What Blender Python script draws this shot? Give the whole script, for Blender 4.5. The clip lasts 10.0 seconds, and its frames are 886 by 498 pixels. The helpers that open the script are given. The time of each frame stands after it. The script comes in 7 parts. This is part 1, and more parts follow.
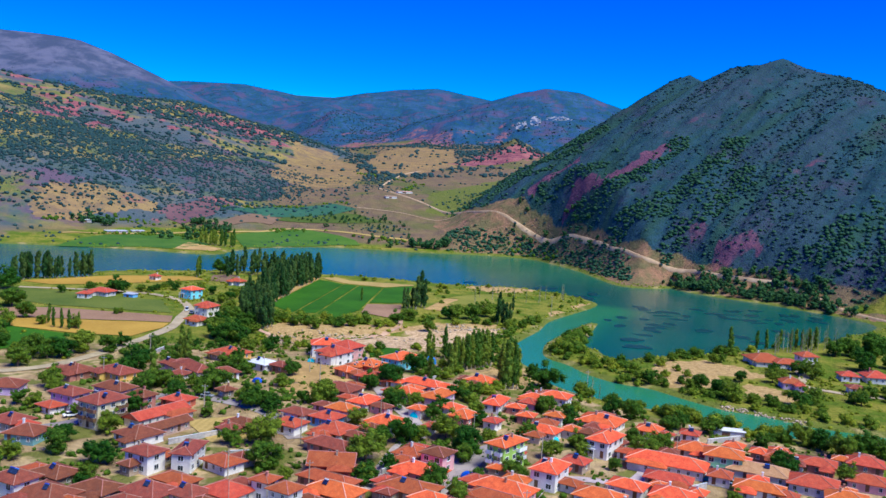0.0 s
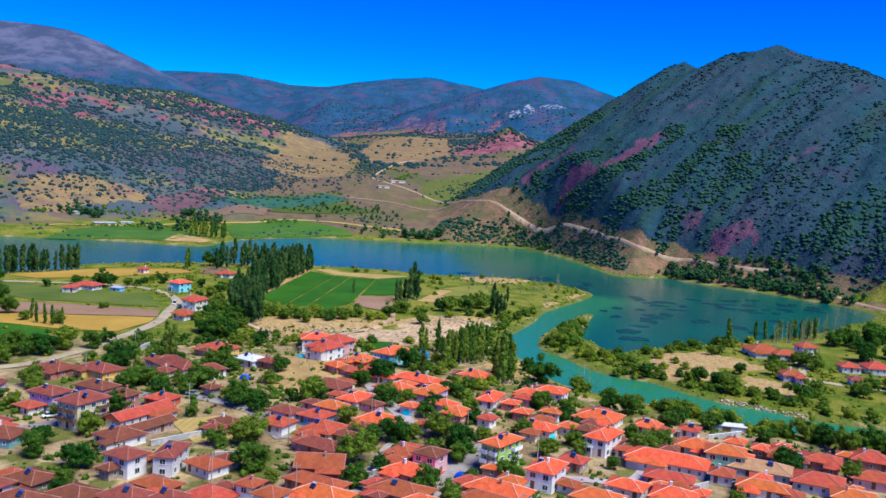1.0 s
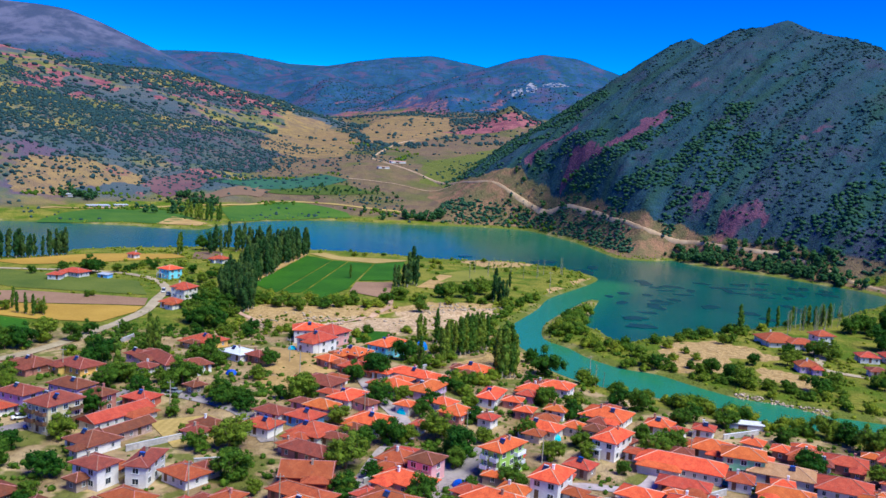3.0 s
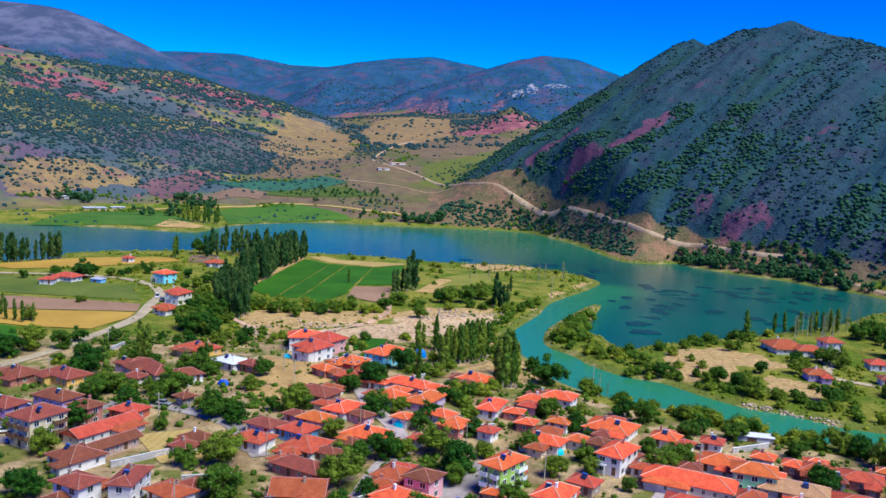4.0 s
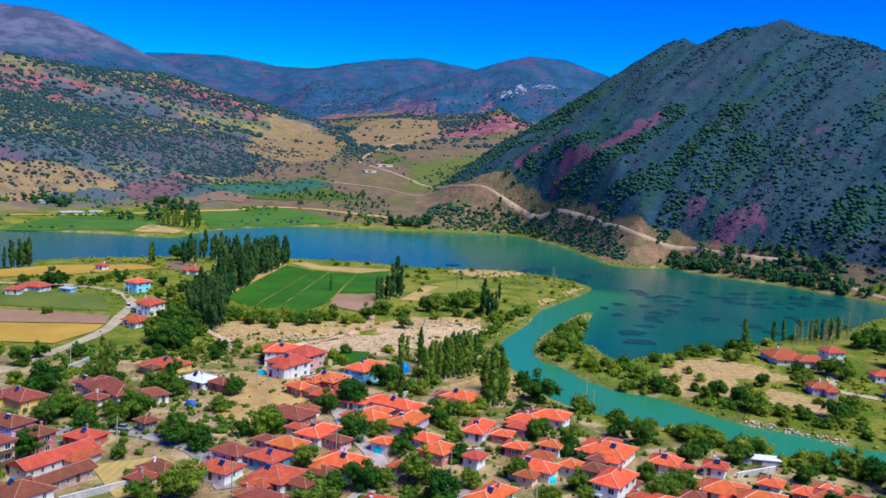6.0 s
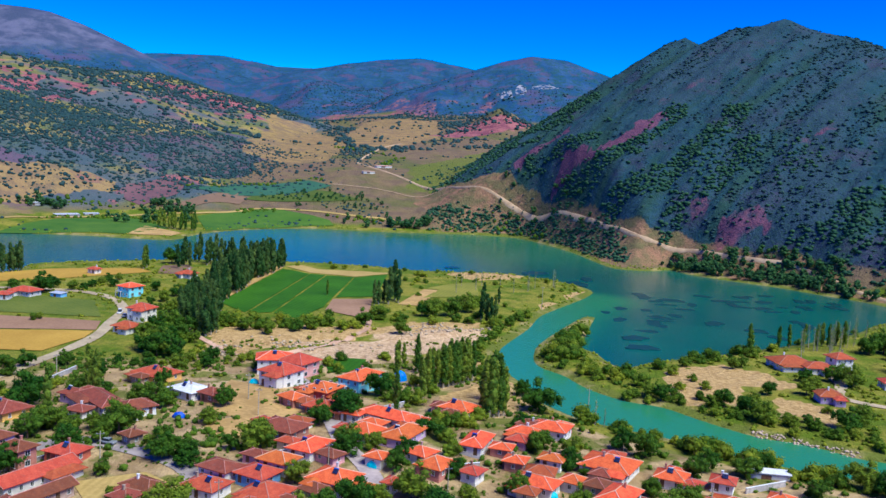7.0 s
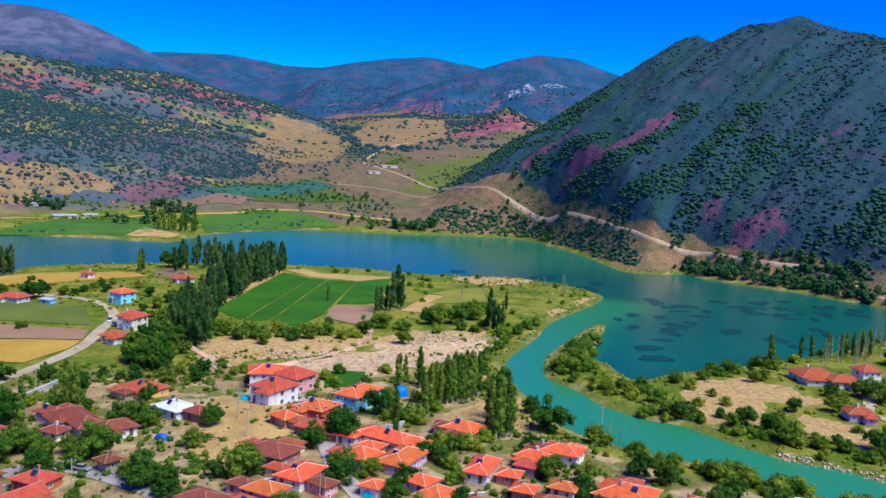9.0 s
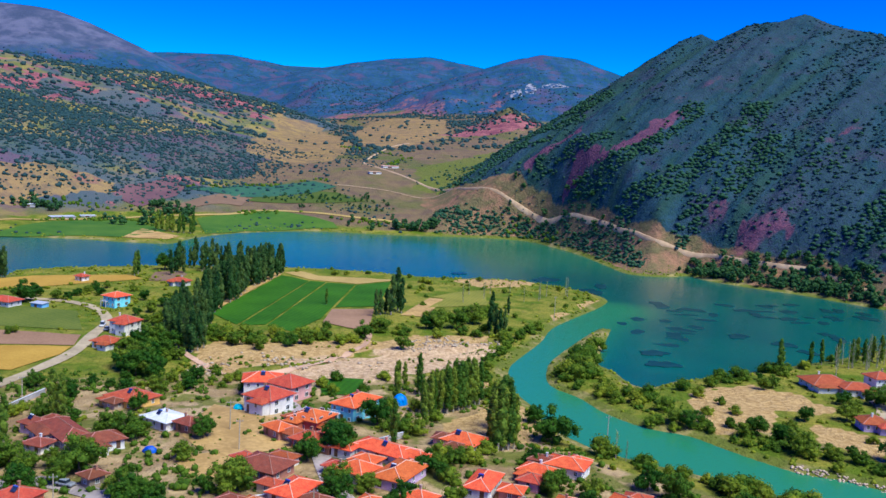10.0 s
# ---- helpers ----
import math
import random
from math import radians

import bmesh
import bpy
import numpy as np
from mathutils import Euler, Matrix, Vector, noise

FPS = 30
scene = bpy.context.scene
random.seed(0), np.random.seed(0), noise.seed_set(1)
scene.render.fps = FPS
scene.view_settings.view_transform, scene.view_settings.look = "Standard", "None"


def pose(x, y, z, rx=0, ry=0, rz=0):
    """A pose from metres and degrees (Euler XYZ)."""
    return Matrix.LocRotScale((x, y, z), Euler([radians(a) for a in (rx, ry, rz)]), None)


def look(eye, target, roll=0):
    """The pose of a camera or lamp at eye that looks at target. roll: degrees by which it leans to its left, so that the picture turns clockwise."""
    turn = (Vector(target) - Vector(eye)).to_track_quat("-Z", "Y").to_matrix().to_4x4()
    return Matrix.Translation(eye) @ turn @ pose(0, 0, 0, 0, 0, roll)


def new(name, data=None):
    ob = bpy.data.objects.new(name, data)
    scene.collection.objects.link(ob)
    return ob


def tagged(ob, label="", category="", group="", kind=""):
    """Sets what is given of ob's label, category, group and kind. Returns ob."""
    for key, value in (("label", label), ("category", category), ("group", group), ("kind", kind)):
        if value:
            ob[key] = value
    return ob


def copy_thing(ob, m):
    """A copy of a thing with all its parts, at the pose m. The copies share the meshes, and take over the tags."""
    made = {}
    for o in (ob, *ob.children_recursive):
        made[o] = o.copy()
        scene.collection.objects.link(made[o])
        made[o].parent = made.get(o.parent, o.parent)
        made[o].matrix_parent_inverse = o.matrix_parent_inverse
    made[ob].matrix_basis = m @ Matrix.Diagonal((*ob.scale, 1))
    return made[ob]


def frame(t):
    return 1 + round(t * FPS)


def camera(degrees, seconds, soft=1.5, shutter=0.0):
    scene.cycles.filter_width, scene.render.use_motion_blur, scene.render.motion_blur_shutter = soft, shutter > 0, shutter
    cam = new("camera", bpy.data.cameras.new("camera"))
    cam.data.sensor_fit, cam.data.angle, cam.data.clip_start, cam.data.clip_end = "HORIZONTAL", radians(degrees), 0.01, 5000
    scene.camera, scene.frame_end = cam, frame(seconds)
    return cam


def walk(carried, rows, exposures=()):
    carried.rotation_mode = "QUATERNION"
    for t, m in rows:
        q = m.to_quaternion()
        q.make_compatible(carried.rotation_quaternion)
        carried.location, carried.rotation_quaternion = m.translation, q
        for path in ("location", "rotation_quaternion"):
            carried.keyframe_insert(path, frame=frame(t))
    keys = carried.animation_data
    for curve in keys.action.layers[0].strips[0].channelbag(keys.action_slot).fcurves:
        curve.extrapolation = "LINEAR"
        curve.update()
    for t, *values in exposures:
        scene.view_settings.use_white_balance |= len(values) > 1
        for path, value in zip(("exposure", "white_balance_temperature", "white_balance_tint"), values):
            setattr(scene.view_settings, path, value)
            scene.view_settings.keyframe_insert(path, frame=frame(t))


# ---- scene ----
cam = camera(54.0, 10.0)
PATH = [
    (0, (0.248, 2.140, 78.440), (0.243, 4.132, 78.267), 3.8),
    (0.5, (0.532, 6.357, 78.509), (0.538, 8.349, 78.338), 3.6),
    (1, (0.830, 10.687, 78.628), (0.840, 12.677, 78.431), 3.5),
    (1.5, (1.175, 15.030, 78.776), (1.189, 17.017, 78.546), 3.4),
    (2, (1.543, 19.343, 78.950), (1.563, 21.329, 78.708), 3.4),
    (2.5, (1.874, 23.627, 79.120), (1.886, 25.612, 78.876), 3.4),
    (4, (2.750, 36.464, 79.917), (2.755, 38.449, 79.675), 3.3),
    (4.5, (3.031, 40.731, 80.051), (3.050, 42.716, 79.811), 3.2),
    (5, (3.481, 45.045, 80.153), (3.503, 47.031, 79.913), 3.2),
    (5.5, (3.994, 49.363, 80.253), (4.022, 51.348, 80.014), 3.2),
    (7, (5.315, 62.187, 80.932), (5.344, 64.173, 80.695), 3.1),
    (7.5, (5.679, 66.516, 81.088), (5.710, 68.502, 80.850), 3.2),
    (8, (5.988, 70.960, 81.262), (6.014, 72.946, 81.024), 3.2),
    (8.5, (6.295, 75.267, 81.397), (6.313, 77.252, 81.158), 3.2),
    (9, (6.563, 79.627, 81.504), (6.575, 81.613, 81.264), 3.1),
    (9.5, (6.775, 84.034, 81.595), (6.783, 86.020, 81.355), 3.1),
    (10, (6.985, 88.446, 81.655), (6.993, 90.432, 81.415), 3.1),
]
walk(cam, [(t, look(eye, target, roll)) for t, eye, target, roll in PATH], exposures=((0, 0.50, 5450, 3), (10, 0.50, 5450, 3)))

# ---- light ----
SUN_ELEVATION, SUN_AZIMUTH = radians(56), radians(132)  # azimuth clockwise from +y
SUN_WAY = Vector((math.sin(SUN_AZIMUTH) * math.cos(SUN_ELEVATION), math.cos(SUN_AZIMUTH) * math.cos(SUN_ELEVATION), math.sin(SUN_ELEVATION)))
world = bpy.data.worlds.new("sky")
scene.world = world
world.use_nodes = True
wn, wl = world.node_tree.nodes, world.node_tree.links
sky = wn.new("ShaderNodeTexSky")
sky.sky_type, sky.sun_disc = "NISHITA", False
sky.sun_elevation, sky.sun_rotation = SUN_ELEVATION, SUN_AZIMUTH
sky.altitude, sky.air_density, sky.dust_density, sky.ozone_density = 900, 1.0, 0.2, 3.0
vivid = wn.new("ShaderNodeHueSaturation")
vivid.inputs["Saturation"].default_value = 2.4
vivid.inputs["Hue"].default_value = 0.54
wl.new(sky.outputs[0], vivid.inputs["Color"])
wl.new(vivid.outputs[0], wn["Background"].inputs["Color"])
wn["Background"].inputs["Strength"].default_value = 0.118
sun_lamp = bpy.data.lights.new("sun", "SUN")
sun_lamp.energy, sun_lamp.angle, sun_lamp.color = 4.0, radians(32), (0.98, 0.90, 0.68)
sun = new("sun", sun_lamp)
sun.matrix_world = look(SUN_WAY * 500, (0, 0, 0))


# ---- materials ----
def make_material(name, roughness=0.85, metallic=0.0, specular=0.25):
    mat = bpy.data.materials.new(name)
    mat.use_nodes = True
    bsdf = mat.node_tree.nodes["Principled BSDF"]
    bsdf.inputs["Roughness"].default_value = roughness
    bsdf.inputs["Metallic"].default_value = metallic
    bsdf.inputs["Specular IOR Level"].default_value = specular
    return mat, mat.node_tree.nodes, mat.node_tree.links, bsdf


def rgb(c):
    return (c[0], c[1], c[2], 1.0)


def place_node(n, l, space="Object", scale=(1, 1, 1)):
    coord, mapping = n.new("ShaderNodeTexCoord"), n.new("ShaderNodeMapping")
    mapping.inputs["Scale"].default_value = scale
    l.new(coord.outputs[space], mapping.inputs["Vector"])
    return mapping.outputs[0]


def noise_node(n, l, vec, scale, detail=4.0, rough=0.6):
    tex = n.new("ShaderNodeTexNoise")
    tex.inputs["Scale"].default_value, tex.inputs["Detail"].default_value, tex.inputs["Roughness"].default_value = scale, detail, rough
    l.new(vec, tex.inputs["Vector"])
    return tex.outputs[0]


def span(n, l, value, low, high, to_low=0.0, to_high=1.0):
    m = n.new("ShaderNodeMapRange")
    m.interpolation_type = "SMOOTHSTEP"
    for key, v in (("From Min", low), ("From Max", high), ("To Min", to_low), ("To Max", to_high)):
        m.inputs[key].default_value = v
    l.new(value, m.inputs["Value"])
    return m.outputs[0]


def mixed(n, l, factor, a, b, blend="MIX"):
    m = n.new("ShaderNodeMix")
    m.data_type, m.blend_type = "RGBA", blend
    for socket, v in ((m.inputs[0], factor), (m.inputs[6], a), (m.inputs[7], b)):
        if isinstance(v, bpy.types.NodeSocket):
            l.new(v, socket)
        elif isinstance(v, (int, float)):
            socket.default_value = v
        else:
            socket.default_value = rgb(v)
    return m.outputs[2]


def maths(n, l, op, a, b):
    m = n.new("ShaderNodeMath")
    m.operation = op
    for socket, v in zip(m.inputs, (a, b)):
        if isinstance(v, bpy.types.NodeSocket):
            l.new(v, socket)
        else:
            socket.default_value = v
    return m.outputs[0]


def bump_node(n, l, bsdf, height, strength, distance):
    b = n.new("ShaderNodeBump")
    b.inputs["Strength"].default_value, b.inputs["Distance"].default_value = strength, distance
    l.new(height, b.inputs["Height"])
    l.new(b.outputs[0], bsdf.inputs["Normal"])


def mottled(name, dark, light, scale, roughness=0.85, grain=6.0, bump=0.3, depth=0.05, each=0.12, space="Object", specular=0.25, metallic=0.0):
    """Two colours mixed by noise at two scales, a little different from thing to thing."""
    mat, n, l, bsdf = make_material(name, roughness, metallic, specular)
    vec = place_node(n, l, space)
    coarse, fine = noise_node(n, l, vec, scale), noise_node(n, l, vec, scale * grain, 3.0)
    both = maths(n, l, "ADD", maths(n, l, "MULTIPLY", coarse, 0.65), maths(n, l, "MULTIPLY", fine, 0.35))
    color = mixed(n, l, span(n, l, both, 0.36, 0.64), dark, light)
    if each:
        info, hsv = n.new("ShaderNodeObjectInfo"), n.new("ShaderNodeHueSaturation")
        l.new(span(n, l, info.outputs["Random"], 0, 1, 1 - each * 1.5, 1 + each * 1.5), hsv.inputs["Value"])
        l.new(span(n, l, info.outputs["Random"], 0, 1, 0.5 + each * 0.12, 0.5 - each * 0.12), hsv.inputs["Hue"])
        l.new(color, hsv.inputs["Color"])
        color = hsv.outputs[0]
    l.new(color, bsdf.inputs["Base Color"])
    if bump:
        bump_node(n, l, bsdf, both, bump, depth)
    return mat


def leaf_material(name, dark, light, each=0.25):
    mat, n, l, bsdf = make_material(name, 0.7, 0.0, 0.2)
    vec = place_node(n, l)
    geo, info = n.new("ShaderNodeNewGeometry"), n.new("ShaderNodeObjectInfo")
    blend = maths(n, l, "ADD", maths(n, l, "MULTIPLY", noise_node(n, l, vec, 0.5), 0.6), maths(n, l, "MULTIPLY", geo.outputs["Random Per Island"], 0.4))
    color = mixed(n, l, span(n, l, blend, 0.25, 0.75), dark, light)
    hsv = n.new("ShaderNodeHueSaturation")
    l.new(span(n, l, info.outputs["Random"], 0, 1, 1 - each, 1 + each * 1.4), hsv.inputs["Value"])
    l.new(span(n, l, info.outputs["Random"], 0, 1, 0.5 + each * 0.06, 0.5 - each * 0.17), hsv.inputs["Hue"])
    l.new(color, hsv.inputs["Color"])
    l.new(hsv.outputs[0], bsdf.inputs["Base Color"])
    bump_node(n, l, bsdf, noise_node(n, l, vec, 2.5, 3.0), 0.6, 0.25)
    through_leaf, blend_leaf = n.new("ShaderNodeBsdfTranslucent"), n.new("ShaderNodeMixShader")
    l.new(hsv.outputs[0], through_leaf.inputs["Color"])
    blend_leaf.inputs[0].default_value = 0.5
    l.new(bsdf.outputs[0], blend_leaf.inputs[1])
    l.new(through_leaf.outputs[0], blend_leaf.inputs[2])
    l.new(blend_leaf.outputs[0], n["Material Output"].inputs["Surface"])
    return mat


def tile_material(name, dark, light, weather):
    """Clay tiles laid in courses: U runs along the eave and V up the slope, both in metres."""
    mat, n, l, bsdf = make_material(name, 0.8, 0.0, 0.2)
    uv = place_node(n, l, "UV")
    obj = place_node(n, l, "Object")
    brick = n.new("ShaderNodeTexBrick")
    brick.inputs["Scale"].default_value = 1.0
    brick.inputs["Brick Width"].default_value, brick.inputs["Row Height"].default_value = 0.24, 0.36
    brick.inputs["Mortar Size"].default_value, brick.inputs["Mortar Smooth"].default_value = 0.025, 0.5
    brick.inputs["Color1"].default_value, brick.inputs["Color2"].default_value = (0.2, 0.2, 0.2, 1), (0.85, 0.85, 0.85, 1)
    brick.inputs["Mortar"].default_value = (0.0, 0.0, 0.0, 1)
    l.new(uv, brick.inputs["Vector"])
    old = noise_node(n, l, obj, 0.55, 5.0)
    blend = maths(n, l, "ADD", maths(n, l, "MULTIPLY", brick.outputs["Color"], 0.3), maths(n, l, "MULTIPLY", old, 0.8))
    color = mixed(n, l, span(n, l, blend, 0.3, 0.8), dark, light)
    color = mixed(n, l, span(n, l, noise_node(n, l, obj, 1.3, 6.0), 0.52, 0.72, 0.0, weather), color, (0.16, 0.11, 0.09))
    info, hsv = n.new("ShaderNodeObjectInfo"), n.new("ShaderNodeHueSaturation")
    l.new(span(n, l, info.outputs["Random"], 0, 1, 0.82, 1.15), hsv.inputs["Value"])
    l.new(span(n, l, info.outputs["Random"], 0, 1, 0.51, 0.492), hsv.inputs["Hue"])
    l.new(color, hsv.inputs["Color"])
    l.new(hsv.outputs[0], bsdf.inputs["Base Color"])
    bump_node(n, l, bsdf, brick.outputs["Color"], 0.7, 0.06)
    return mat


ROOFS = {
    "new": (tile_material("new_clay_tiles", (0.56, 0.085, 0.026), (0.80, 0.175, 0.052), 0.22), "bright orange"),
    "red": (tile_material("red_clay_tiles", (0.36, 0.060, 0.028), (0.54, 0.118, 0.052), 0.35), "faded red"),
    # old tiles are weathered, and darkened further to stand in for cloud shade
    "old": (tile_material("old_clay_tiles", (0.180, 0.048, 0.030), (0.300, 0.086, 0.048), 0.45), "weathered brown-red"),
    "white": (mottled("white_sheet_metal", (0.62, 0.64, 0.68), (0.80, 0.80, 0.82), 0.8, 0.5), "white sheet-metal"),
    "pale": (tile_material("pale_clay_tiles", (0.48, 0.22, 0.11), (0.66, 0.36, 0.2), 0.3), "pale tan"),
}


def plaster(name, color):
    return mottled(name, [c * 0.78 for c in color], color, 0.5, 0.9, 7.0, 0.25, 0.03, 0.06)


WALLS = {
    "white": (plaster("white_plaster", (0.80, 0.76, 0.72)), "white"),
    "cream": (plaster("cream_plaster", (0.80, 0.66, 0.42)), "cream"),
    "pink": (plaster("pink_plaster", (0.78, 0.40, 0.40)), "pink"),
    "blue": (plaster("blue_plaster", (0.20, 0.45, 0.80)), "blue"),
    "aqua": (plaster("aqua_plaster", (0.25, 0.70, 0.85)), "light-blue"),
    "lavender": (plaster("lavender_plaster", (0.62, 0.44, 0.66)), "lavender"),
    "green": (plaster("green_plaster", (0.42, 0.64, 0.13)), "green"),
    "mint": (plaster("mint_plaster", (0.34, 0.76, 0.40)), "mint-green"),
    "brick": (mottled("bare_brick", (0.34, 0.15, 0.11), (0.50, 0.24, 0.17), 0.8), "bare brick"),
    "yellow": (plaster("yellow_plaster", (0.80, 0.50, 0.14)), "ochre-yellow"),
    "mud": (mottled("mud_plaster", (0.30, 0.22, 0.17), (0.48, 0.36, 0.28), 0.7), "mud-plastered"),
    "teal": (plaster("teal_plaster", (0.22, 0.42, 0.44)), "teal"),
    "redwash": (plaster("red_wash", (0.62, 0.15, 0.10)), "red-washed"),
}
M_CAP = mottled("cream_mortar", (0.66, 0.36, 0.24), (0.80, 0.52, 0.38), 1.2)
M_CAP_OLD = mottled("old_mortar", (0.34, 0.14, 0.11), (0.52, 0.26, 0.20), 1.2)
M_TRIM = mottled("white_paint", (0.66, 0.66, 0.66), (0.82, 0.82, 0.80), 1.0, 0.6)
M_WOOD = mottled("brown_wood", (0.10, 0.055, 0.03), (0.22, 0.12, 0.07), 2.0, 0.7)
M_GLASS, _n, _l, _b = make_material("window_glass", 0.08, 0.0, 0.6)
_b.inputs["Base Color"].default_value = (0.03, 0.04, 0.05, 1)
M_PANEL = mottled("solar_collector", (0.012, 0.016, 0.04), (0.03, 0.04, 0.10), 2.0, 0.15, specular=0.6)
M_TANK = mottled("blue_tank_paint", (0.03, 0.08, 0.42), (0.06, 0.16, 0.62), 1.5, 0.45)
M_TANK_PALE = mottled("pale_tank_metal", (0.50, 0.54, 0.62), (0.72, 0.74, 0.80), 1.5, 0.35)
M_STEEL = mottled("grey_steel", (0.22, 0.23, 0.25), (0.38, 0.38, 0.40), 2.0, 0.5, metallic=0.6)
M_CYAN = mottled("cyan_tarpaulin", (0.02, 0.42, 0.60), (0.06, 0.62, 0.74), 0.8, 0.5)
M_BLUE = mottled("blue_tarpaulin", (0.01, 0.10, 0.55), (0.02, 0.22, 0.85), 0.8, 0.5)
M_CONCRETE = mottled("grey_concrete", (0.30, 0.28, 0.28), (0.50, 0.46, 0.44), 0.6)
M_BARK = mottled("bark", (0.09, 0.06, 0.04), (0.20, 0.14, 0.10), 3.0)
M_PALEBARK = mottled("pale_bark", (0.30, 0.26, 0.18), (0.52, 0.46, 0.34), 3.0)
M_LEAF = leaf_material("broad_leaves", (0.046, 0.145, 0.014), (0.130, 0.270, 0.020), 0.33)
M_POPLAR = leaf_material("poplar_leaves", (0.056, 0.155, 0.018), (0.210, 0.340, 0.036))
M_POPLAR_DARK = leaf_material("dark_poplar_leaves", (0.030, 0.105, 0.028), (0.095, 0.195, 0.040))
M_SHRUB = leaf_material("shrub_leaves", (0.080, 0.178, 0.013), (0.240, 0.345, 0.022))
# teal cast: distance haze on the hills put into the leaf colour
M_SCRUB = leaf_material("hazy_hill_scrub", (0.038, 0.102, 0.118), (0.078, 0.155, 0.150), 0.0)
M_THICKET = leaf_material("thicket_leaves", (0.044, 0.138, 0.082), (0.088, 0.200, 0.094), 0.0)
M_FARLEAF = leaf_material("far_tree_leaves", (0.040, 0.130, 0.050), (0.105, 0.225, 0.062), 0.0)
M_STONE = mottled("pale_stone", (0.38, 0.28, 0.19), (0.60, 0.47, 0.34), 0.6)
M_ROAD = mottled("pale_gravel_road", (0.42, 0.31, 0.20), (0.62, 0.47, 0.31), 0.15, space="Object")
M_STREET = mottled("grey_paving", (0.30, 0.25, 0.25), (0.46, 0.38, 0.37), 0.2)
M_TRACK = mottled("earth_track", (0.42, 0.26, 0.16), (0.62, 0.42, 0.27), 0.08)
M_TYRE = mottled("tyre_rubber", (0.015, 0.015, 0.015), (0.03, 0.03, 0.03), 4.0)


def crop_material(name, dark, light, row=1.1, angle=0.0, patch=0.04):
    mat, n, l, bsdf = make_material(name, 0.9, 0.0, 0.15)
    coord, mapping = n.new("ShaderNodeTexCoord"), n.new("ShaderNodeMapping")
    mapping.inputs["Rotation"].default_value = (0, 0, radians(angle))
    l.new(coord.outputs["Object"], mapping.inputs["Vector"])
    wave = n.new("ShaderNodeTexWave")
    wave.inputs["Scale"].default_value, wave.inputs["Distortion"].default_value = 0.314 / row, 1.5
    l.new(mapping.outputs[0], wave.inputs["Vector"])
    coarse = noise_node(n, l, coord.outputs["Object"], patch, 5.0)
    fine = noise_node(n, l, coord.outputs["Object"], 1.2, 4.0)
    blend = maths(n, l, "ADD", maths(n, l, "ADD", maths(n, l, "MULTIPLY", coarse, 0.5), maths(n, l, "MULTIPLY", fine, 0.4)), maths(n, l, "MULTIPLY", wave.outputs[1], 0.08))
    l.new(mixed(n, l, span(n, l, blend, 0.3, 0.7), dark, light), bsdf.inputs["Base Color"])
    bump_node(n, l, bsdf, blend, 0.5, 0.4)
    return mat


M_CROP = crop_material("green_crop", (0.020, 0.082, 0.003), (0.055, 0.165, 0.006), 2.2, 12)
M_CROP_DULL = crop_material("dull_green_crop", (0.034, 0.110, 0.014), (0.105, 0.190, 0.022), 3.0, 80)
M_STUBBLE = crop_material("yellow_stubble", (0.35, 0.200, 0.030), (0.52, 0.325, 0.055), 2.0, 75)
M_PLOUGHED = crop_material("brown_ploughed_soil", (0.24, 0.138, 0.080), (0.39, 0.235, 0.140), 1.6, 80)
M_MEADOW = crop_material("olive_meadow", (0.072, 0.112, 0.014), (0.165, 0.190, 0.030), 2.5, 20)
M_PASTURE = crop_material("green_pasture", (0.045, 0.082, 0.012), (0.115, 0.150, 0.026), 2.5, 20)
M_FALLOW = crop_material("brown_fallow", (0.170, 0.105, 0.072), (0.250, 0.160, 0.095), 3.0, 30)
M_STRAW = crop_material("mown_hay", (0.150, 0.170, 0.022), (0.300, 0.270, 0.045), 2.0, 15)
M_PURPLE = crop_material("purple_brown_fallow", (0.120, 0.062, 0.080), (0.210, 0.110, 0.110), 3.0, 30)
M_TEALCROP = crop_material("bluish_green_crop", (0.030, 0.100, 0.062), (0.060, 0.150, 0.085), 3.0, 60)
M_TANPLOT = mottled("tan_bare_plot", (0.36, 0.225, 0.075), (0.56, 0.360, 0.130), 0.09, grain=8.0, each=0)
M_DRYGRASS = crop_material("dry_grass", (0.34, 0.24, 0.07), (0.54, 0.38, 0.13), 2.0, 10)

# open water: a dark milky teal body under a glossy skin
M_WATER, _n, _l, _b = make_material("lake_water", 0.10, 0.0, 0.5)
_vec = place_node(_n, _l)
_flow = noise_node(_n, _l, _vec, 0.012, 4.0)
_shallow_and_sheen = _n.new("ShaderNodeAttribute")
_shallow_and_sheen.attribute_name = "shallow_and_sheen"
_deep = mixed(_n, _l, span(_n, _l, _flow, 0.4, 0.6), (0.006, 0.086, 0.088), (0.009, 0.112, 0.098))
_l.new(mixed(_n, _l, _shallow_and_sheen.outputs["Fac"], _deep, (0.040, 0.225, 0.103)), _b.inputs["Base Color"])
bump_node(_n, _l, _b, noise_node(_n, _l, _vec, 0.9, 4.0), 0.55, 0.2)
_b.inputs["IOR"].default_value = 1.33


# ---- lie of the land ----
def value_noise(x, y, seed):
    xi, yi = np.floor(x), np.floor(y)
    fx, fy = x - xi, y - yi
    fx, fy = fx * fx * (3 - 2 * fx), fy * fy * (3 - 2 * fy)

    def corner(i, j):
        h = np.sin(i * 127.1 + j * 311.7 + seed * 74.7) * 43758.5453
        return h - np.floor(h)

    a, b, c, d = corner(xi, yi), corner(xi + 1, yi), corner(xi, yi + 1), corner(xi + 1, yi + 1)
    return (a + (b - a) * fx) * (1 - fy) + (c + (d - c) * fx) * fy


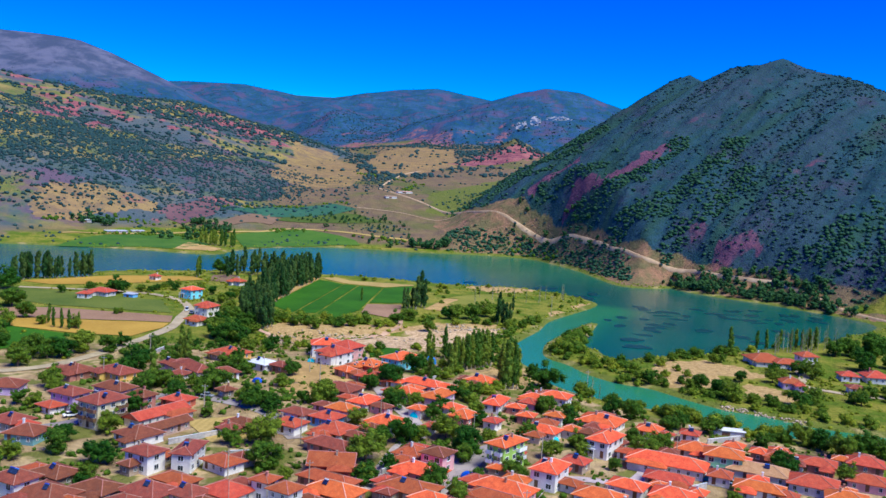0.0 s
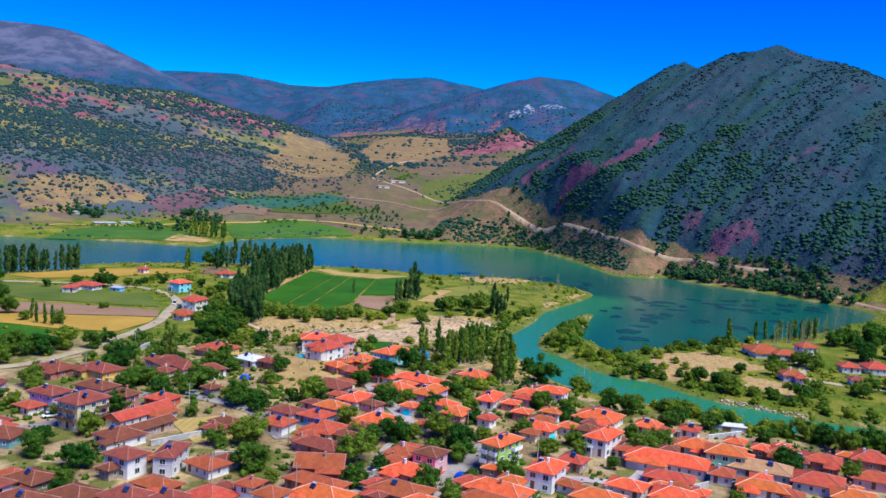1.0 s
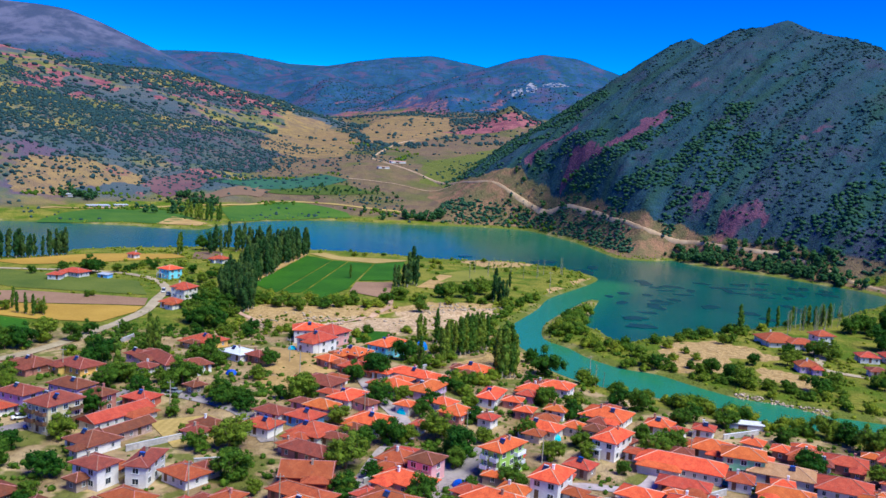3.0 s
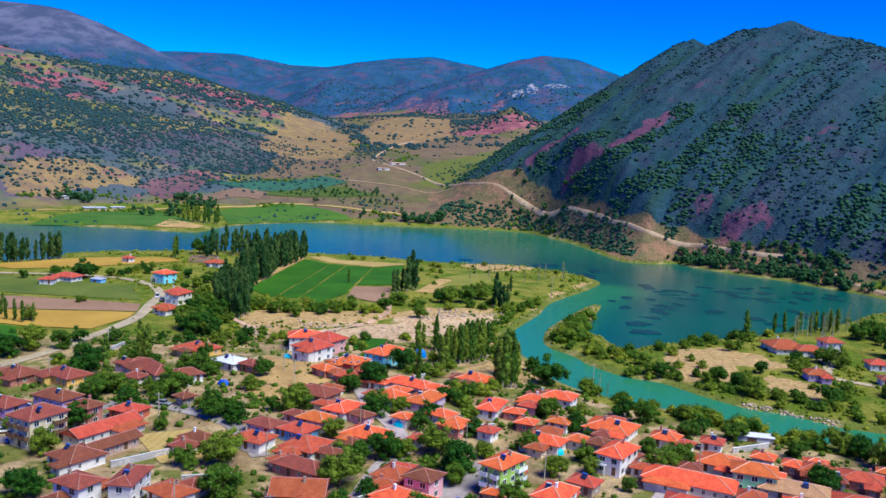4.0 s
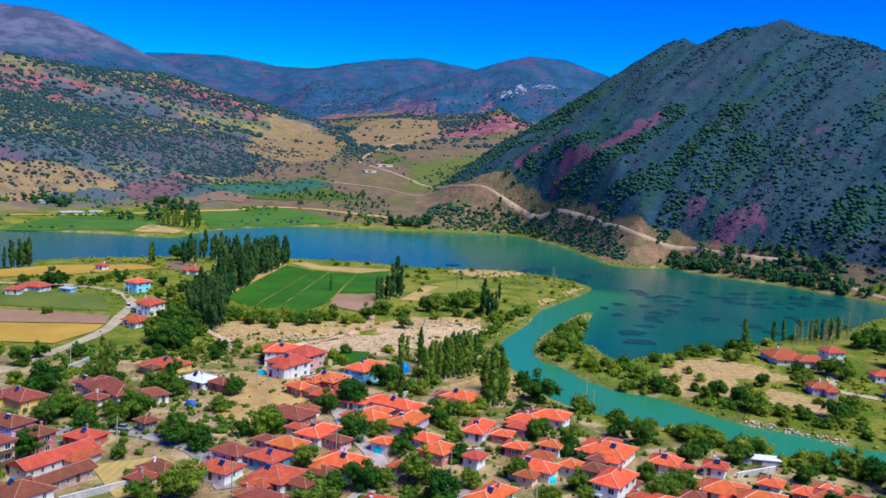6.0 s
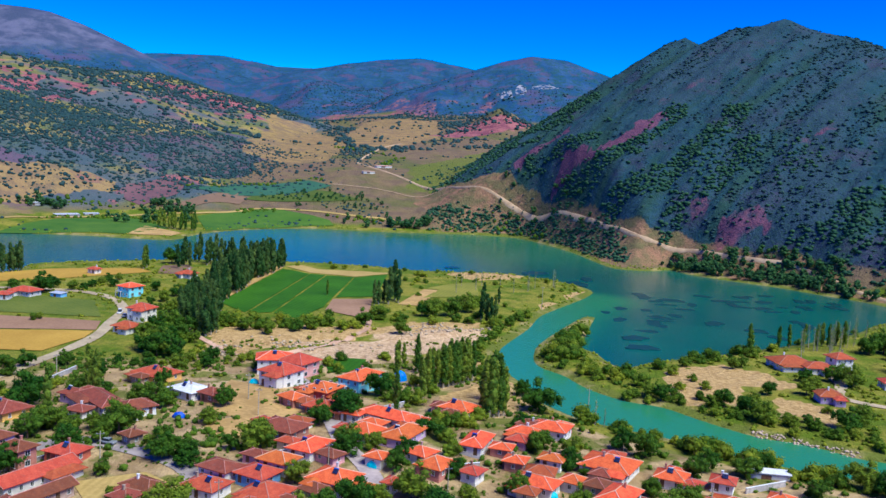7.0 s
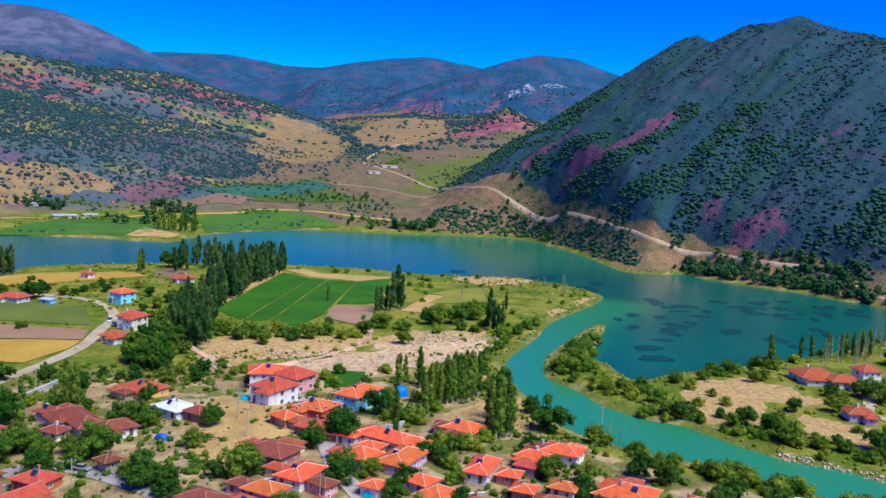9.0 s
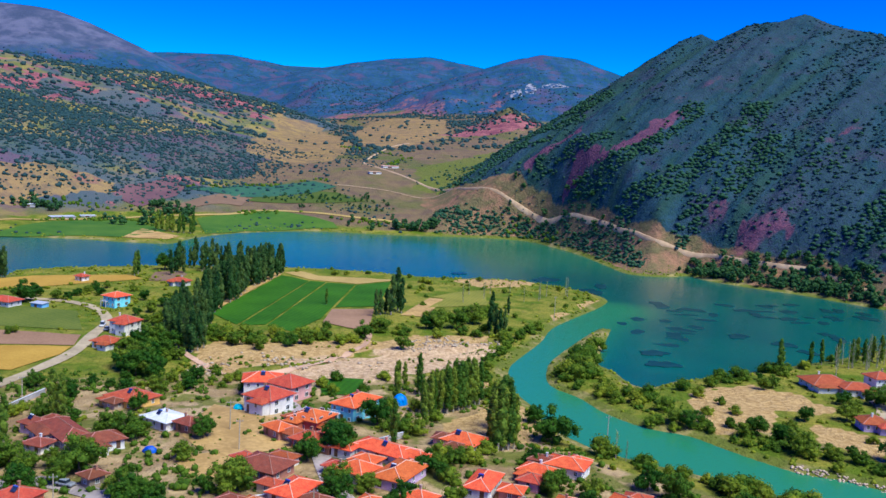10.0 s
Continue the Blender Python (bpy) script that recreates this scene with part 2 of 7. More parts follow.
def fractal(x, y, size, octaves=4, seed=1):
    """Noise about 0, between -1 and 1, with features of that size in metres."""
    total, weight, gain = 0.0, 0.0, 1.0
    for k in range(octaves):
        total = total + gain * (value_noise(x / size * 2 ** k + 17.3 * k, y / size * 2 ** k - 9.1 * k, seed + k) * 2 - 1)
        weight, gain = weight + gain, gain * 0.5
    return total / weight


def smooth(x, low, high):
    t = np.clip((x - low) / (high - low), 0, 1)
    return t * t * (3 - 2 * t)


def rounded(points, steps=4):
    """A closed or open line through the points, with its corners rounded (Catmull-Rom)."""
    p = np.array(points, float)
    out = []
    for i in range(len(p) - 1):
        a, b, c, d = p[max(i - 1, 0)], p[i], p[i + 1], p[min(i + 2, len(p) - 1)]
        for k in range(steps):
            t = k / steps
            out.append(0.5 * (2 * b + (c - a) * t + (2 * a - 5 * b + 4 * c - d) * t * t + (3 * b - a - 3 * c + d) * t ** 3))
    out.append(p[-1])
    return np.array(out)


# the lake: its far shore and the pond behind the spit, then the spit's river side and the near bank
NORTH_SHORE = [(-620, 640), (-420, 670), (-322, 695), (-254, 706), (-219, 704), (-186, 709), (-181, 747), (-158, 799), (-105, 841),
               (-32, 845), (20, 858), (53, 862), (85, 852), (101, 820), (119, 768), (130, 705), (138, 676), (161, 671), (179, 683),
               (188, 664), (210, 642), (234, 623), (251, 601), (272, 575), (276, 548), (254, 518), (237, 503), (217, 480), (182, 452),
               (153, 433), (133, 420), (109, 406), (95, 398), (84, 388), (78, 392), (75, 409), (71, 419), (77, 444), (89, 487)]
SOUTH_SHORE = [(84, 488), (73, 466), (53, 420), (48, 395), (49, 381), (56, 371), (62, 355), (72, 342), (83, 337), (90, 328), (97, 319),
               (106, 310), (117, 306), (130, 295), (140, 292), (220, 262), (420, 180), (410, 150), (220, 240), (132, 275), (108, 284),
               (95, 292), (81, 303), (66, 312), (56, 318), (50, 325), (42, 340), (39, 359), (34, 379), (35, 402), (39, 417), (52, 451),
               (61, 482), (76, 511), (95, 546), (102, 571), (89, 596), (55, 620), (1, 614), (-60, 627), (-140, 612), (-166, 601),
               (-223, 566), (-235, 522), (-420, 470), (-620, 480)]
SHORE = np.vstack([rounded(NORTH_SHORE, 3), rounded(SOUTH_SHORE, 3)])


def off_line(x, y, line, closed=False):
    """Distance from the line, and the line's own parameter (segment number and fraction) at the nearest spot."""
    best, where = np.full(np.shape(x), 1e9), np.zeros(np.shape(x))
    ends = np.vstack([line, line[:1]]) if closed else line
    for i in range(len(ends) - 1):
        (ax, ay), (bx, by) = ends[i][:2], ends[i + 1][:2]
        dx, dy = bx - ax, by - ay
        t = np.clip(((x - ax) * dx + (y - ay) * dy) / (dx * dx + dy * dy + 1e-9), 0, 1)
        d = np.hypot(x - ax - t * dx, y - ay - t * dy)
        near = d < best
        best, where = np.where(near, d, best), np.where(near, i + t, where)
    return best, where


def inside(x, y, ring):
    odd = np.zeros(np.shape(x), bool)
    for (ax, ay), (bx, by) in zip(ring, np.roll(ring, -1, 0)):
        if ay != by:
            odd ^= ((ay > y) != (by > y)) & (x < (bx - ax) * (y - ay) / (by - ay) + ax)
    return odd


def from_shore(x, y):
    """Metres from the water's edge: positive on land, negative on the water."""
    x, y = np.asarray(x, float), np.asarray(y, float)
    out = np.full(x.shape, 400.0)
    near = (x > -900) & (x < 700) & (y > 60) & (y < 1150)
    if near.any():
        xs, ys = x[near], y[near]
        d = off_line(xs, ys, SHORE, True)[0]
        d = d + 2.2 * fractal(xs, ys, 16, 3, 5) * np.clip(d / 3, 0, 1)
        out[near] = np.where(inside(xs, ys, SHORE), -d, d)
    return out


# crests: x, y, height
EAST_CREST = np.array([(38, 1170, 48), (50, 1150, 57), (69, 1120, 71), (86, 1080, 87), (111, 1022, 102), (138, 1005, 118), (168, 1010, 138), (203, 1030, 160), (228, 1012, 183), (248, 1002, 201),
                       (263, 999, 206), (275, 980, 196), (302, 966, 213), (326, 956, 216), (350, 954, 224), (366, 922, 209), (389, 896, 201), (406, 850, 180),
                       (450, 790, 168), (540, 700, 140), (700, 560, 120), (900, 300, 110)], float)
WEST_CREST = np.array([(-1500, 1300, 300), (-950, 1420, 236), (-719, 1494, 192), (-677, 1609, 187), (-621, 1724, 184), (-597, 1954, 199), (-563, 2050, 181), (-519, 2185, 176), (-474, 2300, 160), (-422, 2415, 146), (-281, 2530, 106), (-150, 2650, 112)], float)
NORTHWEST_CREST = np.array([(-2800, 3200, 530), (-1900, 3200, 502), (-1569, 3200, 490), (-1450, 3200, 483), (-1371, 3200, 472), (-1271, 3200, 439),
                            (-1171, 3200, 384), (-1060, 3200, 343), (-990, 3200, 313), (-850, 3150, 255)], float)
NORTH_CREST = np.array([(-2600, 4500, 440), (-1499, 4500, 456), (-1372, 4500, 464), (-1089, 4500, 468), (-947, 4500, 449), (-804, 4500, 429), (-662, 4500, 429),
                        (-520, 4500, 430), (-448, 4500, 416), (-350, 4500, 454), (-238, 4500, 494), (-97, 4500, 507), (46, 4500, 485), (190, 4500, 456),
                        (700, 4500, 420), (1800, 4500, 400)], float)
MIDDLE_CREST = np.array([(-60, 2960, 225), (35, 2990, 277), (90, 2990, 308), (136, 2990, 325), (200, 2990, 351), (255, 2990, 378), (311, 2990, 391),
                         (405, 2990, 385), (502, 2990, 355), (599, 2990, 318), (800, 2950, 300), (1500, 2900, 330)], float)


def crest(x, y, line, slope, bend=0.0, slope_end=None, bend_end=None):
    """Height of a hill under its crest line; slope and bend may change from the line's start to its end."""
    top, least = np.full(np.shape(x), -1e9), np.full(np.shape(x), 1e9)
    for i, ((ax, ay, az), (bx, by, bz)) in enumerate(zip(line[:-1], line[1:])):
        k = 0.0 if slope_end is None else float(smooth(i / (len(line) - 2), 0.35, 0.8))
        s, c = slope + k * ((slope_end or slope) - slope), bend + k * ((bend_end or bend) - bend)
        dx, dy = bx - ax, by - ay
        t = np.clip(((x - ax) * dx + (y - ay) * dy) / (dx * dx + dy * dy), 0, 1)
        d = np.hypot(x - ax - t * dx, y - ay - t * dy)
        top = np.maximum(top, az + (bz - az) * t - s * d - c * d * d)
        least = np.minimum(least, d)
    return top, least


def softer(a, b, width):
    h = np.maximum(width - np.abs(a - b), 0)
    return np.maximum(a, b) + h * h / (4 * width)


def downhill(x, y, size, stretch, seed):
    """Noise drawn out along the fall of the east mountain, as its gullies and rock bands run."""
    across, along = 0.76 * y - 0.65 * x, 0.76 * x + 0.65 * y
    return fractal(across + 7 * fractal(x, y, 55, 2, 9), along * stretch, size, 5, seed)


SKIRT = [(-12, 1000), (14, 988), (36, 940), (58, 915), (84, 886), (99, 872), (116, 838), (132, 805), (148, 761), (153, 739), (170, 714), (190, 706), (208, 682), (229, 658), (252, 644), (262, 627), (276, 592),
         (300, 560), (262, 560), (232, 612), (190, 650), (132, 668), (122, 740), (98, 812), (80, 845), (20, 852), (-14, 950)]


def on_skirt(x, y):
    """The bare brown apron between the east mountain and the lake."""
    x, y = np.asarray(x, float), np.asarray(y, float)
    out = np.zeros(x.shape)
    near = (x > -40) & (x < 330) & (y > 530) & (y < 1030)
    if near.any():
        xs, ys = x[near], y[near]
        ring = np.array(SKIRT + SKIRT[:1], float)
        d = off_line(xs, ys, ring)[0] * np.where(inside(xs, ys, ring), 1, -1)
        out[near] = smooth(d + 3 * fractal(xs, ys, 14, 3, 79), -2, 3)
    return out


def land(x, y):
    """Height of the ground, and how much of it belongs to each kind of land."""
    x, y = np.asarray(x, float), np.asarray(y, float)
    d = from_shore(x, y)
    ramp = np.interp(y, [700, 850, 977, 1092, 1322, 1955, 2500, 3500, 5000], [0, 2, 22, 42, 66, 120, 155, 230, 280])
    ramp = ramp * np.clip(1 - 0.0011 * np.clip(-90 - x, 0, 400), 0.6, 1)
    base = ramp + 1.4 * fractal(x, y, 90, 3, 2) * smooth(y, 800, 1000) + 22 * fractal(x, y, 330, 4, 3) * smooth(y, 1350, 2300)
    east, de = crest(x, y, EAST_CREST, 0.74, 0.0, 0.35, 0.0009)
    streak = downhill(x, y, 34, 0.15, 7)
    gully = 1 - 2.2 * np.abs(streak)
    rough = 1 - 0.85 * on_skirt(x, y)
    east = east + ((6.6 * gully - 3.6) * smooth(de, 2, 50) + 3.5 * fractal(x, y, 18, 3, 8) * smooth(de, 0, 20)) * rough
    west, dw = crest(x, y, WEST_CREST, 0.25)
    west = west - 18 * np.exp(-((x + 320) / 110) ** 2 - ((y - 785) / 75) ** 2)
    west = west + (13 * fractal(0.8 * x + 0.6 * y, 0.35 * (0.6 * x - 0.8 * y), 95, 4, 11) + 2.0 * fractal(x, y, 24, 3, 13)) * smooth(dw, 5, 160)
    nw, dn = crest(x, y, NORTHWEST_CREST, 0.42)
    nw = nw + 26 * (fractal(x, 0.3 * y, 110, 4, 17) - 0.4) * smooth(dn, 10, 200)
    far, df = crest(x, y, NORTH_CREST, 0.19)
    far = far + 56 * (fractal(x, 0.45 * y, 210, 5, 19) - 0.6) * smooth(df, 20, 400)
    mid, dm = crest(x, y, MIDDLE_CREST, 0.36)
    mid = mid + 34 * (fractal(x, 0.5 * y, 130, 5, 23) - 0.5) * smooth(dm, 20, 250)
    base = base + (46 + 14 * fractal(x, y, 40, 3, 81)) * np.exp(-((x - 138) / 62) ** 2 - ((y - 1830) / 130) ** 2)
    z = base
    for hill, width in ((east, 14), (west, 16), (nw, 30), (far, 40), (mid, 30)):
        z = softer(z, hill, width)
    z = z * smooth(d, 0, 44)
    bank = np.where(d > 0, 1.7 * (1 - np.exp(-np.maximum(d, 0) / 5)), -2.5 * (1 - np.exp(np.minimum(d, 0) / 7)))
    z = z + 2.6 * (1 - smooth(np.hypot((x + 30) / 95, (y - 292) / 52), 0.5, 1.0)) * smooth(d, 8, 25)  # the village stands on a low terrace
    bed = 1 - smooth(off_line(x, y, np.array([(-59.8, 378), (-35.8, 395.7), (-5.9, 403), (23.7, 428.5)], float))[0], 8, 18)
    z = z - bed * 1.3 * smooth(np.abs(fractal(0.5 * x - 0.86 * y, 0.3 * (0.86 * x + 0.5 * y), 9, 3, 95)), 0.35, 0.05)
    z = z + bank + np.where(d > 6, 0.12 * fractal(x, y, 9, 2, 29), 0)
    kinds = {
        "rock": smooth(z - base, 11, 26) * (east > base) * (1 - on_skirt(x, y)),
        "skirt": on_skirt(x, y),
        "hill": smooth(west - base, -4, 10),
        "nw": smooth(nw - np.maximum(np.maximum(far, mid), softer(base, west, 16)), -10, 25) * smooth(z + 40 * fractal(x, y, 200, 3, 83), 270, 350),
        "streak": 0.5 + 0.5 * downhill(x, y, 17, 0.11, 43),
        "dry": np.clip(np.maximum(np.maximum(smooth(west - base, -6, 8), smooth(y, 830, 900)), smooth(x, 110, 130) * smooth(y, 560, 620)), 0, 1),
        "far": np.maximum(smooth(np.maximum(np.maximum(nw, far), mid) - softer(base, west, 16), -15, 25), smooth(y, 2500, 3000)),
        "shore": 1 - smooth(d, 1, 9),
        "town": smooth(y, 120, 160) * (1 - smooth(y + 0.35 * np.abs(x + 20), 352, 420)) * smooth(d, 6, 22) * (1 - smooth(x, 105, 150)),
    }
    return z, kinds


def height(x, y):
    return float(land(np.array([x]), np.array([y]))[0][0])


# ---- ground ----
def grown(start, stop, step, ratio):
    out = [start]
    way = 1 if stop > start else -1
    while (stop - out[-1]) * way > 0:
        out.append(out[-1] + way * step)
        step *= ratio
    return out[1:]


xs = np.array(sorted(grown(-300, -4300, 3.0, 1.025) + list(np.arange(-300, 330.1, 2.6)) + grown(330, 4300, 3.0, 1.03)))
ys = np.array(sorted(grown(140, -2500, 6.0, 1.18) + list(np.arange(140, 720, 2.6)) + list(np.arange(720, 1060, 3.4)) + grown(1060, 5300, 3.6, 1.018)))
gx, gy = np.meshgrid(xs, ys)
gz, kinds = land(gx.ravel(), gy.ravel())
nx, ny = len(xs), len(ys)
quads = (np.arange(ny - 1)[:, None] * nx + np.arange(nx - 1)[None, :]).ravel()
ground_mesh = bpy.data.meshes.new("ground")
ground_mesh.from_pydata(np.stack([gx.ravel(), gy.ravel(), gz], 1), [], np.stack([quads, quads + 1, quads + 1 + nx, quads + nx], 1))
ground_mesh.shade_smooth()


def red_soil(x, y):
    """Bare reddish earth: long scars down the east mountain, cuts at its foot, and patches on the west hill."""
    total = np.zeros(np.shape(x))
    for ax, ay, bx, by, wide, strong in ((115, 853, 126, 846, 6, 1.1), (126, 846, 142, 824, 7, 1.0), (142, 823, 170, 817, 7, 0.95), (168, 817, 190, 819, 7, 0.9), (178, 825, 204, 827, 5, 0.75), (86, 899, 126, 890, 6, 0.9), (201, 713, 211, 703, 6, 0.6), (217, 687, 234, 674, 9, 0.6),
                                         (286, 727, 306, 733, 8, 0.5), (204, 850, 240, 860, 9, 0.4),
                                         (-450, 1800, -386, 1770, 36, 1.2), (-386, 1770, -330, 1670, 22, 0.9), (-560, 1765, -523, 1827, 34, 1.1), (-562, 1192, -550, 1210, 20, 1.0), (-593, 1288, -584, 1375, 22, 1.0), (-559, 1300, -548, 1310, 16, 0.9), (-555, 1418, -521, 1385, 18, 1.0), (-635, 1390, -620, 1385, 18, 0.9),
                                         (-143, 2577, -99, 2668, 40, 0.6), (-31, 2562, -13, 2479, 34, 0.6),
                                         (-292, 890, -250, 955, 20, 0.55), (-330, 900, -310, 905, 14, 0.4), (-190, 962, -160, 966, 10, 0.6), (85, 1690, 180, 1790, 40, 1.5), (26, 1650, 60, 1800, 26, 1.1),
                                         (-240, 2690, -150, 2740, 36, 0.5), (-90, 2674, -20, 2540, 36, 0.5), (-420, 2560, -320, 2640, 36, 0.45)):
        d = off_line(x, y, np.array([(ax, ay), (bx, by)], float))[0]
        d = d + wide * 1.5 * fractal(x, y, wide * 1.3, 4, 31)
        total = np.maximum(total, strong * (1 - smooth(d, wide * 0.55, wide * 1.1)))
    return total


def pale_rock(x, y):
    d = off_line(x, y, np.array([(212, 2600), (320, 2680)], float))[0] + 80 * fractal(x, y, 46, 4, 37)
    return 1 - smooth(d, 8, 30)


def inside_warped(x, y, outline, amount):
    """Within an outline whose edge wanders by that many metres."""
    return inside(x + amount * fractal(x, y, amount * 3, 3, 71), y + amount * 2 * fractal(x, y, amount * 3, 3, 73), np.array(outline, float)).astype(float)


kinds["tan"] = np.maximum(0.75 * inside_warped(gx.ravel(), gy.ravel(), [(-398, 848), (-384, 886), (-344, 906), (-310, 913), (-299, 882), (-336, 824), (-370, 792)], 14), np.maximum(inside_warped(gx.ravel(), gy.ravel(), [(-155, 1609), (-179, 2245), (4, 2324), (10, 1635), (-61, 1353), (-117, 1404)], 14),
                          0.8 * inside_warped(gx.ravel(), gy.ravel(), [(-252, 1222), (-321, 1791), (-243, 1797), (-157, 1534), (-121, 1363), (-136, 1212), (-179, 1152), (-222, 1187)], 16)))
wash = inside_warped(gx.ravel(), gy.ravel(), [(-61.4, 369.2), (-55.1, 395.6), (-37.6, 409), (-20.8, 421), (-2.6, 432.2), (28, 444.8), (29.1, 431.4), (25.4, 402.9), (13.8, 392.1), (-4.6, 374.5), (-20, 366.3), (-40.4, 371.1)], 6)
kinds["wash"] = wash * smooth(fractal(0.5 * gx.ravel() - 0.86 * gy.ravel(), 0.35 * (0.86 * gx.ravel() + 0.5 * gy.ravel()), 11, 3, 75), -0.6, -0.1)
kinds["plot"] = np.zeros(gx.size)
for outline, amount in (([(25, 381), (31, 362), (37, 349), (44, 339), (41.5, 336), (34, 347), (27.5, 361), (21.5, 379)], 0.6),
                        ([(95.2, 377.4), (103.2, 385.8), (123.2, 392.1), (135.9, 380.5), (140.2, 365.1), (130.5, 359.3), (120.4, 363.4), (108.1, 338.2), (92.5, 335.9), (88.4, 347.1)], 2), ([(125.4, 351.3), (134.1, 343), (143.9, 338.1), (131.8, 318.6), (126.5, 325.8), (118.8, 331.7)], 1.5),
                        ([(10, 309), (12, 330), (20, 346), (28, 352), (42, 352), (46, 332), (38, 316), (22, 310)], 3), ([(-82.4, 401.2), (-75.7, 418.7), (-53.9, 425.2), (-21.6, 430.2), (-7.7, 439.2), (29.4, 449), (29.3, 436.6), (-6.9, 422.8), (-20.2, 414.8), (-52.1, 391), (-63.9, 369.7), (-74.1, 367.2)], 4), ([(62.2, 504.1), (69.8, 518.4), (77, 516.1), (70.7, 492.3), (61.3, 483.4)], 2), ([(78.7, 528.3), (89.4, 557.4), (97.7, 564.1), (89.7, 539.7), (78.9, 518.9)], 2), ([(15.9, 594.8), (34.6, 627.3), (69.1, 624.5), (64.9, 601.8), (35.5, 572.8)], 3)):
    kinds["plot"] = np.maximum(kinds["plot"], inside_warped(gx.ravel(), gy.ravel(), outline, amount))
# slopes where cloud shade is put into the ground's colour
SHADED_SLOPE = [(-368, 1011), (-354, 1210), (-295, 1296), (-256, 1297), (-220, 1198), (-207, 1047), (-250, 956), (-318, 988)]
kinds["painted_shade"] = np.clip(0.75 * inside_warped(gx.ravel(), gy.ravel(), SHADED_SLOPE, 18) + 0.9 * inside_warped(gx.ravel(), gy.ravel(), [(-497, 1656), (-518, 1860), (-455, 1842), (-359, 1719), (-380, 1632), (-426, 1553)], 26), 0, 1)
kinds["olive"] = inside_warped(gx.ravel(), gy.ravel(), [(-24, 1042), (-26, 1150), (20, 1260), (100, 1420), (80, 1150), (62, 985), (40, 936), (10, 960)], 9)
kinds["red"] = red_soil(gx.ravel(), gy.ravel())
bare = smooth(fractal(gx.ravel(), gy.ravel(), 34, 3, 91), 0.22, 0.42) * kinds["hill"] * smooth(gz, 80, 125) * (1 - smooth(gx.ravel(), -330, -200))
pink = smooth(fractal(gx.ravel(), gy.ravel(), 95, 4, 93), 0.05, 0.25) * inside_warped(gx.ravel(), gy.ravel(), [(-420, 2500), (-380, 3050), (-150, 3100), (110, 2900), (190, 2600), (120, 2450), (-100, 2480), (-260, 2480)], 40)
kinds["red"] = np.maximum(kinds["red"], np.maximum(0.85 * bare, 0.62 * pink))
kinds["pale"] = pale_rock(gx.ravel(), gy.ravel())
for key, values in kinds.items():
    ground_mesh.attributes.new(key, "FLOAT", "POINT").data.foreach_set("value", np.asarray(values, np.float32))

M_GROUND, _n, _l, _b = make_material("open_ground", 0.95, 0.0, 0.1)
_vec = place_node(_n, _l)
_big, _med, _fine = noise_node(_n, _l, _vec, 0.012, 5.0), noise_node(_n, _l, _vec, 0.06, 6.0, 0.65), noise_node(_n, _l, _vec, 0.5, 6.0, 0.7)


def cover(key):
    a = _n.new("ShaderNodeAttribute")
    a.attribute_name = key
    return a.outputs["Fac"]


def ragged(key, low=0.35, high=0.65, amount=0.5):
    """A kind of land with an uneven edge."""
    shifted = maths(_n, _l, "ADD", cover(key), maths(_n, _l, "MULTIPLY", maths(_n, _l, "SUBTRACT", _med, 0.5), amount * 2))
    return span(_n, _l, shifted, low, high)


_grass = mixed(_n, _l, span(_n, _l, _med, 0.38, 0.62), (0.115, 0.172, 0.012), (0.31, 0.275, 0.042))
_grass = mixed(_n, _l, span(_n, _l, _fine, 0.42, 0.68, 0.0, 0.6), _grass, (0.085, 0.130, 0.010))
_dry = mixed(_n, _l, span(_n, _l, _big, 0.40, 0.60), (0.140, 0.165, 0.048), (0.350, 0.270, 0.082))
_dry = mixed(_n, _l, span(_n, _l, _med, 0.45, 0.65, 0.0, 0.5), _dry, (0.270, 0.165, 0.085))
_dry = mixed(_n, _l, span(_n, _l, noise_node(_n, _l, _vec, 0.022, 6.0, 0.7), 0.50, 0.60, 0.0, 0.75), _dry, (0.105, 0.150, 0.040))
_dry = mixed(_n, _l, span(_n, _l, _fine, 0.5, 0.75, 0.0, 0.6), _dry, (0.050, 0.086, 0.066))
# slate-blue patches: haze and cloud shadow painted onto the hill by noise
_dry = mixed(_n, _l, maths(_n, _l, "MULTIPLY", span(_n, _l, noise_node(_n, _l, _vec, 0.007, 5.0, 0.6), 0.445, 0.57, 0.0, 0.84), maths(_n, _l, "ADD", maths(_n, _l, "MULTIPLY", cover("hill"), 0.85), 0.15)), _dry, (0.060, 0.096, 0.142))
_dry = mixed(_n, _l, span(_n, _l, noise_node(_n, _l, _vec, 0.016, 5.0, 0.65), 0.54, 0.64, 0.0, 0.6), _dry, (0.175, 0.085, 0.145))
_plain = mixed(_n, _l, span(_n, _l, _med, 0.38, 0.6), (0.165, 0.104, 0.078), (0.215, 0.148, 0.080))
_plain = mixed(_n, _l, span(_n, _l, noise_node(_n, _l, _vec, 0.010, 5.0, 0.6), 0.50, 0.62, 0.0, 0.75), _plain, (0.105, 0.130, 0.030))
_plain = mixed(_n, _l, span(_n, _l, _fine, 0.5, 0.72, 0.0, 0.5), _plain, (0.085, 0.090, 0.045))
_dry = mixed(_n, _l, maths(_n, _l, "MULTIPLY", maths(_n, _l, "SUBTRACT", 1.0, cover("hill")), 0.9), _dry, _plain)
# mountain rock, its slate-blue cast being distance haze put into the colour
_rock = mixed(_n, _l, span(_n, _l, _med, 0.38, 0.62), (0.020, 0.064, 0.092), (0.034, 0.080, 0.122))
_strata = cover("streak")
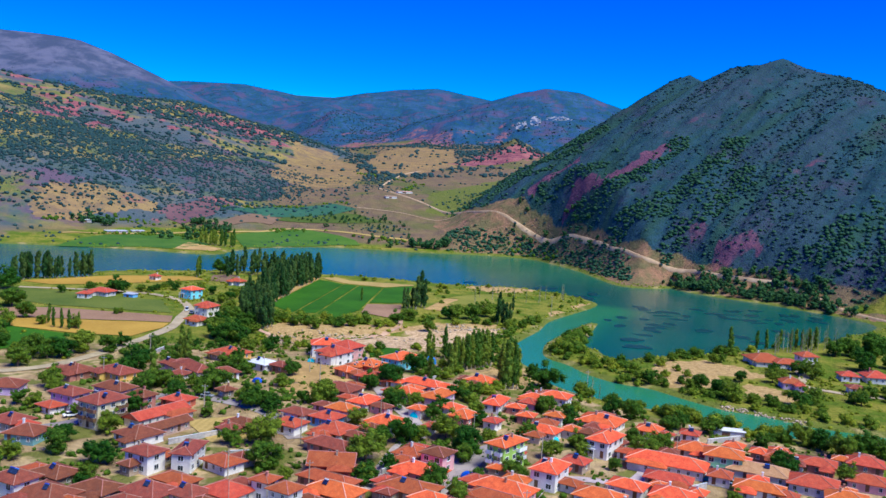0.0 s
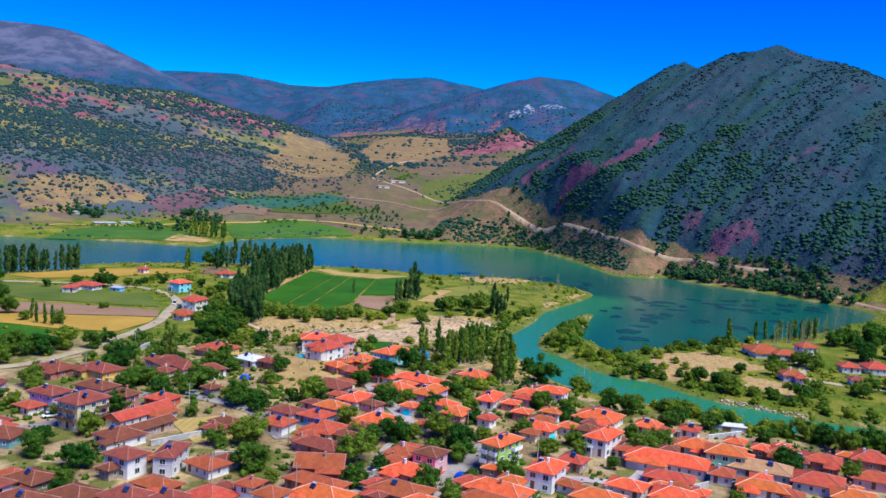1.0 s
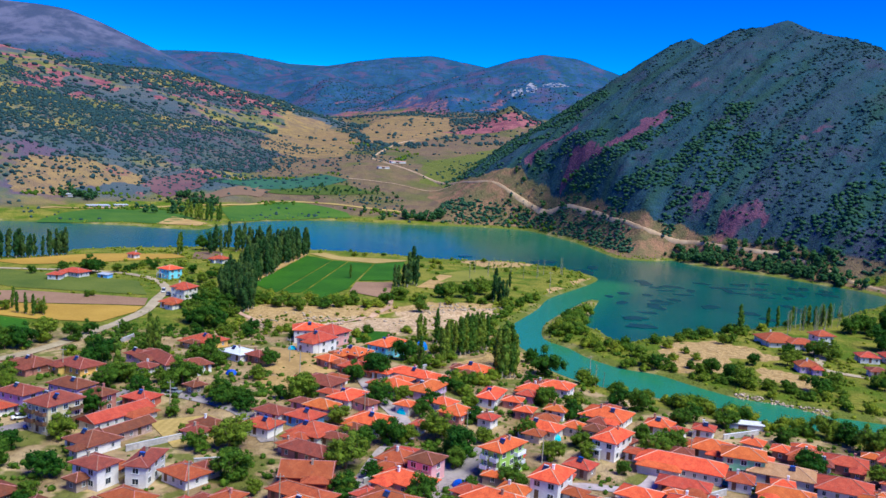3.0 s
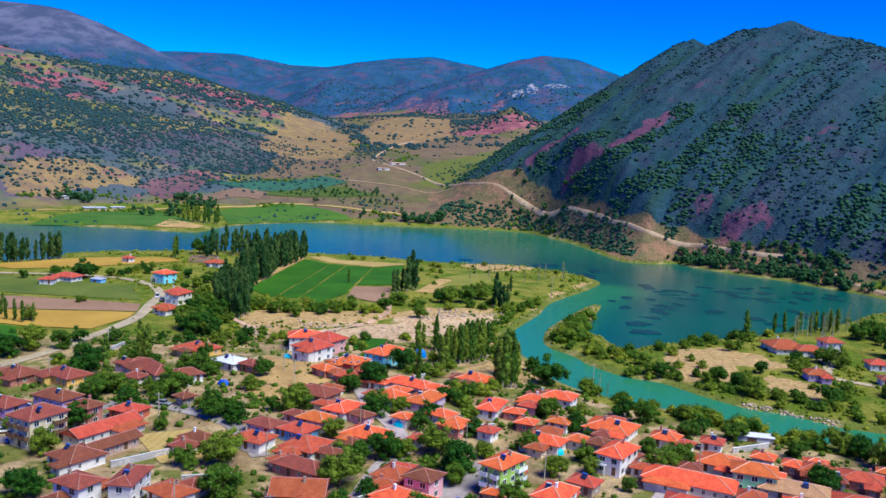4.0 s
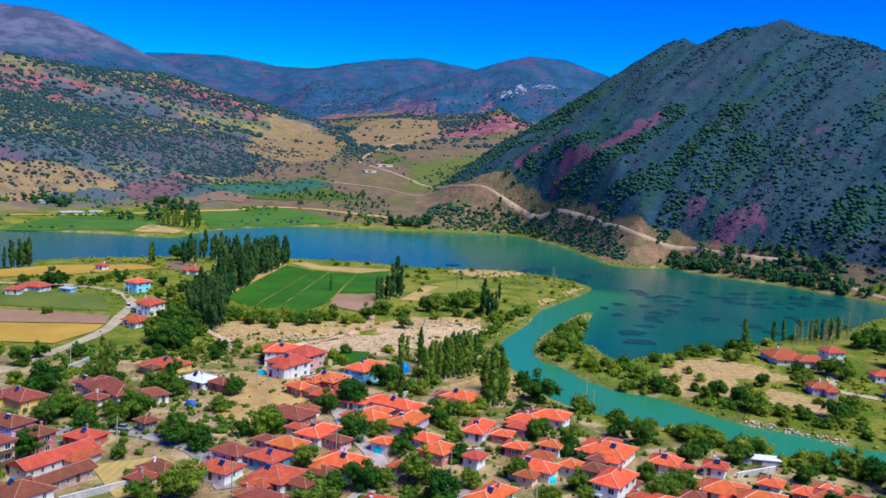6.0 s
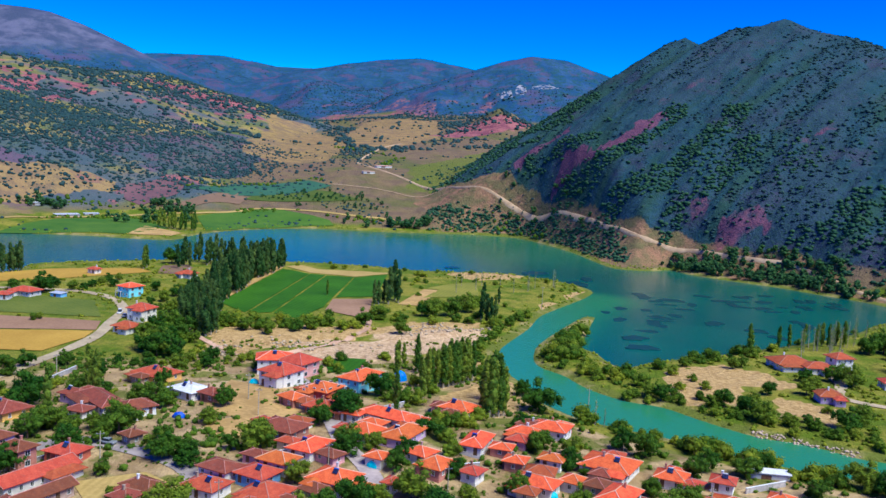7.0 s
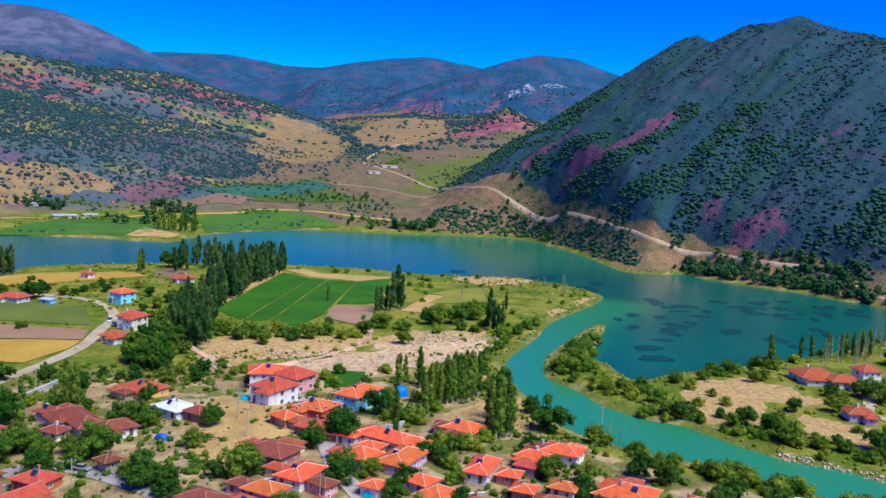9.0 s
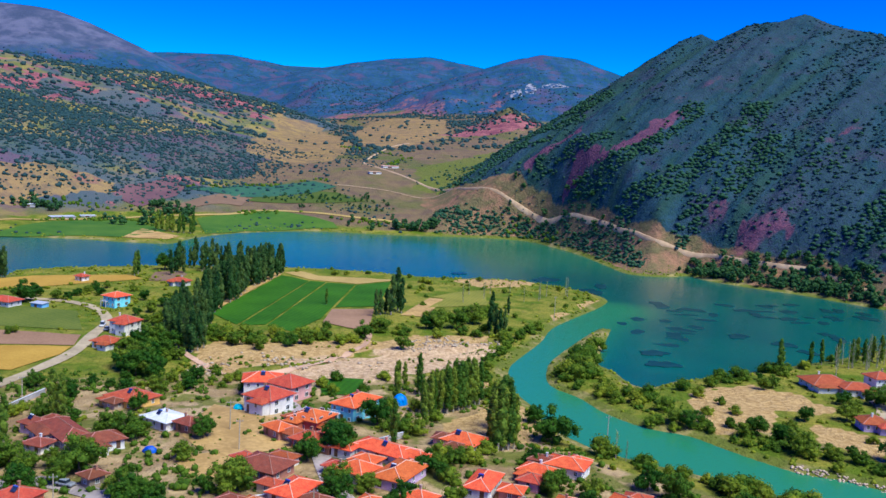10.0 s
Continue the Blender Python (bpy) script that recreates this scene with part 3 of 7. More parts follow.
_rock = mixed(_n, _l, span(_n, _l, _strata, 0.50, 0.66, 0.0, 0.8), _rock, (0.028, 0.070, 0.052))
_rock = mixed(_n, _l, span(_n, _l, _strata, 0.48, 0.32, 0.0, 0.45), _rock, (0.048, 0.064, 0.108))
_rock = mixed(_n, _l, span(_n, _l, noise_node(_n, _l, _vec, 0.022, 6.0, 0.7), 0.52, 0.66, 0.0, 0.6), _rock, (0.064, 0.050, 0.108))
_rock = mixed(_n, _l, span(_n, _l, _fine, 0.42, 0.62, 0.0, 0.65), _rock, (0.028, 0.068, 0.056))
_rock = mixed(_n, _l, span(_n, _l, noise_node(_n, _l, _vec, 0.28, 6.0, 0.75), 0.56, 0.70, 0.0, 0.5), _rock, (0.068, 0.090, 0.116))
# far hills' blue and violet-grey hold the distance haze, painted into the colour
_hazy_far = mixed(_n, _l, span(_n, _l, _big, 0.40, 0.62), (0.020, 0.072, 0.172), (0.040, 0.096, 0.215))
_hazy_grey = mixed(_n, _l, span(_n, _l, _big, 0.40, 0.62), (0.060, 0.078, 0.140), (0.130, 0.135, 0.215))
_hazy_far = mixed(_n, _l, span(_n, _l, _med, 0.42, 0.62, 0.0, 0.8), _hazy_far, (0.024, 0.078, 0.082))
_hazy_far = mixed(_n, _l, span(_n, _l, noise_node(_n, _l, _vec, 0.009, 6.0, 0.65), 0.51, 0.61, 0.0, 0.65), _hazy_far, (0.100, 0.072, 0.150))
_hazy_far = mixed(_n, _l, cover("nw"), _hazy_far, _hazy_grey)
_red = mixed(_n, _l, span(_n, _l, _med, 0.35, 0.65), (0.190, 0.060, 0.088), (0.375, 0.142, 0.142))
_red = mixed(_n, _l, cover("rock"), _red, mixed(_n, _l, span(_n, _l, _fine, 0.35, 0.65), (0.095, 0.050, 0.100), (0.190, 0.076, 0.122)))
# red earth far off leans violet with the same painted haze
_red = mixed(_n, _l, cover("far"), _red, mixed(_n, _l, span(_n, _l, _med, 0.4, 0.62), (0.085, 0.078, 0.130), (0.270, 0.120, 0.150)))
_skirt = mixed(_n, _l, span(_n, _l, _med, 0.35, 0.6), (0.350, 0.185, 0.108), (0.175, 0.145, 0.066))
_skirt = mixed(_n, _l, span(_n, _l, _fine, 0.5, 0.72, 0.0, 0.7), _skirt, (0.085, 0.085, 0.035))
_town = mixed(_n, _l, span(_n, _l, _med, 0.38, 0.62), (0.32, 0.215, 0.105), (0.56, 0.40, 0.21))
_town = mixed(_n, _l, span(_n, _l, noise_node(_n, _l, _vec, 0.09, 3.0), 0.46, 0.58, 0.0, 0.85), _town, (0.135, 0.160, 0.022))
_sand = mixed(_n, _l, span(_n, _l, _med, 0.48, 0.66), (0.150, 0.175, 0.028), (0.38, 0.30, 0.12))
_c = mixed(_n, _l, ragged("dry"), _grass, _dry)
_c = mixed(_n, _l, ragged("town", 0.4, 0.6, 0.4), _c, _town)
_wash = mixed(_n, _l, span(_n, _l, _fine, 0.35, 0.65), (0.46, 0.29, 0.145), (0.74, 0.53, 0.32))
_c = mixed(_n, _l, ragged("wash", 0.35, 0.6, 0.25), _c, _wash)
_c = mixed(_n, _l, ragged("plot", 0.35, 0.65, 0.4), _c, mixed(_n, _l, span(_n, _l, _fine, 0.35, 0.65), (0.40, 0.250, 0.095), (0.62, 0.420, 0.180)))
_c = mixed(_n, _l, maths(_n, _l, "MULTIPLY", ragged("olive", 0.3, 0.8, 0.5), 0.8), _c, mixed(_n, _l, span(_n, _l, _fine, 0.35, 0.65), (0.085, 0.125, 0.018), (0.185, 0.200, 0.036)))
# dusky blue and purple that stand in for a cloud's shadow
_shade_color = mixed(_n, _l, span(_n, _l, noise_node(_n, _l, _vec, 0.03, 5.0, 0.65), 0.44, 0.58), (0.052, 0.088, 0.120), (0.135, 0.078, 0.128))
_shade_color = mixed(_n, _l, span(_n, _l, _fine, 0.45, 0.65, 0.0, 0.6), _shade_color, (0.046, 0.082, 0.066))
_c = mixed(_n, _l, maths(_n, _l, "MULTIPLY", ragged("painted_shade", 0.3, 0.7, 0.5), 0.85), _c, _shade_color)
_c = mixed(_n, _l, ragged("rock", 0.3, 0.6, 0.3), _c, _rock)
_c = mixed(_n, _l, ragged("skirt", 0.35, 0.65, 0.3), _c, _skirt)
_c = mixed(_n, _l, ragged("far", 0.3, 0.7, 0.4), _c, _hazy_far)
_c = mixed(_n, _l, maths(_n, _l, "MULTIPLY", ragged("tan", 0.35, 0.65, 0.35), 0.85), _c, mixed(_n, _l, span(_n, _l, _med, 0.4, 0.6), (0.37, 0.240, 0.090), (0.24, 0.160, 0.085)))
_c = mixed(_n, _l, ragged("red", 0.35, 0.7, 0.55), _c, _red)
_c = mixed(_n, _l, maths(_n, _l, "MULTIPLY", ragged("pale", 0.4, 0.8, 0.9), span(_n, _l, _med, 0.46, 0.56)), _c, (0.36, 0.34, 0.40))
_c = mixed(_n, _l, maths(_n, _l, "MULTIPLY", ragged("shore", 0.4, 0.7, 0.3), maths(_n, _l, "SUBTRACT", 1.0, cover("town"))), _c, _sand)
_l.new(_c, _b.inputs["Base Color"])
bump_node(_n, _l, _b, maths(_n, _l, "ADD", _fine, maths(_n, _l, "MULTIPLY", _med, 4.0)), 0.9, 1.2)
ground_mesh.materials.append(M_GROUND)
tagged(new("ground", ground_mesh), "valley floor and dry scrubby hills under the village", "ground", kind="structure")

# ---- water ----
wx, wy = np.meshgrid(np.arange(-620, 421, 5.0), np.arange(150, 881, 5.0))
wm = bpy.data.meshes.new("lake")
wnx, wny = wx.shape[1], wx.shape[0]
cells = (np.arange(wny - 1)[:, None] * wnx + np.arange(wnx - 1)[None, :]).ravel()
deep_at = from_shore(wx.ravel(), wy.ravel())
corner_ids = np.stack([cells, cells + 1, cells + 1 + wnx, cells + wnx], 1)
wet = (deep_at[corner_ids] < 14).any(1)
wm.from_pydata(np.stack([wx.ravel(), wy.ravel(), np.zeros(wx.size)], 1), [], corner_ids[wet])
# turquoise river shallows; the far lake's tint is sky reflection put into colour
river = 1 - smooth(off_line(wx.ravel(), wy.ravel(), np.array([(420, 165), (140, 284), (95, 306), (60, 335), (42, 372), (46, 425), (68, 485), (98, 540)], float))[0], 8, 34)
wm.attributes.new("shallow_and_sheen", "FLOAT", "POINT").data.foreach_set("value", np.asarray(np.clip(np.maximum(river * 0.9 + 0.08, 0.5 * smooth(wy.ravel(), 590, 760)), 0, 1), np.float32))
wm.materials.append(M_WATER)
tagged(new("water", wm), "calm teal lake with a turquoise river mouth", "lake", kind="structure")


# ---- helpers for things ----
def part(name, bm, material, parent, label=""):
    me = bpy.data.meshes.new(name)
    bm.to_mesh(me)
    bm.free()
    me.materials.append(material)
    ob = new(name, me)
    ob.parent = parent
    if label:
        tagged(ob, label)
    return ob


def shared(name, me, parent, m):
    ob = new(name, me)
    ob.parent = parent
    ob.matrix_basis = m
    return ob


def root(name, x, y, z, turn=0.0):
    ob = new(name)
    ob.matrix_world = pose(x, y, z, 0, 0, turn)
    return ob


def add_box(bm, x0, y0, z0, x1, y1, z1, bevel=0.0):
    made = bmesh.ops.create_cube(bm, size=1.0, matrix=Matrix.LocRotScale(((x0 + x1) / 2, (y0 + y1) / 2, (z0 + z1) / 2), None, (x1 - x0, y1 - y0, z1 - z0)))["verts"]
    if bevel:
        edges = list({e for v in made for e in v.link_edges})
        bmesh.ops.bevel(bm, geom=edges, offset=bevel, segments=1, affect="EDGES")
    return made


def add_tube(bm, a, b, r0, r1, sides=8):
    a, b = Vector(a), Vector(b)
    m = Matrix.Translation((a + b) / 2) @ (b - a).to_track_quat("Z", "Y").to_matrix().to_4x4()
    bmesh.ops.create_cone(bm, cap_ends=True, segments=sides, radius1=r0, radius2=r1, depth=(b - a).length, matrix=m)


def draped(name, outline, material, lift, label, category, step=7.0, kind="structure"):
    """A sheet of land cover that follows the ground inside an outline."""
    bm = bmesh.new()
    bm.faces.new([bm.verts.new((px, py, 0)) for px, py in outline])
    px, py = [p[0] for p in outline], [p[1] for p in outline]
    for axis, low, high in (((1, 0, 0), min(px), max(px)), ((0, 1, 0), min(py), max(py))):
        for k in np.arange(low + step, high, step):
            bmesh.ops.bisect_plane(bm, geom=bm.verts[:] + bm.edges[:] + bm.faces[:], plane_co=(k * axis[0], k * axis[1], 0), plane_no=axis)
    heights = land(np.array([v.co.x for v in bm.verts]), np.array([v.co.y for v in bm.verts]))[0]
    for v, z in zip(bm.verts, heights):
        v.co.z = max(z, 0.1) + lift
    me = bpy.data.meshes.new(name)
    bm.to_mesh(me)
    bm.free()
    me.shade_smooth()
    me.materials.append(material)
    return tagged(new(name, me), label, category, kind=kind)


def way(name, line, width, material, lift, label, category, bank=False):
    """A road or track along a line, laid on the ground."""
    p = rounded(line, 8)
    side = np.gradient(p, axis=0)
    side = np.stack([-side[:, 1], side[:, 0]], 1) / (np.linalg.norm(side, axis=1)[:, None] + 1e-9)
    wide = width * (1 + 0.12 * fractal(p[:, 0], p[:, 1], 12, 2, 41))[:, None]
    across = (-0.8, -0.5, -0.17, 0.17, 0.5, 0.8) if bank else (-0.5, -0.17, 0.17, 0.5)
    rows = [p + side * wide * k for k in across]
    pts = np.concatenate(rows)
    z = land(pts[:, 0], pts[:, 1])[0] + lift
    count = len(p)
    if bank:  # graded level, with shoulders running down into the slope
        level = np.convolve(np.pad(land(p[:, 0], p[:, 1])[0], 3, mode="edge"), np.ones(7) / 7, mode="valid") + lift
        z = np.concatenate([land(rows[0][:, 0], rows[0][:, 1])[0] - 0.4] + [level] * 4 + [land(rows[5][:, 0], rows[5][:, 1])[0] - 0.4])
    faces = [(r * count + i, r * count + i + 1, (r + 1) * count + i + 1, (r + 1) * count + i) for r in range(len(across) - 1) for i in range(count - 1)]
    me = bpy.data.meshes.new(name)
    me.from_pydata(np.column_stack([pts, z.ravel()]), [], faces)
    me.shade_smooth()
    me.materials.append(material)
    return tagged(new(name, me), label, category, kind="structure")


# ---- roads, tracks and fields ----
way("road", [(-190, 262), (-160, 284), (-140, 298), (-130, 320), (-124, 350), (-120, 385), (-124, 415), (-128, 440), (-146, 468), (-175, 478), (-230, 470)], 4.8, M_ROAD, 0.25,
    "pale dusty village road running past the fields", "road")
way("road", [(-102.1, 422.2), (-91.8, 409.2), (-79.5, 390.3), (-66.1, 374.5), (-61.7, 370.2)], 2.6, M_TRACK, 0.3, "dusty farm track beside the dry wash", "track")
way("road", [(-20.3, 444.7), (-19.8, 432.4), (-20.7, 420.9), (-25.3, 409.1), (-30.6, 397.2), (-37.6, 386.1), (-49.2, 375.7)], 2.4, M_TRACK, 0.3, "dusty farm track down to the dry wash", "track")
way("road", [(-2, 180), (0, 203), (6, 216), (12, 234), (20, 246)], 7.0, M_STREET, 0.2, "grey paved village street", "street")
way("road", [(-14, 205), (-9, 236), (-4, 248.7), (-5.9, 258.4), (-13.5, 274.4), (-19.3, 293.8), (-25.1, 319), (-40, 350)], 4.6, M_STREET, 0.22, "grey paved village lane", "street")
way("road", [(-150, 212), (-118, 228), (-101, 242), (-91.6, 260.8), (-82, 270.6), (-65.1, 266.1), (-49, 256.8), (-38, 240)], 4.6, M_STREET, 0.2, "grey paved village street", "street")
way("road", [(24, 205), (30, 218), (38, 222), (52, 222), (60, 235)], 4.0, M_STREET, 0.2, "pale concrete village lane", "street")
way("road", [(160, 400), (158, 372), (150, 352), (170, 340), (210, 335)], 4.0, M_ROAD, 0.25, "pale track between orchards", "track")
way("road", [(300, 535), (284, 570), (269, 602), (258, 626), (246, 642), (229, 655), (211, 672), (197, 692), (178, 704), (161, 712), (152, 733), (143, 762), (130, 800), (112, 838), (92, 868),
             (63, 890), (36, 920), (14, 990), (-18, 1050), (-55, 1109), (-84, 1160), (-94, 1190), (-87, 1257), (-72, 1387), (-49, 1464)], 2.2, M_TRACK, 0.8, "tan dirt road climbing along the lake shore", "road", True)
way("road", [(20, 975), (-16, 985), (-55, 1010), (-107, 1026)], 2.2, M_TRACK, 0.5, "thin dirt track over the plain", "track")
way("road", [(-330, 745), (-290, 800), (-253, 835), (-183, 865), (-158, 897), (-113, 898), (-68, 887), (-30, 882)], 5.0, M_DRYGRASS, 0.5, "yellow verge track behind the lake fields", "track")

draped("field", [(-92.4, 467.2), (-82.7, 582.2), (-64.8, 567.7), (-76.1, 445.9)], M_CROP, 0.25, "green irrigated crop field", "field")
draped("field", [(-75.2, 444), (-64, 567.8), (-55.1, 565.9), (-64.7, 449.3)], M_CROP, 0.27, "green irrigated crop field", "field")
draped("field", [(-63.7, 448.4), (-54.2, 565), (-38.5, 562.6), (-44.1, 466.9), (-51.4, 438.1)], M_CROP, 0.25, "green irrigated crop field", "field")
draped("field", [(-41.1, 495), (-37.5, 561.7), (-19.7, 579.1), (-21.3, 502.8)], M_CROP, 0.27, "green irrigated crop field", "field")
draped("field", [(-41.9, 489.8), (-22.5, 495.6), (-21.2, 445.6), (-42.1, 460)], M_PLOUGHED, 0.33, "bare brown ploughed plot", "field")
draped("field", [(-96.3, 467.3), (-88, 594.7), (-83.4, 586.2), (-92.9, 468.2)], M_TANPLOT, 0.3, "tan strip beside the crop field", "field")
draped("field", [(-83.6, 593.4), (-74.6, 601), (-62.3, 587.4), (-18.2, 587.3), (-19.9, 582.1), (-37.8, 565.7), (-65.2, 572.7)], M_DRYGRASS, 0.22, "dry grass headland", "field")
draped("field", [(-9.4, 485.1), (-3.8, 507.7), (3, 533.2), (10.6, 533.1), (2.4, 483.3)], M_TANPLOT, 0.24, "bare tan plot on the headland", "field")
draped("field", [(11.3, 535.1), (3.6, 536.2), (17, 555.3), (33.9, 566.8), (32.4, 522.2), (2.9, 506.7)], M_STRAW, 0.26, "yellow-green mown plot", "field")
draped("field", [(-146, 541.6), (-151.3, 569.7), (-139.2, 578.7), (-132.8, 567.8), (-130.8, 542.1)], M_FALLOW, 0.26, "small brown fallow plot", "field")
draped("field", [(-240, 492), (-205, 538), (-160, 556), (-150, 545), (-195, 500), (-220, 486)], M_STUBBLE, 0.25, "yellow stubble field by the lake", "field")
draped("field", [(-240, 470), (-221, 468), (-147, 456), (-131, 422), (-192, 422), (-225, 436)], M_MEADOW, 0.22, "olive-green pasture by the road", "field")
draped("field", [(-225, 400), (-185, 416), (-128, 414), (-124, 398), (-160, 392), (-205, 384)], M_PLOUGHED, 0.25, "pinkish-brown ploughed field", "field")
draped("field", [(-205, 382), (-160, 390), (-124, 396), (-123, 384), (-129, 362), (-152, 360), (-180, 366)], M_STUBBLE, 0.27, "golden stubble field by the road", "field")
draped("field", [(-230, 368), (-187, 368), (-156, 358), (-147, 342), (-165, 322), (-210, 330)], M_CROP, 0.24, "small green crop field", "field")
draped("field", [(-31, 370), (-17, 373), (-14, 356), (-27, 352)], M_CROP, 0.3, "small green garden plot", "field")
draped("field", [(-312, 692), (-300, 775), (-266, 835), (-206, 765), (-222, 718), (-250, 716)], M_CROP_DULL, 0.3, "green field on the far shore", "field")
draped("field", [(-178, 770), (-205, 842), (-153, 905), (-90, 872), (-84, 858), (-104, 850), (-156, 806)], M_CROP_DULL, 0.35, "dark green field on the far shore", "field")
draped("field", [(-224, 716), (-228, 770), (-190, 742), (-192, 720)], M_TANPLOT, 0.32, "bare sandy spit", "field")
draped("field", [(-292, 908), (-271, 941), (-238, 947), (-241, 900), (-262, 862), (-282, 872)], M_PURPLE, 0.5, "purplish-brown fallow ground below the hill", "field")
draped("field", [(-181, 929), (-173, 974), (-140, 996), (-102, 990), (-68, 953), (-108, 940), (-153, 932)], M_PASTURE, 0.5, "weedy dark green field", "field")
draped("field", [(-246, 862), (-223, 891), (-193, 956), (-180, 929), (-181, 903), (-229, 862)], M_FALLOW, 0.5, "pinkish-brown fallow field", "field")
draped("field", [(-235, 918), (-205, 985), (-135, 1042), (-106, 1018), (-126, 986), (-189, 938)], M_TEALCROP, 0.55, "long bluish-green field", "field")
draped("field", [(-71.9, 249.5), (-57.2, 254.5), (-47.7, 248.4), (-46, 236), (-60, 232)], M_DRYGRASS, 0.2, "dry grass yard", "yard")
draped("field", [(-56.8, 337.1), (-49.2, 329.9), (-29.9, 316), (-26.1, 298.6), (-38.6, 290.9), (-49.3, 293.8), (-56, 302.5)], M_TANPLOT, 0.16, "bare dusty yard", "yard", 4.0)
draped("lawn", [(-29.9, 364.4), (-25.3, 373.3), (-15.9, 373.1), (-16.0, 357.5), (-24.6, 352.4)], M_CROP, 0.2, "small plot of bright green crop", "field")
draped("field", [(-54.1, 287), (-38.6, 295.7), (-30.9, 282.2), (-44.4, 274.5)], M_TANPLOT, 0.2, "bare dirt yard", "yard")


# ---- houses ----
def window_meshes():
    out = {}
    for key, w, h in (("small", 0.9, 1.1), ("wide", 1.5, 1.3)):
        bm = bmesh.new()
        add_box(bm, -w / 2, -0.07, -h / 2, -w / 2 + 0.1, 0.05, h / 2)
        add_box(bm, w / 2 - 0.1, -0.07, -h / 2, w / 2, 0.05, h / 2)
        add_box(bm, -w / 2 + 0.1, -0.07, h / 2 - 0.1, w / 2 - 0.1, 0.05, h / 2)
        add_box(bm, -w / 2 - 0.08, -0.14, -h / 2 - 0.08, w / 2 + 0.08, 0.05, -h / 2)
        add_box(bm, -0.03, -0.06, -h / 2, 0.03, 0.04, h / 2 - 0.1)
        frame_mesh = bpy.data.meshes.new("window")
        bm.to_mesh(frame_mesh)
        bm.free()
        frame_mesh.materials.append(M_TRIM)
        bm = bmesh.new()
        add_box(bm, -w / 2 + 0.1, -0.03, -h / 2, w / 2 - 0.1, 0.03, h / 2 - 0.1)
        pane_mesh = bpy.data.meshes.new("pane")
        bm.to_mesh(pane_mesh)
        bm.free()
        pane_mesh.materials.append(M_GLASS)
        out[key] = (frame_mesh, pane_mesh)
    bm = bmesh.new()
    add_box(bm, -0.5, -0.05, 0, 0.5, 0.05, 2.05, 0.02)
    add_box(bm, -0.35, -0.075, 0.25, 0.35, -0.05, 0.95)
    add_box(bm, -0.35, -0.075, 1.15, 0.35, -0.05, 1.85)
    door_mesh = bpy.data.meshes.new("door")
    bm.to_mesh(door_mesh)
    bm.free()
    door_mesh.materials.append(M_WOOD)
    return out, door_mesh


WINDOWS, DOOR = window_meshes()
WORD = {1: "single-storey", 2: "two-storey", 3: "three-storey"}
rng = random.Random(7)


def hip_roof(w, d, z, over, pitch, gable=False):
    """Roof and ridge caps of a house w by d metres, with hipped ends; returns both meshes and the ridge's height."""
    turned = d > w
    if turned:
        w, d = d, w
    hw, hd = w / 2 + over, d / 2 + over
    rise = hd * math.tan(radians(pitch))
    ridge = hw if gable else max(hw - hd, 0.05)
    bm = bmesh.new()
    uv = bm.loops.layers.uv.new("uv")
    low = [bm.verts.new(p) for p in ((-hw, -hd, z), (hw, -hd, z), (hw, hd, z), (-hw, hd, z))]
    drop = [bm.verts.new((v.co.x, v.co.y, z - 0.16)) for v in low]
    top = [bm.verts.new((-ridge, 0, z + rise)), bm.verts.new((ridge, 0, z + rise))]
    slant = math.hypot(rise, hd)
    for face, a, b in (((low[0], low[1], top[1], top[0]), 0, 1), ((low[1], low[2], top[1]), 1, 0), ((low[2], low[3], top[0], top[1]), 0, -1), ((low[3], low[0], top[0]), -1, 0)):
        f = bm.faces.new(face)
        for loop in f.loops:
            v = loop.vert.co
            loop[uv].uv = (v.x if b else v.y, (v.z - z) / max(rise, 0.01) * slant)
    for i in range(4):
        j = (i + 1) % 4
        f = bm.faces.new((low[i], drop[i], drop[j], low[j]))
    bm.faces.new(drop)
    bmesh.ops.recalc_face_normals(bm, faces=bm.faces[:])
    caps = []
    lift = Vector((0, 0, 0.03))
    lines = [(low[i].co, top[k].co) for i, k in ((0, 0), (1, 1), (2, 1), (3, 0))] + ([(top[0].co, top[1].co)] if ridge > 0.3 else [])
    for a, b in lines:
        cap = bmesh.new()
        add_tube(cap, a + lift, b + lift, 0.1, 0.1, 6)
        caps.append(cap)
    if turned:
        for m in (bm, *caps):
            bmesh.ops.rotate(m, verts=m.verts[:], cent=(0, 0, 0), matrix=Matrix.Rotation(radians(90), 3, "Z"))
    return bm, caps, rise


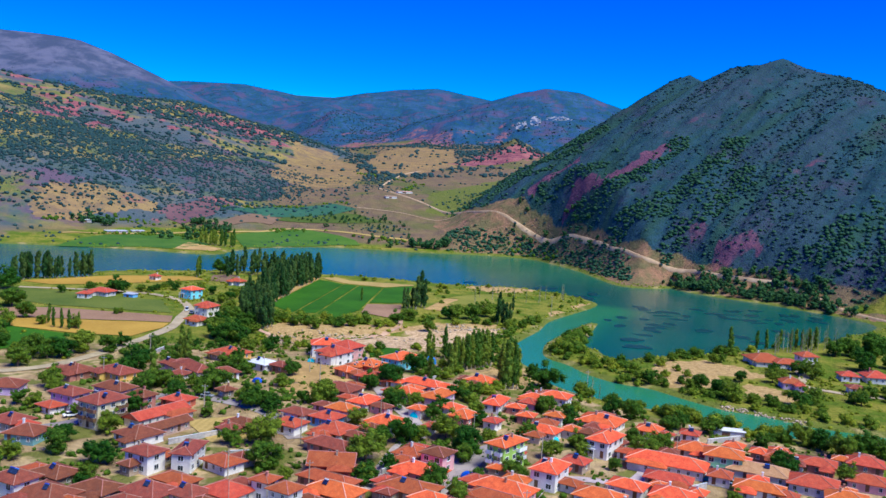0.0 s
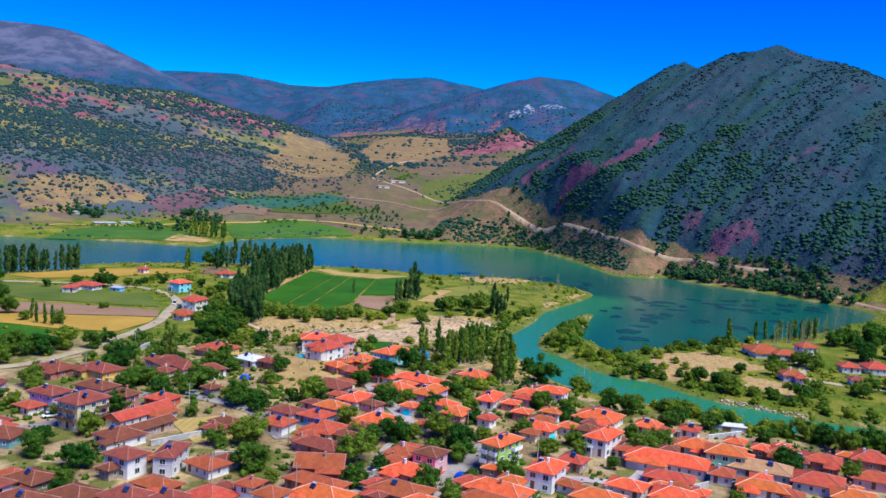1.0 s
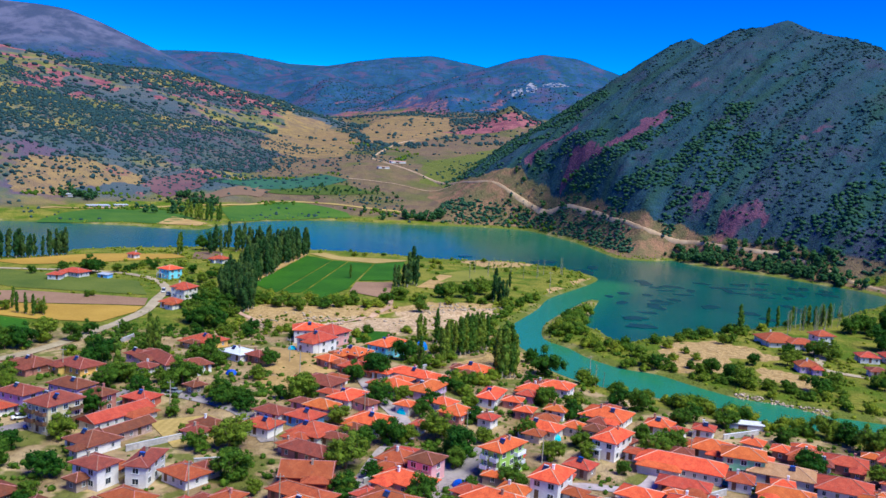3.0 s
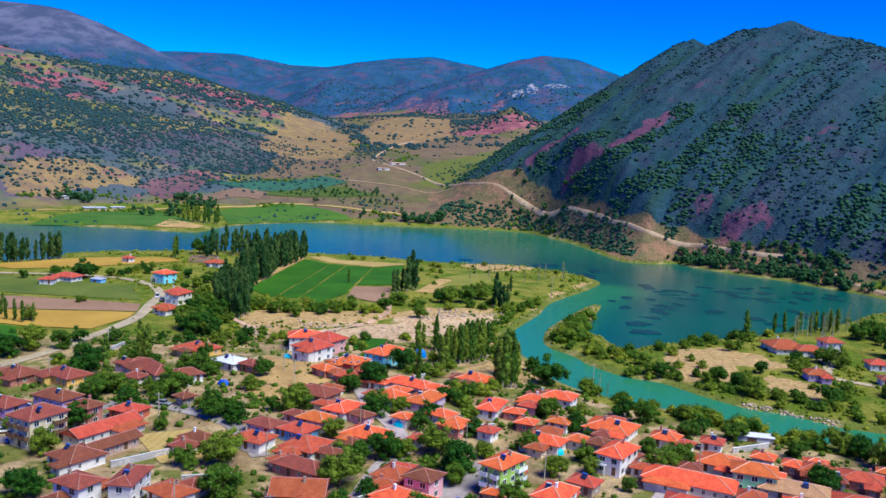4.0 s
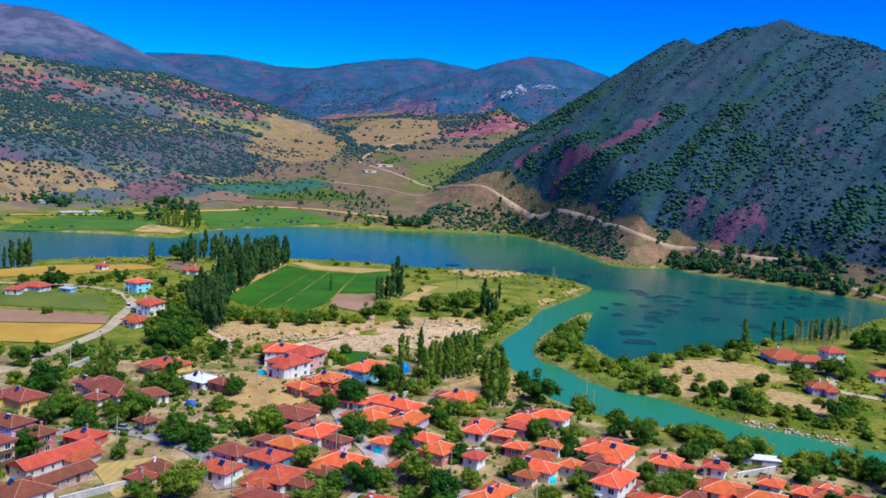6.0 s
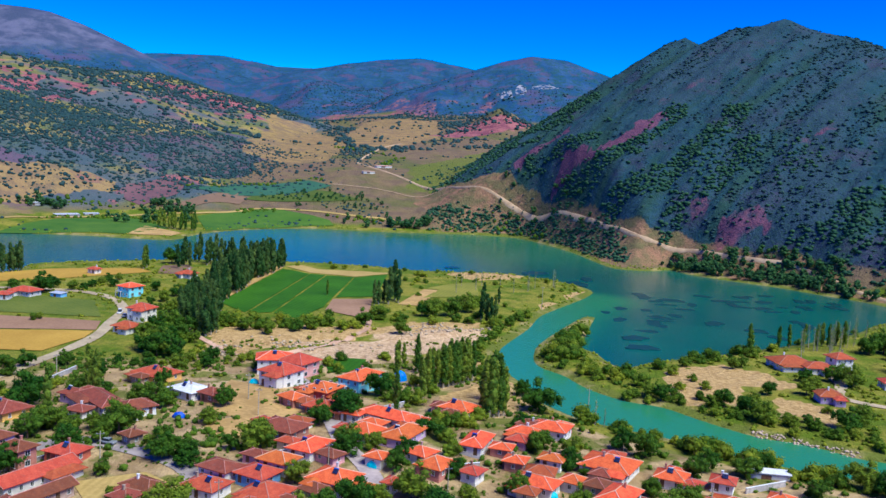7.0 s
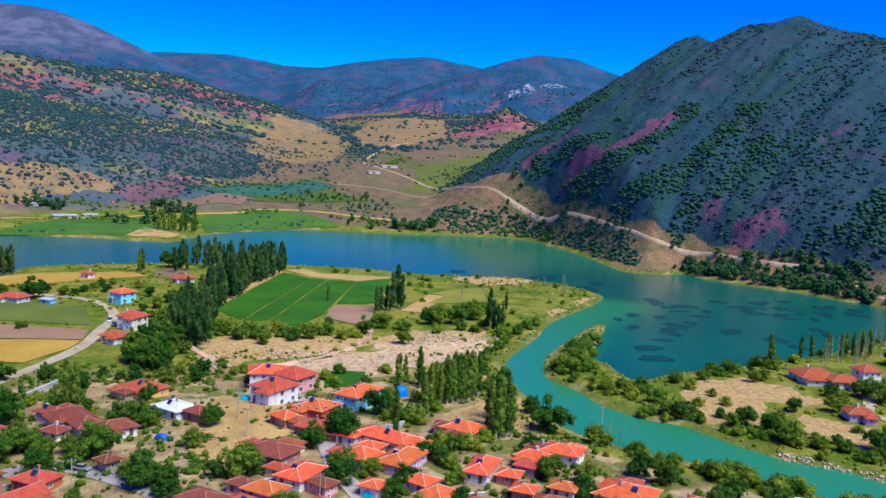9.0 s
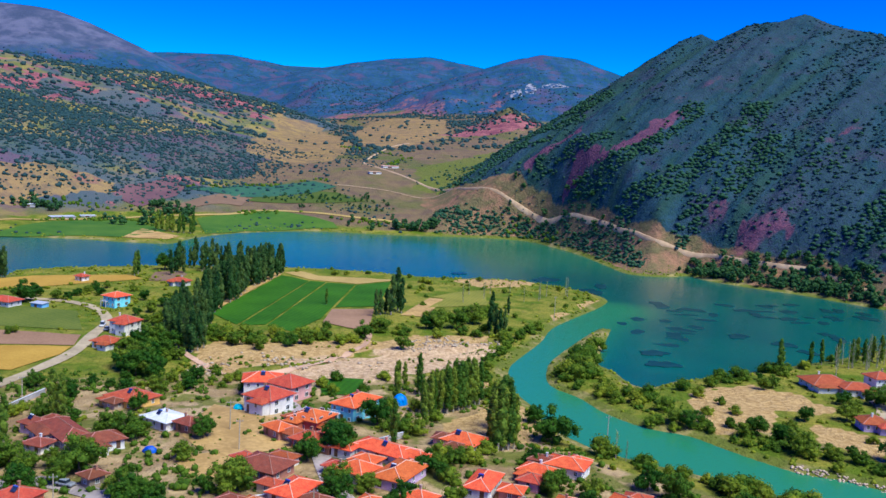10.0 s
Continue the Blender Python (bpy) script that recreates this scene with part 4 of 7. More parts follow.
def solar_heater(x, y, z, turn, pale):
    top = root("solar_water_heater", x, y, z, turn)
    top.scale = (0.72, 0.72, 0.72)
    bm = bmesh.new()
    for side in (-0.85, 0.85):
        add_tube(bm, (side, -0.7, -0.3), (side, 0.35, 0.95), 0.04, 0.04, 5)
        add_tube(bm, (side, 0.45, -0.6), (side, 0.4, 0.95), 0.04, 0.04, 5)
    add_tube(bm, (-0.85, 0.35, 0.9), (0.85, 0.35, 0.9), 0.04, 0.04, 5)
    part("stand", bm, M_STEEL, top)
    bm = bmesh.new()
    verts = add_box(bm, -0.95, -0.9, -0.05, 0.95, 0.9, 0.05, 0.02)
    bmesh.ops.transform(bm, verts=bm.verts[:], matrix=pose(0, -0.2, 0.42, 46))
    part("panel", bm, M_PANEL, top, "dark glazed collector panel")
    bm = bmesh.new()
    add_tube(bm, (-0.8, 0.42, 1.05), (0.8, 0.42, 1.05), 0.24, 0.24, 14)
    part("tank", bm, M_TANK_PALE if pale else M_TANK, top, "pale metal tank" if pale else "blue painted tank")
    return tagged(top, "rooftop solar water heater with a horizontal tank", "solar heater", "solar water heaters")


HOUSES = []
wing_rng = random.Random(23)


def house(x, y, w, d, storeys, turn, roof, wall, heaters=0, chimney=False, balcony=False, stature=1.0, gable=False):
    roof_mat, roof_word = ROOFS[roof]
    wall_mat, wall_word = WALLS[wall]
    z = height(x, y)
    h = (2.4 * storeys + 0.25) * stature
    HOUSES.append((x, y, max(w, d) / 2 + 1.2))
    top = root("house", x, y, z, turn)
    bm = bmesh.new()
    add_box(bm, -w / 2, -d / 2, -0.6, w / 2, d / 2, h, 0.03)
    add_box(bm, -w / 2 - 0.06, -d / 2 - 0.06, -0.6, w / 2 + 0.06, d / 2 + 0.06, 0.35)
    part("wall", bm, wall_mat, top)
    pitch = rng.uniform(19, 25) if roof != "white" else 12
    bm, caps, rise = hip_roof(w, d, h, rng.uniform(0.6, 0.9), pitch, gable)
    part("roof", bm, roof_mat, top)
    for cap in caps:
        part("ridge_cap", cap, {"white": M_TRIM, "old": M_CAP_OLD, "red": M_CAP_OLD}.get(roof, M_CAP), top, "mortared ridge tiles")
    if chimney or rng.random() < 0.2:
        bm = bmesh.new()
        cx, cy = rng.uniform(-0.25, 0.25) * w, rng.choice((-0.12, 0.12)) * d
        add_box(bm, cx - 0.24, cy - 0.24, h + rise * 0.3, cx + 0.24, cy + 0.24, h + rise + 0.7, 0.03)
        add_box(bm, cx - 0.31, cy - 0.31, h + rise + 0.7, cx + 0.31, cy + 0.31, h + rise + 0.8)
        part("chimney", bm, M_TRIM if rng.random() < 0.3 else WALLS["brick"][0] if rng.random() < 0.5 else WALLS["mud"][0], top, "short square chimney")
    sides = ((w, Matrix.Translation((0, -d / 2, 0))), (d, pose(w / 2, 0, 0, 0, 0, 90)), (d, pose(-w / 2, 0, 0, 0, 0, -90)), (w, pose(0, d / 2, 0, 0, 0, 180)))
    for k, (length, m) in enumerate(sides):
        count = max(1, int(length / (2.5, 3.4, 3.4, 6.0)[k]))
        key = "wide" if length / count > 3.0 and storeys > 1 else "small"
        door_at = rng.randrange(count) if k == 0 and count > 1 else -1
        for s in range(storeys):
            for c in range(count):
                across = (c + 0.5) / count * length - length / 2
                if s == 0 and c == door_at:
                    ob = shared("door", DOOR, top, m @ Matrix.Translation((across, -0.02, 0.35)))
                    continue
                frame_mesh, pane_mesh = WINDOWS[key]
                ob = shared("window", frame_mesh, top, m @ Matrix.Translation((across, -0.015, 0.2 + 2.4 * s + 1.3)))
                shared("pane", pane_mesh, ob, Matrix.Translation((0, 0, 0)))
    if not balcony and w > 7.5 and wing_rng.random() < 0.55:
        ww, wd = w * wing_rng.uniform(0.34, 0.5), wing_rng.uniform(2.4, 3.8)
        at = Vector((wing_rng.choice((-1, 1)) * (w - ww) * 0.44, -d / 2 - wd / 2 + 0.5, 0))
        bm = bmesh.new()
        add_box(bm, at.x - ww / 2, at.y - wd / 2, -0.6, at.x + ww / 2, at.y + wd / 2, h - 0.25, 0.03)
        wing = part("wing", bm, wall_mat, top)
        bm, caps, _ = hip_roof(ww, wd + 1.0, h - 0.25, 0.5, pitch)
        bmesh.ops.translate(bm, verts=bm.verts[:], vec=at)
        part("wing_roof", bm, roof_mat, wing)
        for cap in caps:
            cap.free()
        for s in range(storeys):
            frame_mesh, pane_mesh = WINDOWS["small"]
            ob = shared("window", frame_mesh, wing, Matrix.Translation((at.x, at.y - wd / 2 - 0.015, 1.5 + 2.4 * s)))
            shared("pane", pane_mesh, wing, Matrix.Translation((at.x, at.y - wd / 2 - 0.015, 1.5 + 2.4 * s)))
    if storeys == 3:  # flats: bays of brown-railed balconies up the front and one flank
        for m, length in ((sides[0][1], w), (sides[0][1] @ Matrix.Translation((-0.53 * w, 0, 0)), w), (sides[1][1], d)):
            for s in range(1, 3):
                bm = bmesh.new()
                add_box(bm, length * 0.08, -1.1, 2.4 * s + 0.12, length * 0.44, -0.002, 2.4 * s + 0.27)
                add_box(bm, length * 0.08, -1.1, 2.4 * s + 0.27, length * 0.44, -1.0, 2.4 * s + 1.1)
                for px in (length * 0.08, length * 0.44 - 0.1):
                    add_box(bm, px, -1.0, 2.4 * s + 0.27, px + 0.1, -0.002, 2.4 * s + 1.1)
                ob = part("balcony", bm, M_WOOD if wall == "cream" else M_TRIM, top, "boxed-in balcony with a solid rail")
                ob.matrix_basis = m
    if balcony and storeys < 3:
        for s in range(1, storeys):
            bm = bmesh.new()
            wide = w * 0.46
            x0 = -w / 2
            add_box(bm, x0, -d / 2 - 1.5, 2.4 * s + 0.15, x0 + wide, -d / 2 - 0.002, 2.4 * s + 0.32)
            add_box(bm, x0, -d / 2 - 1.5, 2.4 * s + 0.32, x0 + wide, -d / 2 - 1.38, 2.4 * s + 0.5)
            for i in range(9):
                px = x0 + 0.06 + i * (wide - 0.12) / 8
                add_tube(bm, (px, -d / 2 - 1.44, 2.4 * s + 0.5), (px, -d / 2 - 1.44, 2.4 * s + 1.2), 0.03, 0.03, 5)
            add_box(bm, x0, -d / 2 - 1.5, 2.4 * s + 1.2, x0 + wide, -d / 2 - 1.38, 2.4 * s + 1.28)
            for px in (x0 + 0.12, x0 + wide - 0.12):
                add_box(bm, px - 0.12, -d / 2 - 1.5, 2.4 * (s - 1) + 0.0, px + 0.12, -d / 2 - 1.26, 2.4 * s + 0.15)
            part("balcony", bm, M_TRIM, top, "white railed balcony on posts")
    tagged(top, f"{WORD[storeys]} {wall_word} house with a {roof_word} {'roof' if roof == 'white' else 'hipped tile roof'}", "house", "village houses")
    m = top.matrix_world
    for i in range(heaters):
        spot = m @ Vector((rng.uniform(-0.2, 0.2) * w + i * 2.2, -d * 0.18, h + rise * 0.62 + 0.25))
        solar_heater(spot.x, spot.y, spot.z, turn + rng.uniform(-6, 6), rng.random() < 0.3)


# west of x -40 some white walls go mud or lavender, mimicking cloud shade
house(-114.6, 233.6, 8.5, 7.5, 1, -26, "old", "mud", heaters=1)
house(-105.8, 224.1, 8.1, 7.4, 1, -8, "old", "teal", chimney=True)
house(-133.4, 267.5, 9.4, 8.3, 1, 5, "old", "lavender")
house(-121.9, 291.3, 9.9, 7.9, 1, -26, "old", "brick", heaters=1)
house(-107.2, 290.4, 11.9, 7.9, 1, -32, "old", "yellow", heaters=1)
house(-108.3, 255.5, 8.6, 6.5, 2, -23, "old", "lavender", heaters=1)
house(-97.8, 263.2, 10.5, 6.7, 2, -24, "old", "lavender", heaters=1)
house(-93.0, 241.7, 7.7, 10.5, 3, -27, "old", "cream", heaters=2, balcony=True)
house(-87.6, 256.8, 6.7, 5.1, 2, -24, "old", "brick", chimney=True)
house(-83.0, 296.0, 16.5, 6.4, 1, -46, "old", "white")
house(-72.0, 291.0, 9.0, 6.0, 1, 40, "old", "white")
house(-92.6, 302.2, 7.4, 4.5, 1, -26, "old", "lavender", heaters=1)
house(-79.9, 334.3, 11.6, 9.9, 1, -32, "red", "yellow", heaters=1)
house(-62.6, 309.9, 9.0, 7.0, 1, -33, "white", "white", heaters=1)
house(-55.3, 306.5, 5.1, 4.4, 1, -31, "old", "brick")
house(-77.5, 260.6, 7.7, 6.6, 1, -21, "red", "redwash", heaters=1, chimney=True)
house(-79.8, 248.4, 18.5, 6.0, 1, 60, "red", "white", gable=True)
house(-73.6, 237.8, 13.2, 4.0, 1, 61, "old", "mud", gable=True)
house(-78.3, 229.1, 9.0, 8.9, 1, -33, "old", "white", heaters=1)
house(-69.4, 208.5, 7.3, 5.9, 2, -26, "old", "white", chimney=True)
house(-60.0, 212.6, 4.7, 10.6, 2, -4, "old", "white", heaters=1, chimney=True)
house(-71.7, 205.2, 3.2, 3.6, 1, -29, "old", "mud")
house(-51.1, 212.0, 8.1, 6.1, 1, -35, "red", "white", chimney=True)
house(-85.9, 197.0, 8.1, 6.2, 1, -28, "old", "mud", heaters=1)
house(-89.8, 185.8, 7.0, 6.2, 2, -26, "old", "white", heaters=2)
house(-82.1, 184.3, 10.7, 8.1, 1, -26, "old", "brick", heaters=1)
house(-73.0, 189.5, 9.0, 6.8, 1, -26, "old", "mud")
house(-62.0, 189.8, 9.7, 7.4, 1, -27, "old", "mud", heaters=1)
house(-52.9, 189.8, 6.6, 5.7, 1, -26, "old", "lavender", heaters=1)
house(-58.3, 197.5, 8.8, 5.5, 1, -27, "red", "brick")
house(-45.3, 192.6, 8.9, 7.8, 1, -31, "red", "white")
house(-37.2, 194.7, 4.3, 4.3, 2, -25, "red", "white", chimney=True)
house(-31.6, 189.9, 5.4, 5.4, 2, -28, "red", "white")
house(-54.1, 244.5, 7.9, 5.0, 1, -30, "old", "mud")
house(-65.4, 269.5, 3.3, 3.7, 1, -36, "old", "mud")
house(-41.1, 246.1, 8.1, 6.7, 1, -25, "red", "white", heaters=1, chimney=True)
house(-40.0, 254.1, 7.9, 5.9, 1, -28, "old", "white")
house(-31.0, 252.1, 7.5, 6.6, 1, -29, "red", "blue", heaters=1)
house(-27.7, 243.9, 8.4, 9.0, 1, -25, "red", "white", heaters=1)
house(-26.6, 230.2, 12.3, 5.6, 1, -29, "old", "brick")
house(-24.5, 214.6, 10.5, 9.4, 1, 2, "red", "redwash", chimney=True, stature=1.35, gable=True)
house(-21.6, 197.1, 12.1, 7.8, 1, -28, "new", "brick", heaters=1)
house(-23.9, 204.2, 13.9, 5.8, 1, -28, "red", "brick")
house(-45.5, 351.2, 11.2, 8.6, 2, 10, "new", "white", heaters=1, chimney=True)
house(-36.8, 348.9, 9.6, 9.4, 2, -31, "red", "pink")
house(-39.6, 330.9, 9.9, 9.9, 2, -30, "red", "white", heaters=1)
house(-24.4, 313.6, 8.2, 8.5, 2, -27, "new", "redwash", heaters=1, stature=0.72)
house(-32.1, 306.6, 6.6, 5.1, 1, -43, "new", "brick")
house(-22.7, 299.3, 7.6, 5.8, 1, -29, "red", "redwash")
house(-14.5, 328.9, 7.6, 13.2, 2, -29, "new", "aqua", heaters=1, chimney=True, balcony=True)
house(-30.5, 280.8, 10.7, 8.2, 1, -27, "old", "brick")
house(-21.5, 267.7, 6.4, 9.9, 1, -26, "new", "white", heaters=1)
house(-27.5, 258.5, 7.3, 5.4, 1, -26, "new", "white")
house(-13.6, 252.0, 9.2, 8.1, 1, -26, "new", "white", heaters=1, chimney=True)
house(-13.4, 294.5, 5.4, 4.6, 1, -25, "new", "white", chimney=True)
house(-3.7, 294.7, 14.7, 6.7, 1, -32, "new", "white", heaters=1, chimney=True)
house(-9.2, 280.6, 7.1, 6.2, 1, -32, "new", "white")
house(0.7, 280.3, 7.1, 12.5, 1, -26, "new", "lavender", heaters=1)
house(3.7, 291.2, 7.2, 4.4, 1, -32, "new", "white")
house(-4.8, 263.4, 4.1, 4.4, 1, -25, "new", "white")
house(5.5, 267.2, 6.0, 5.2, 1, -36, "new", "white", chimney=True)
house(9.2, 261.7, 6.4, 7.2, 1, -31, "new", "brick")
house(16.1, 304.7, 8.6, 7.5, 1, -32, "new", "cream", heaters=1)
house(19.8, 277.6, 5.4, 11.1, 1, -20, "new", "white", heaters=1)
house(-0.7, 251.9, 2.3, 3.6, 1, -26, "red", "white")
house(18.0, 259.8, 4.0, 4.2, 1, -32, "red", "white")
house(-4.9, 228.1, 6.9, 6.9, 1, -27, "red", "brick", chimney=True)
house(1.9, 222.1, 6.4, 6.3, 2, -29, "old", "pink")
house(-2.2, 215.1, 11.5, 7.3, 1, -32, "new", "pink", chimney=True)
house(-4.4, 202.6, 12.7, 8.1, 1, -28, "red", "mud", heaters=1)
house(0.6, 196.2, 7.3, 5.4, 1, -30, "new", "white")
house(-9.4, 197.9, 2.5, 2.4, 1, -29, "old", "mud")
house(19.9, 227.5, 5.2, 10.4, 3, -37, "new", "green", heaters=1, balcony=True)
house(30.4, 216.5, 6.6, 9.6, 2, -28, "new", "white", heaters=1, chimney=True)
house(18.1, 206.1, 14.0, 7.3, 1, -31, "new", "pink", chimney=True)
house(16.1, 199.0, 13.0, 5.2, 1, -30, "red", "pink")
house(38.6, 271.6, 5.3, 4.6, 1, -24, "new", "white", chimney=True)
house(32.9, 257.4, 9.6, 6.0, 1, -30, "new", "white", heaters=1)
house(29.0, 268.1, 4.5, 4.5, 1, -21, "new", "brick", chimney=True)
house(33.6, 287.4, 8.1, 5.0, 1, -32, "new", "mud")
house(41.3, 294.6, 9.3, 7.1, 1, -25, "new", "white", chimney=True)
house(41.9, 259.3, 4.4, 4.4, 1, -32, "new", "white")
house(53.0, 271.6, 12.1, 10.7, 1, -30, "new", "white", heaters=1, chimney=True)
house(49.6, 245.5, 6.2, 11.2, 2, -34, "new", "white", balcony=True)
house(47.1, 257.6, 4.7, 4.5, 1, -29, "old", "mud")
house(66.8, 265.1, 6.7, 5.9, 1, -25, "new", "white", heaters=1)
house(79.0, 263.7, 5.0, 4.9, 1, -24, "red", "white", heaters=1, chimney=True)
house(64.9, 235.1, 20.3, 8.5, 1, -24, "new", "white")
house(61.7, 221.0, 11.1, 5.6, 1, -23, "red", "mud")
house(49.7, 213.7, 8.5, 6.3, 1, -30, "new", "white")
house(59.7, 208.5, 9.7, 7.3, 1, -26, "new", "brick", chimney=True)
house(41.1, 205.1, 10.6, 6.6, 1, -28, "new", "white")
house(39.0, 229.8, 6.1, 5.3, 1, -32, "red", "mud", heaters=1)
house(76.5, 248.6, 8.8, 7.8, 1, -28, "new", "white")
house(80.8, 237.0, 9.7, 7.3, 2, -18, "new", "mint")
house(89.2, 253.6, 4.6, 4.5, 1, -31, "new", "white", chimney=True)
house(85.9, 240.5, 6.2, 4.9, 1, -26, "new", "white")
house(76.7, 226.5, 5.2, 5.1, 1, -22, "red", "white")
house(88.8, 232.5, 14.8, 7.7, 1, -23, "pale", "white", heaters=1)
house(84.3, 218.3, 11.5, 5.6, 1, -23, "new", "white")
house(95.1, 249.0, 4.1, 4.4, 1, -29, "new", "brick")
house(100.2, 246.4, 7.8, 6.0, 1, -23, "red", "brick", chimney=True)
house(101.6, 240.8, 5.3, 4.6, 1, -23, "old", "white", heaters=1)
house(109.2, 242.3, 8.9, 6.7, 1, -25, "red", "brick", chimney=True)
house(100.8, 225.1, 11.3, 8.6, 1, -25, "red", "white")
house(124.1, 245.4, 9.2, 7.0, 1, -23, "red", "brick", chimney=True)
house(117.4, 230.1, 9.5, 7.2, 1, -24, "red", "pink")
house(105.2, 215.4, 9.0, 6.9, 1, -23, "new", "white")
house(66.5, 211.3, 3.2, 4.0, 1, -31, "new", "white", chimney=True)
house(148.5, 394.1, 14.3, 10.9, 1, 6, "red", "white", chimney=True)
house(156.5, 388.1, 10.8, 8.2, 1, 0, "red", "white")
house(168.2, 395.1, 7.5, 6.6, 2, 12, "red", "white", chimney=True)
# lavender paint puts the blue-violet wall shadow into this white house's colour
house(142.7, 347.5, 7.6, 6.7, 1, -4, "red", "lavender", chimney=True)
house(175.8, 369.2, 7.5, 6.6, 1, -6, "red", "white")
house(188.2, 370.7, 10.2, 9.0, 1, -4, "red", "white", chimney=True)
house(167.7, 345.0, 5.6, 4.8, 1, -6, "old", "white")
house(-180.9, 461.4, 11.0, 7.5, 1, -18, "red", "white")
house(-185.3, 449.2, 6.0, 5.3, 1, 4, "red", "white")
house(-136.2, 472.1, 7.5, 8.5, 2, -30, "new", "aqua", balcony=True)
house(-126.3, 533.1, 8.4, 6.4, 1, -24, "red", "white")
house(-114.2, 422.6, 9.0, 7.5, 2, -18, "red", "white", chimney=True)
house(-112.0, 398.0, 8.0, 6.0, 1, -18, "red", "white")
house(-176.3, 531.3, 5.0, 4.5, 1, -24, "red", "white")


# lean-tos and small outbuildings against the houses
def clear_of_others(x, y, reach, own):
    return all(k == own or (x - hx) ** 2 + (y - hy) ** 2 > (reach + r * 0.72) ** 2 for k, (hx, hy, r) in enumerate(HOUSES))


annex_rng = random.Random(19)
for own, (hx, hy, hr) in enumerate(list(HOUSES)):
    if not (-125 < hx < 125 and hy < 335) or hr < 4.5:
        continue
    for side in annex_rng.sample((0, 1, 2, 3), 3)[:annex_rng.choice((1, 2, 2) if hx > -35 else (0, 1, 1))]:
        aw, ad = annex_rng.uniform(3.6, 6.2), annex_rng.uniform(3.2, 5.2)
        away = hr * 0.62 + max(aw, ad) * 0.5
        turn = annex_rng.uniform(-42, -14)
        a = radians(turn + side * 90)
        ax, ay = hx + math.cos(a) * away, hy + math.sin(a) * away
        if clear_of_others(ax, ay, max(aw, ad) * 0.42, own) and height(ax, ay) > 1.2:
            house(ax, ay, aw, ad, 1, turn, annex_rng.choice(("old", "red", "new", "red") if hx > -35 else ("old", "old", "red")), annex_rng.choice(("mud", "brick", "white", "pink", "cream")), stature=0.86)


# ---- trees ----
def lumpy_ball(verts, faces, centre, size, r, detail=1):
    """Adds a jittered icosphere, stretched by size, to the lists."""
    bm = bmesh.new()
    bmesh.ops.create_icosphere(bm, subdivisions=detail, radius=1.0)
    start = len(verts)
    for v in bm.verts:
        k = r.uniform(0.72, 1.22)
        verts.append((centre[0] + v.co.x * size[0] * k, centre[1] + v.co.y * size[1] * k, centre[2] + v.co.z * size[2] * k))
    for f in bm.faces:
        faces.append(tuple(start + v.index for v in f.verts))
    bm.free()


def leaf_cards(verts, faces, centre, size, count, leaf, r):
    for _ in range(count):
        n = Vector((r.gauss(0, 1), r.gauss(0, 1), r.gauss(0.2, 1))).normalized()
        c = Vector(centre) + Vector((n.x * size[0], n.y * size[1], n.z * size[2])) * r.uniform(0.9, 1.3)
        t = n.orthogonal().normalized()
        t = (Matrix.Rotation(r.uniform(0, 6.28), 3, n) @ t + n * r.uniform(-0.6, 0.6)).normalized()
        u = n.cross(t).normalized()
        s = leaf * r.uniform(0.6, 1.4)
        start = len(verts)
        verts.extend([tuple(c - t * s - u * s * 0.2), tuple(c + u * s * 0.55), tuple(c + t * s), tuple(c - u * s * 0.55)])
        faces.append((start, start + 1, start + 2, start + 3))


def mesh_from(name, verts, faces, material):
    me = bpy.data.meshes.new(name)
    me.from_pydata(verts, [], faces)
    me.materials.append(material)
    return me


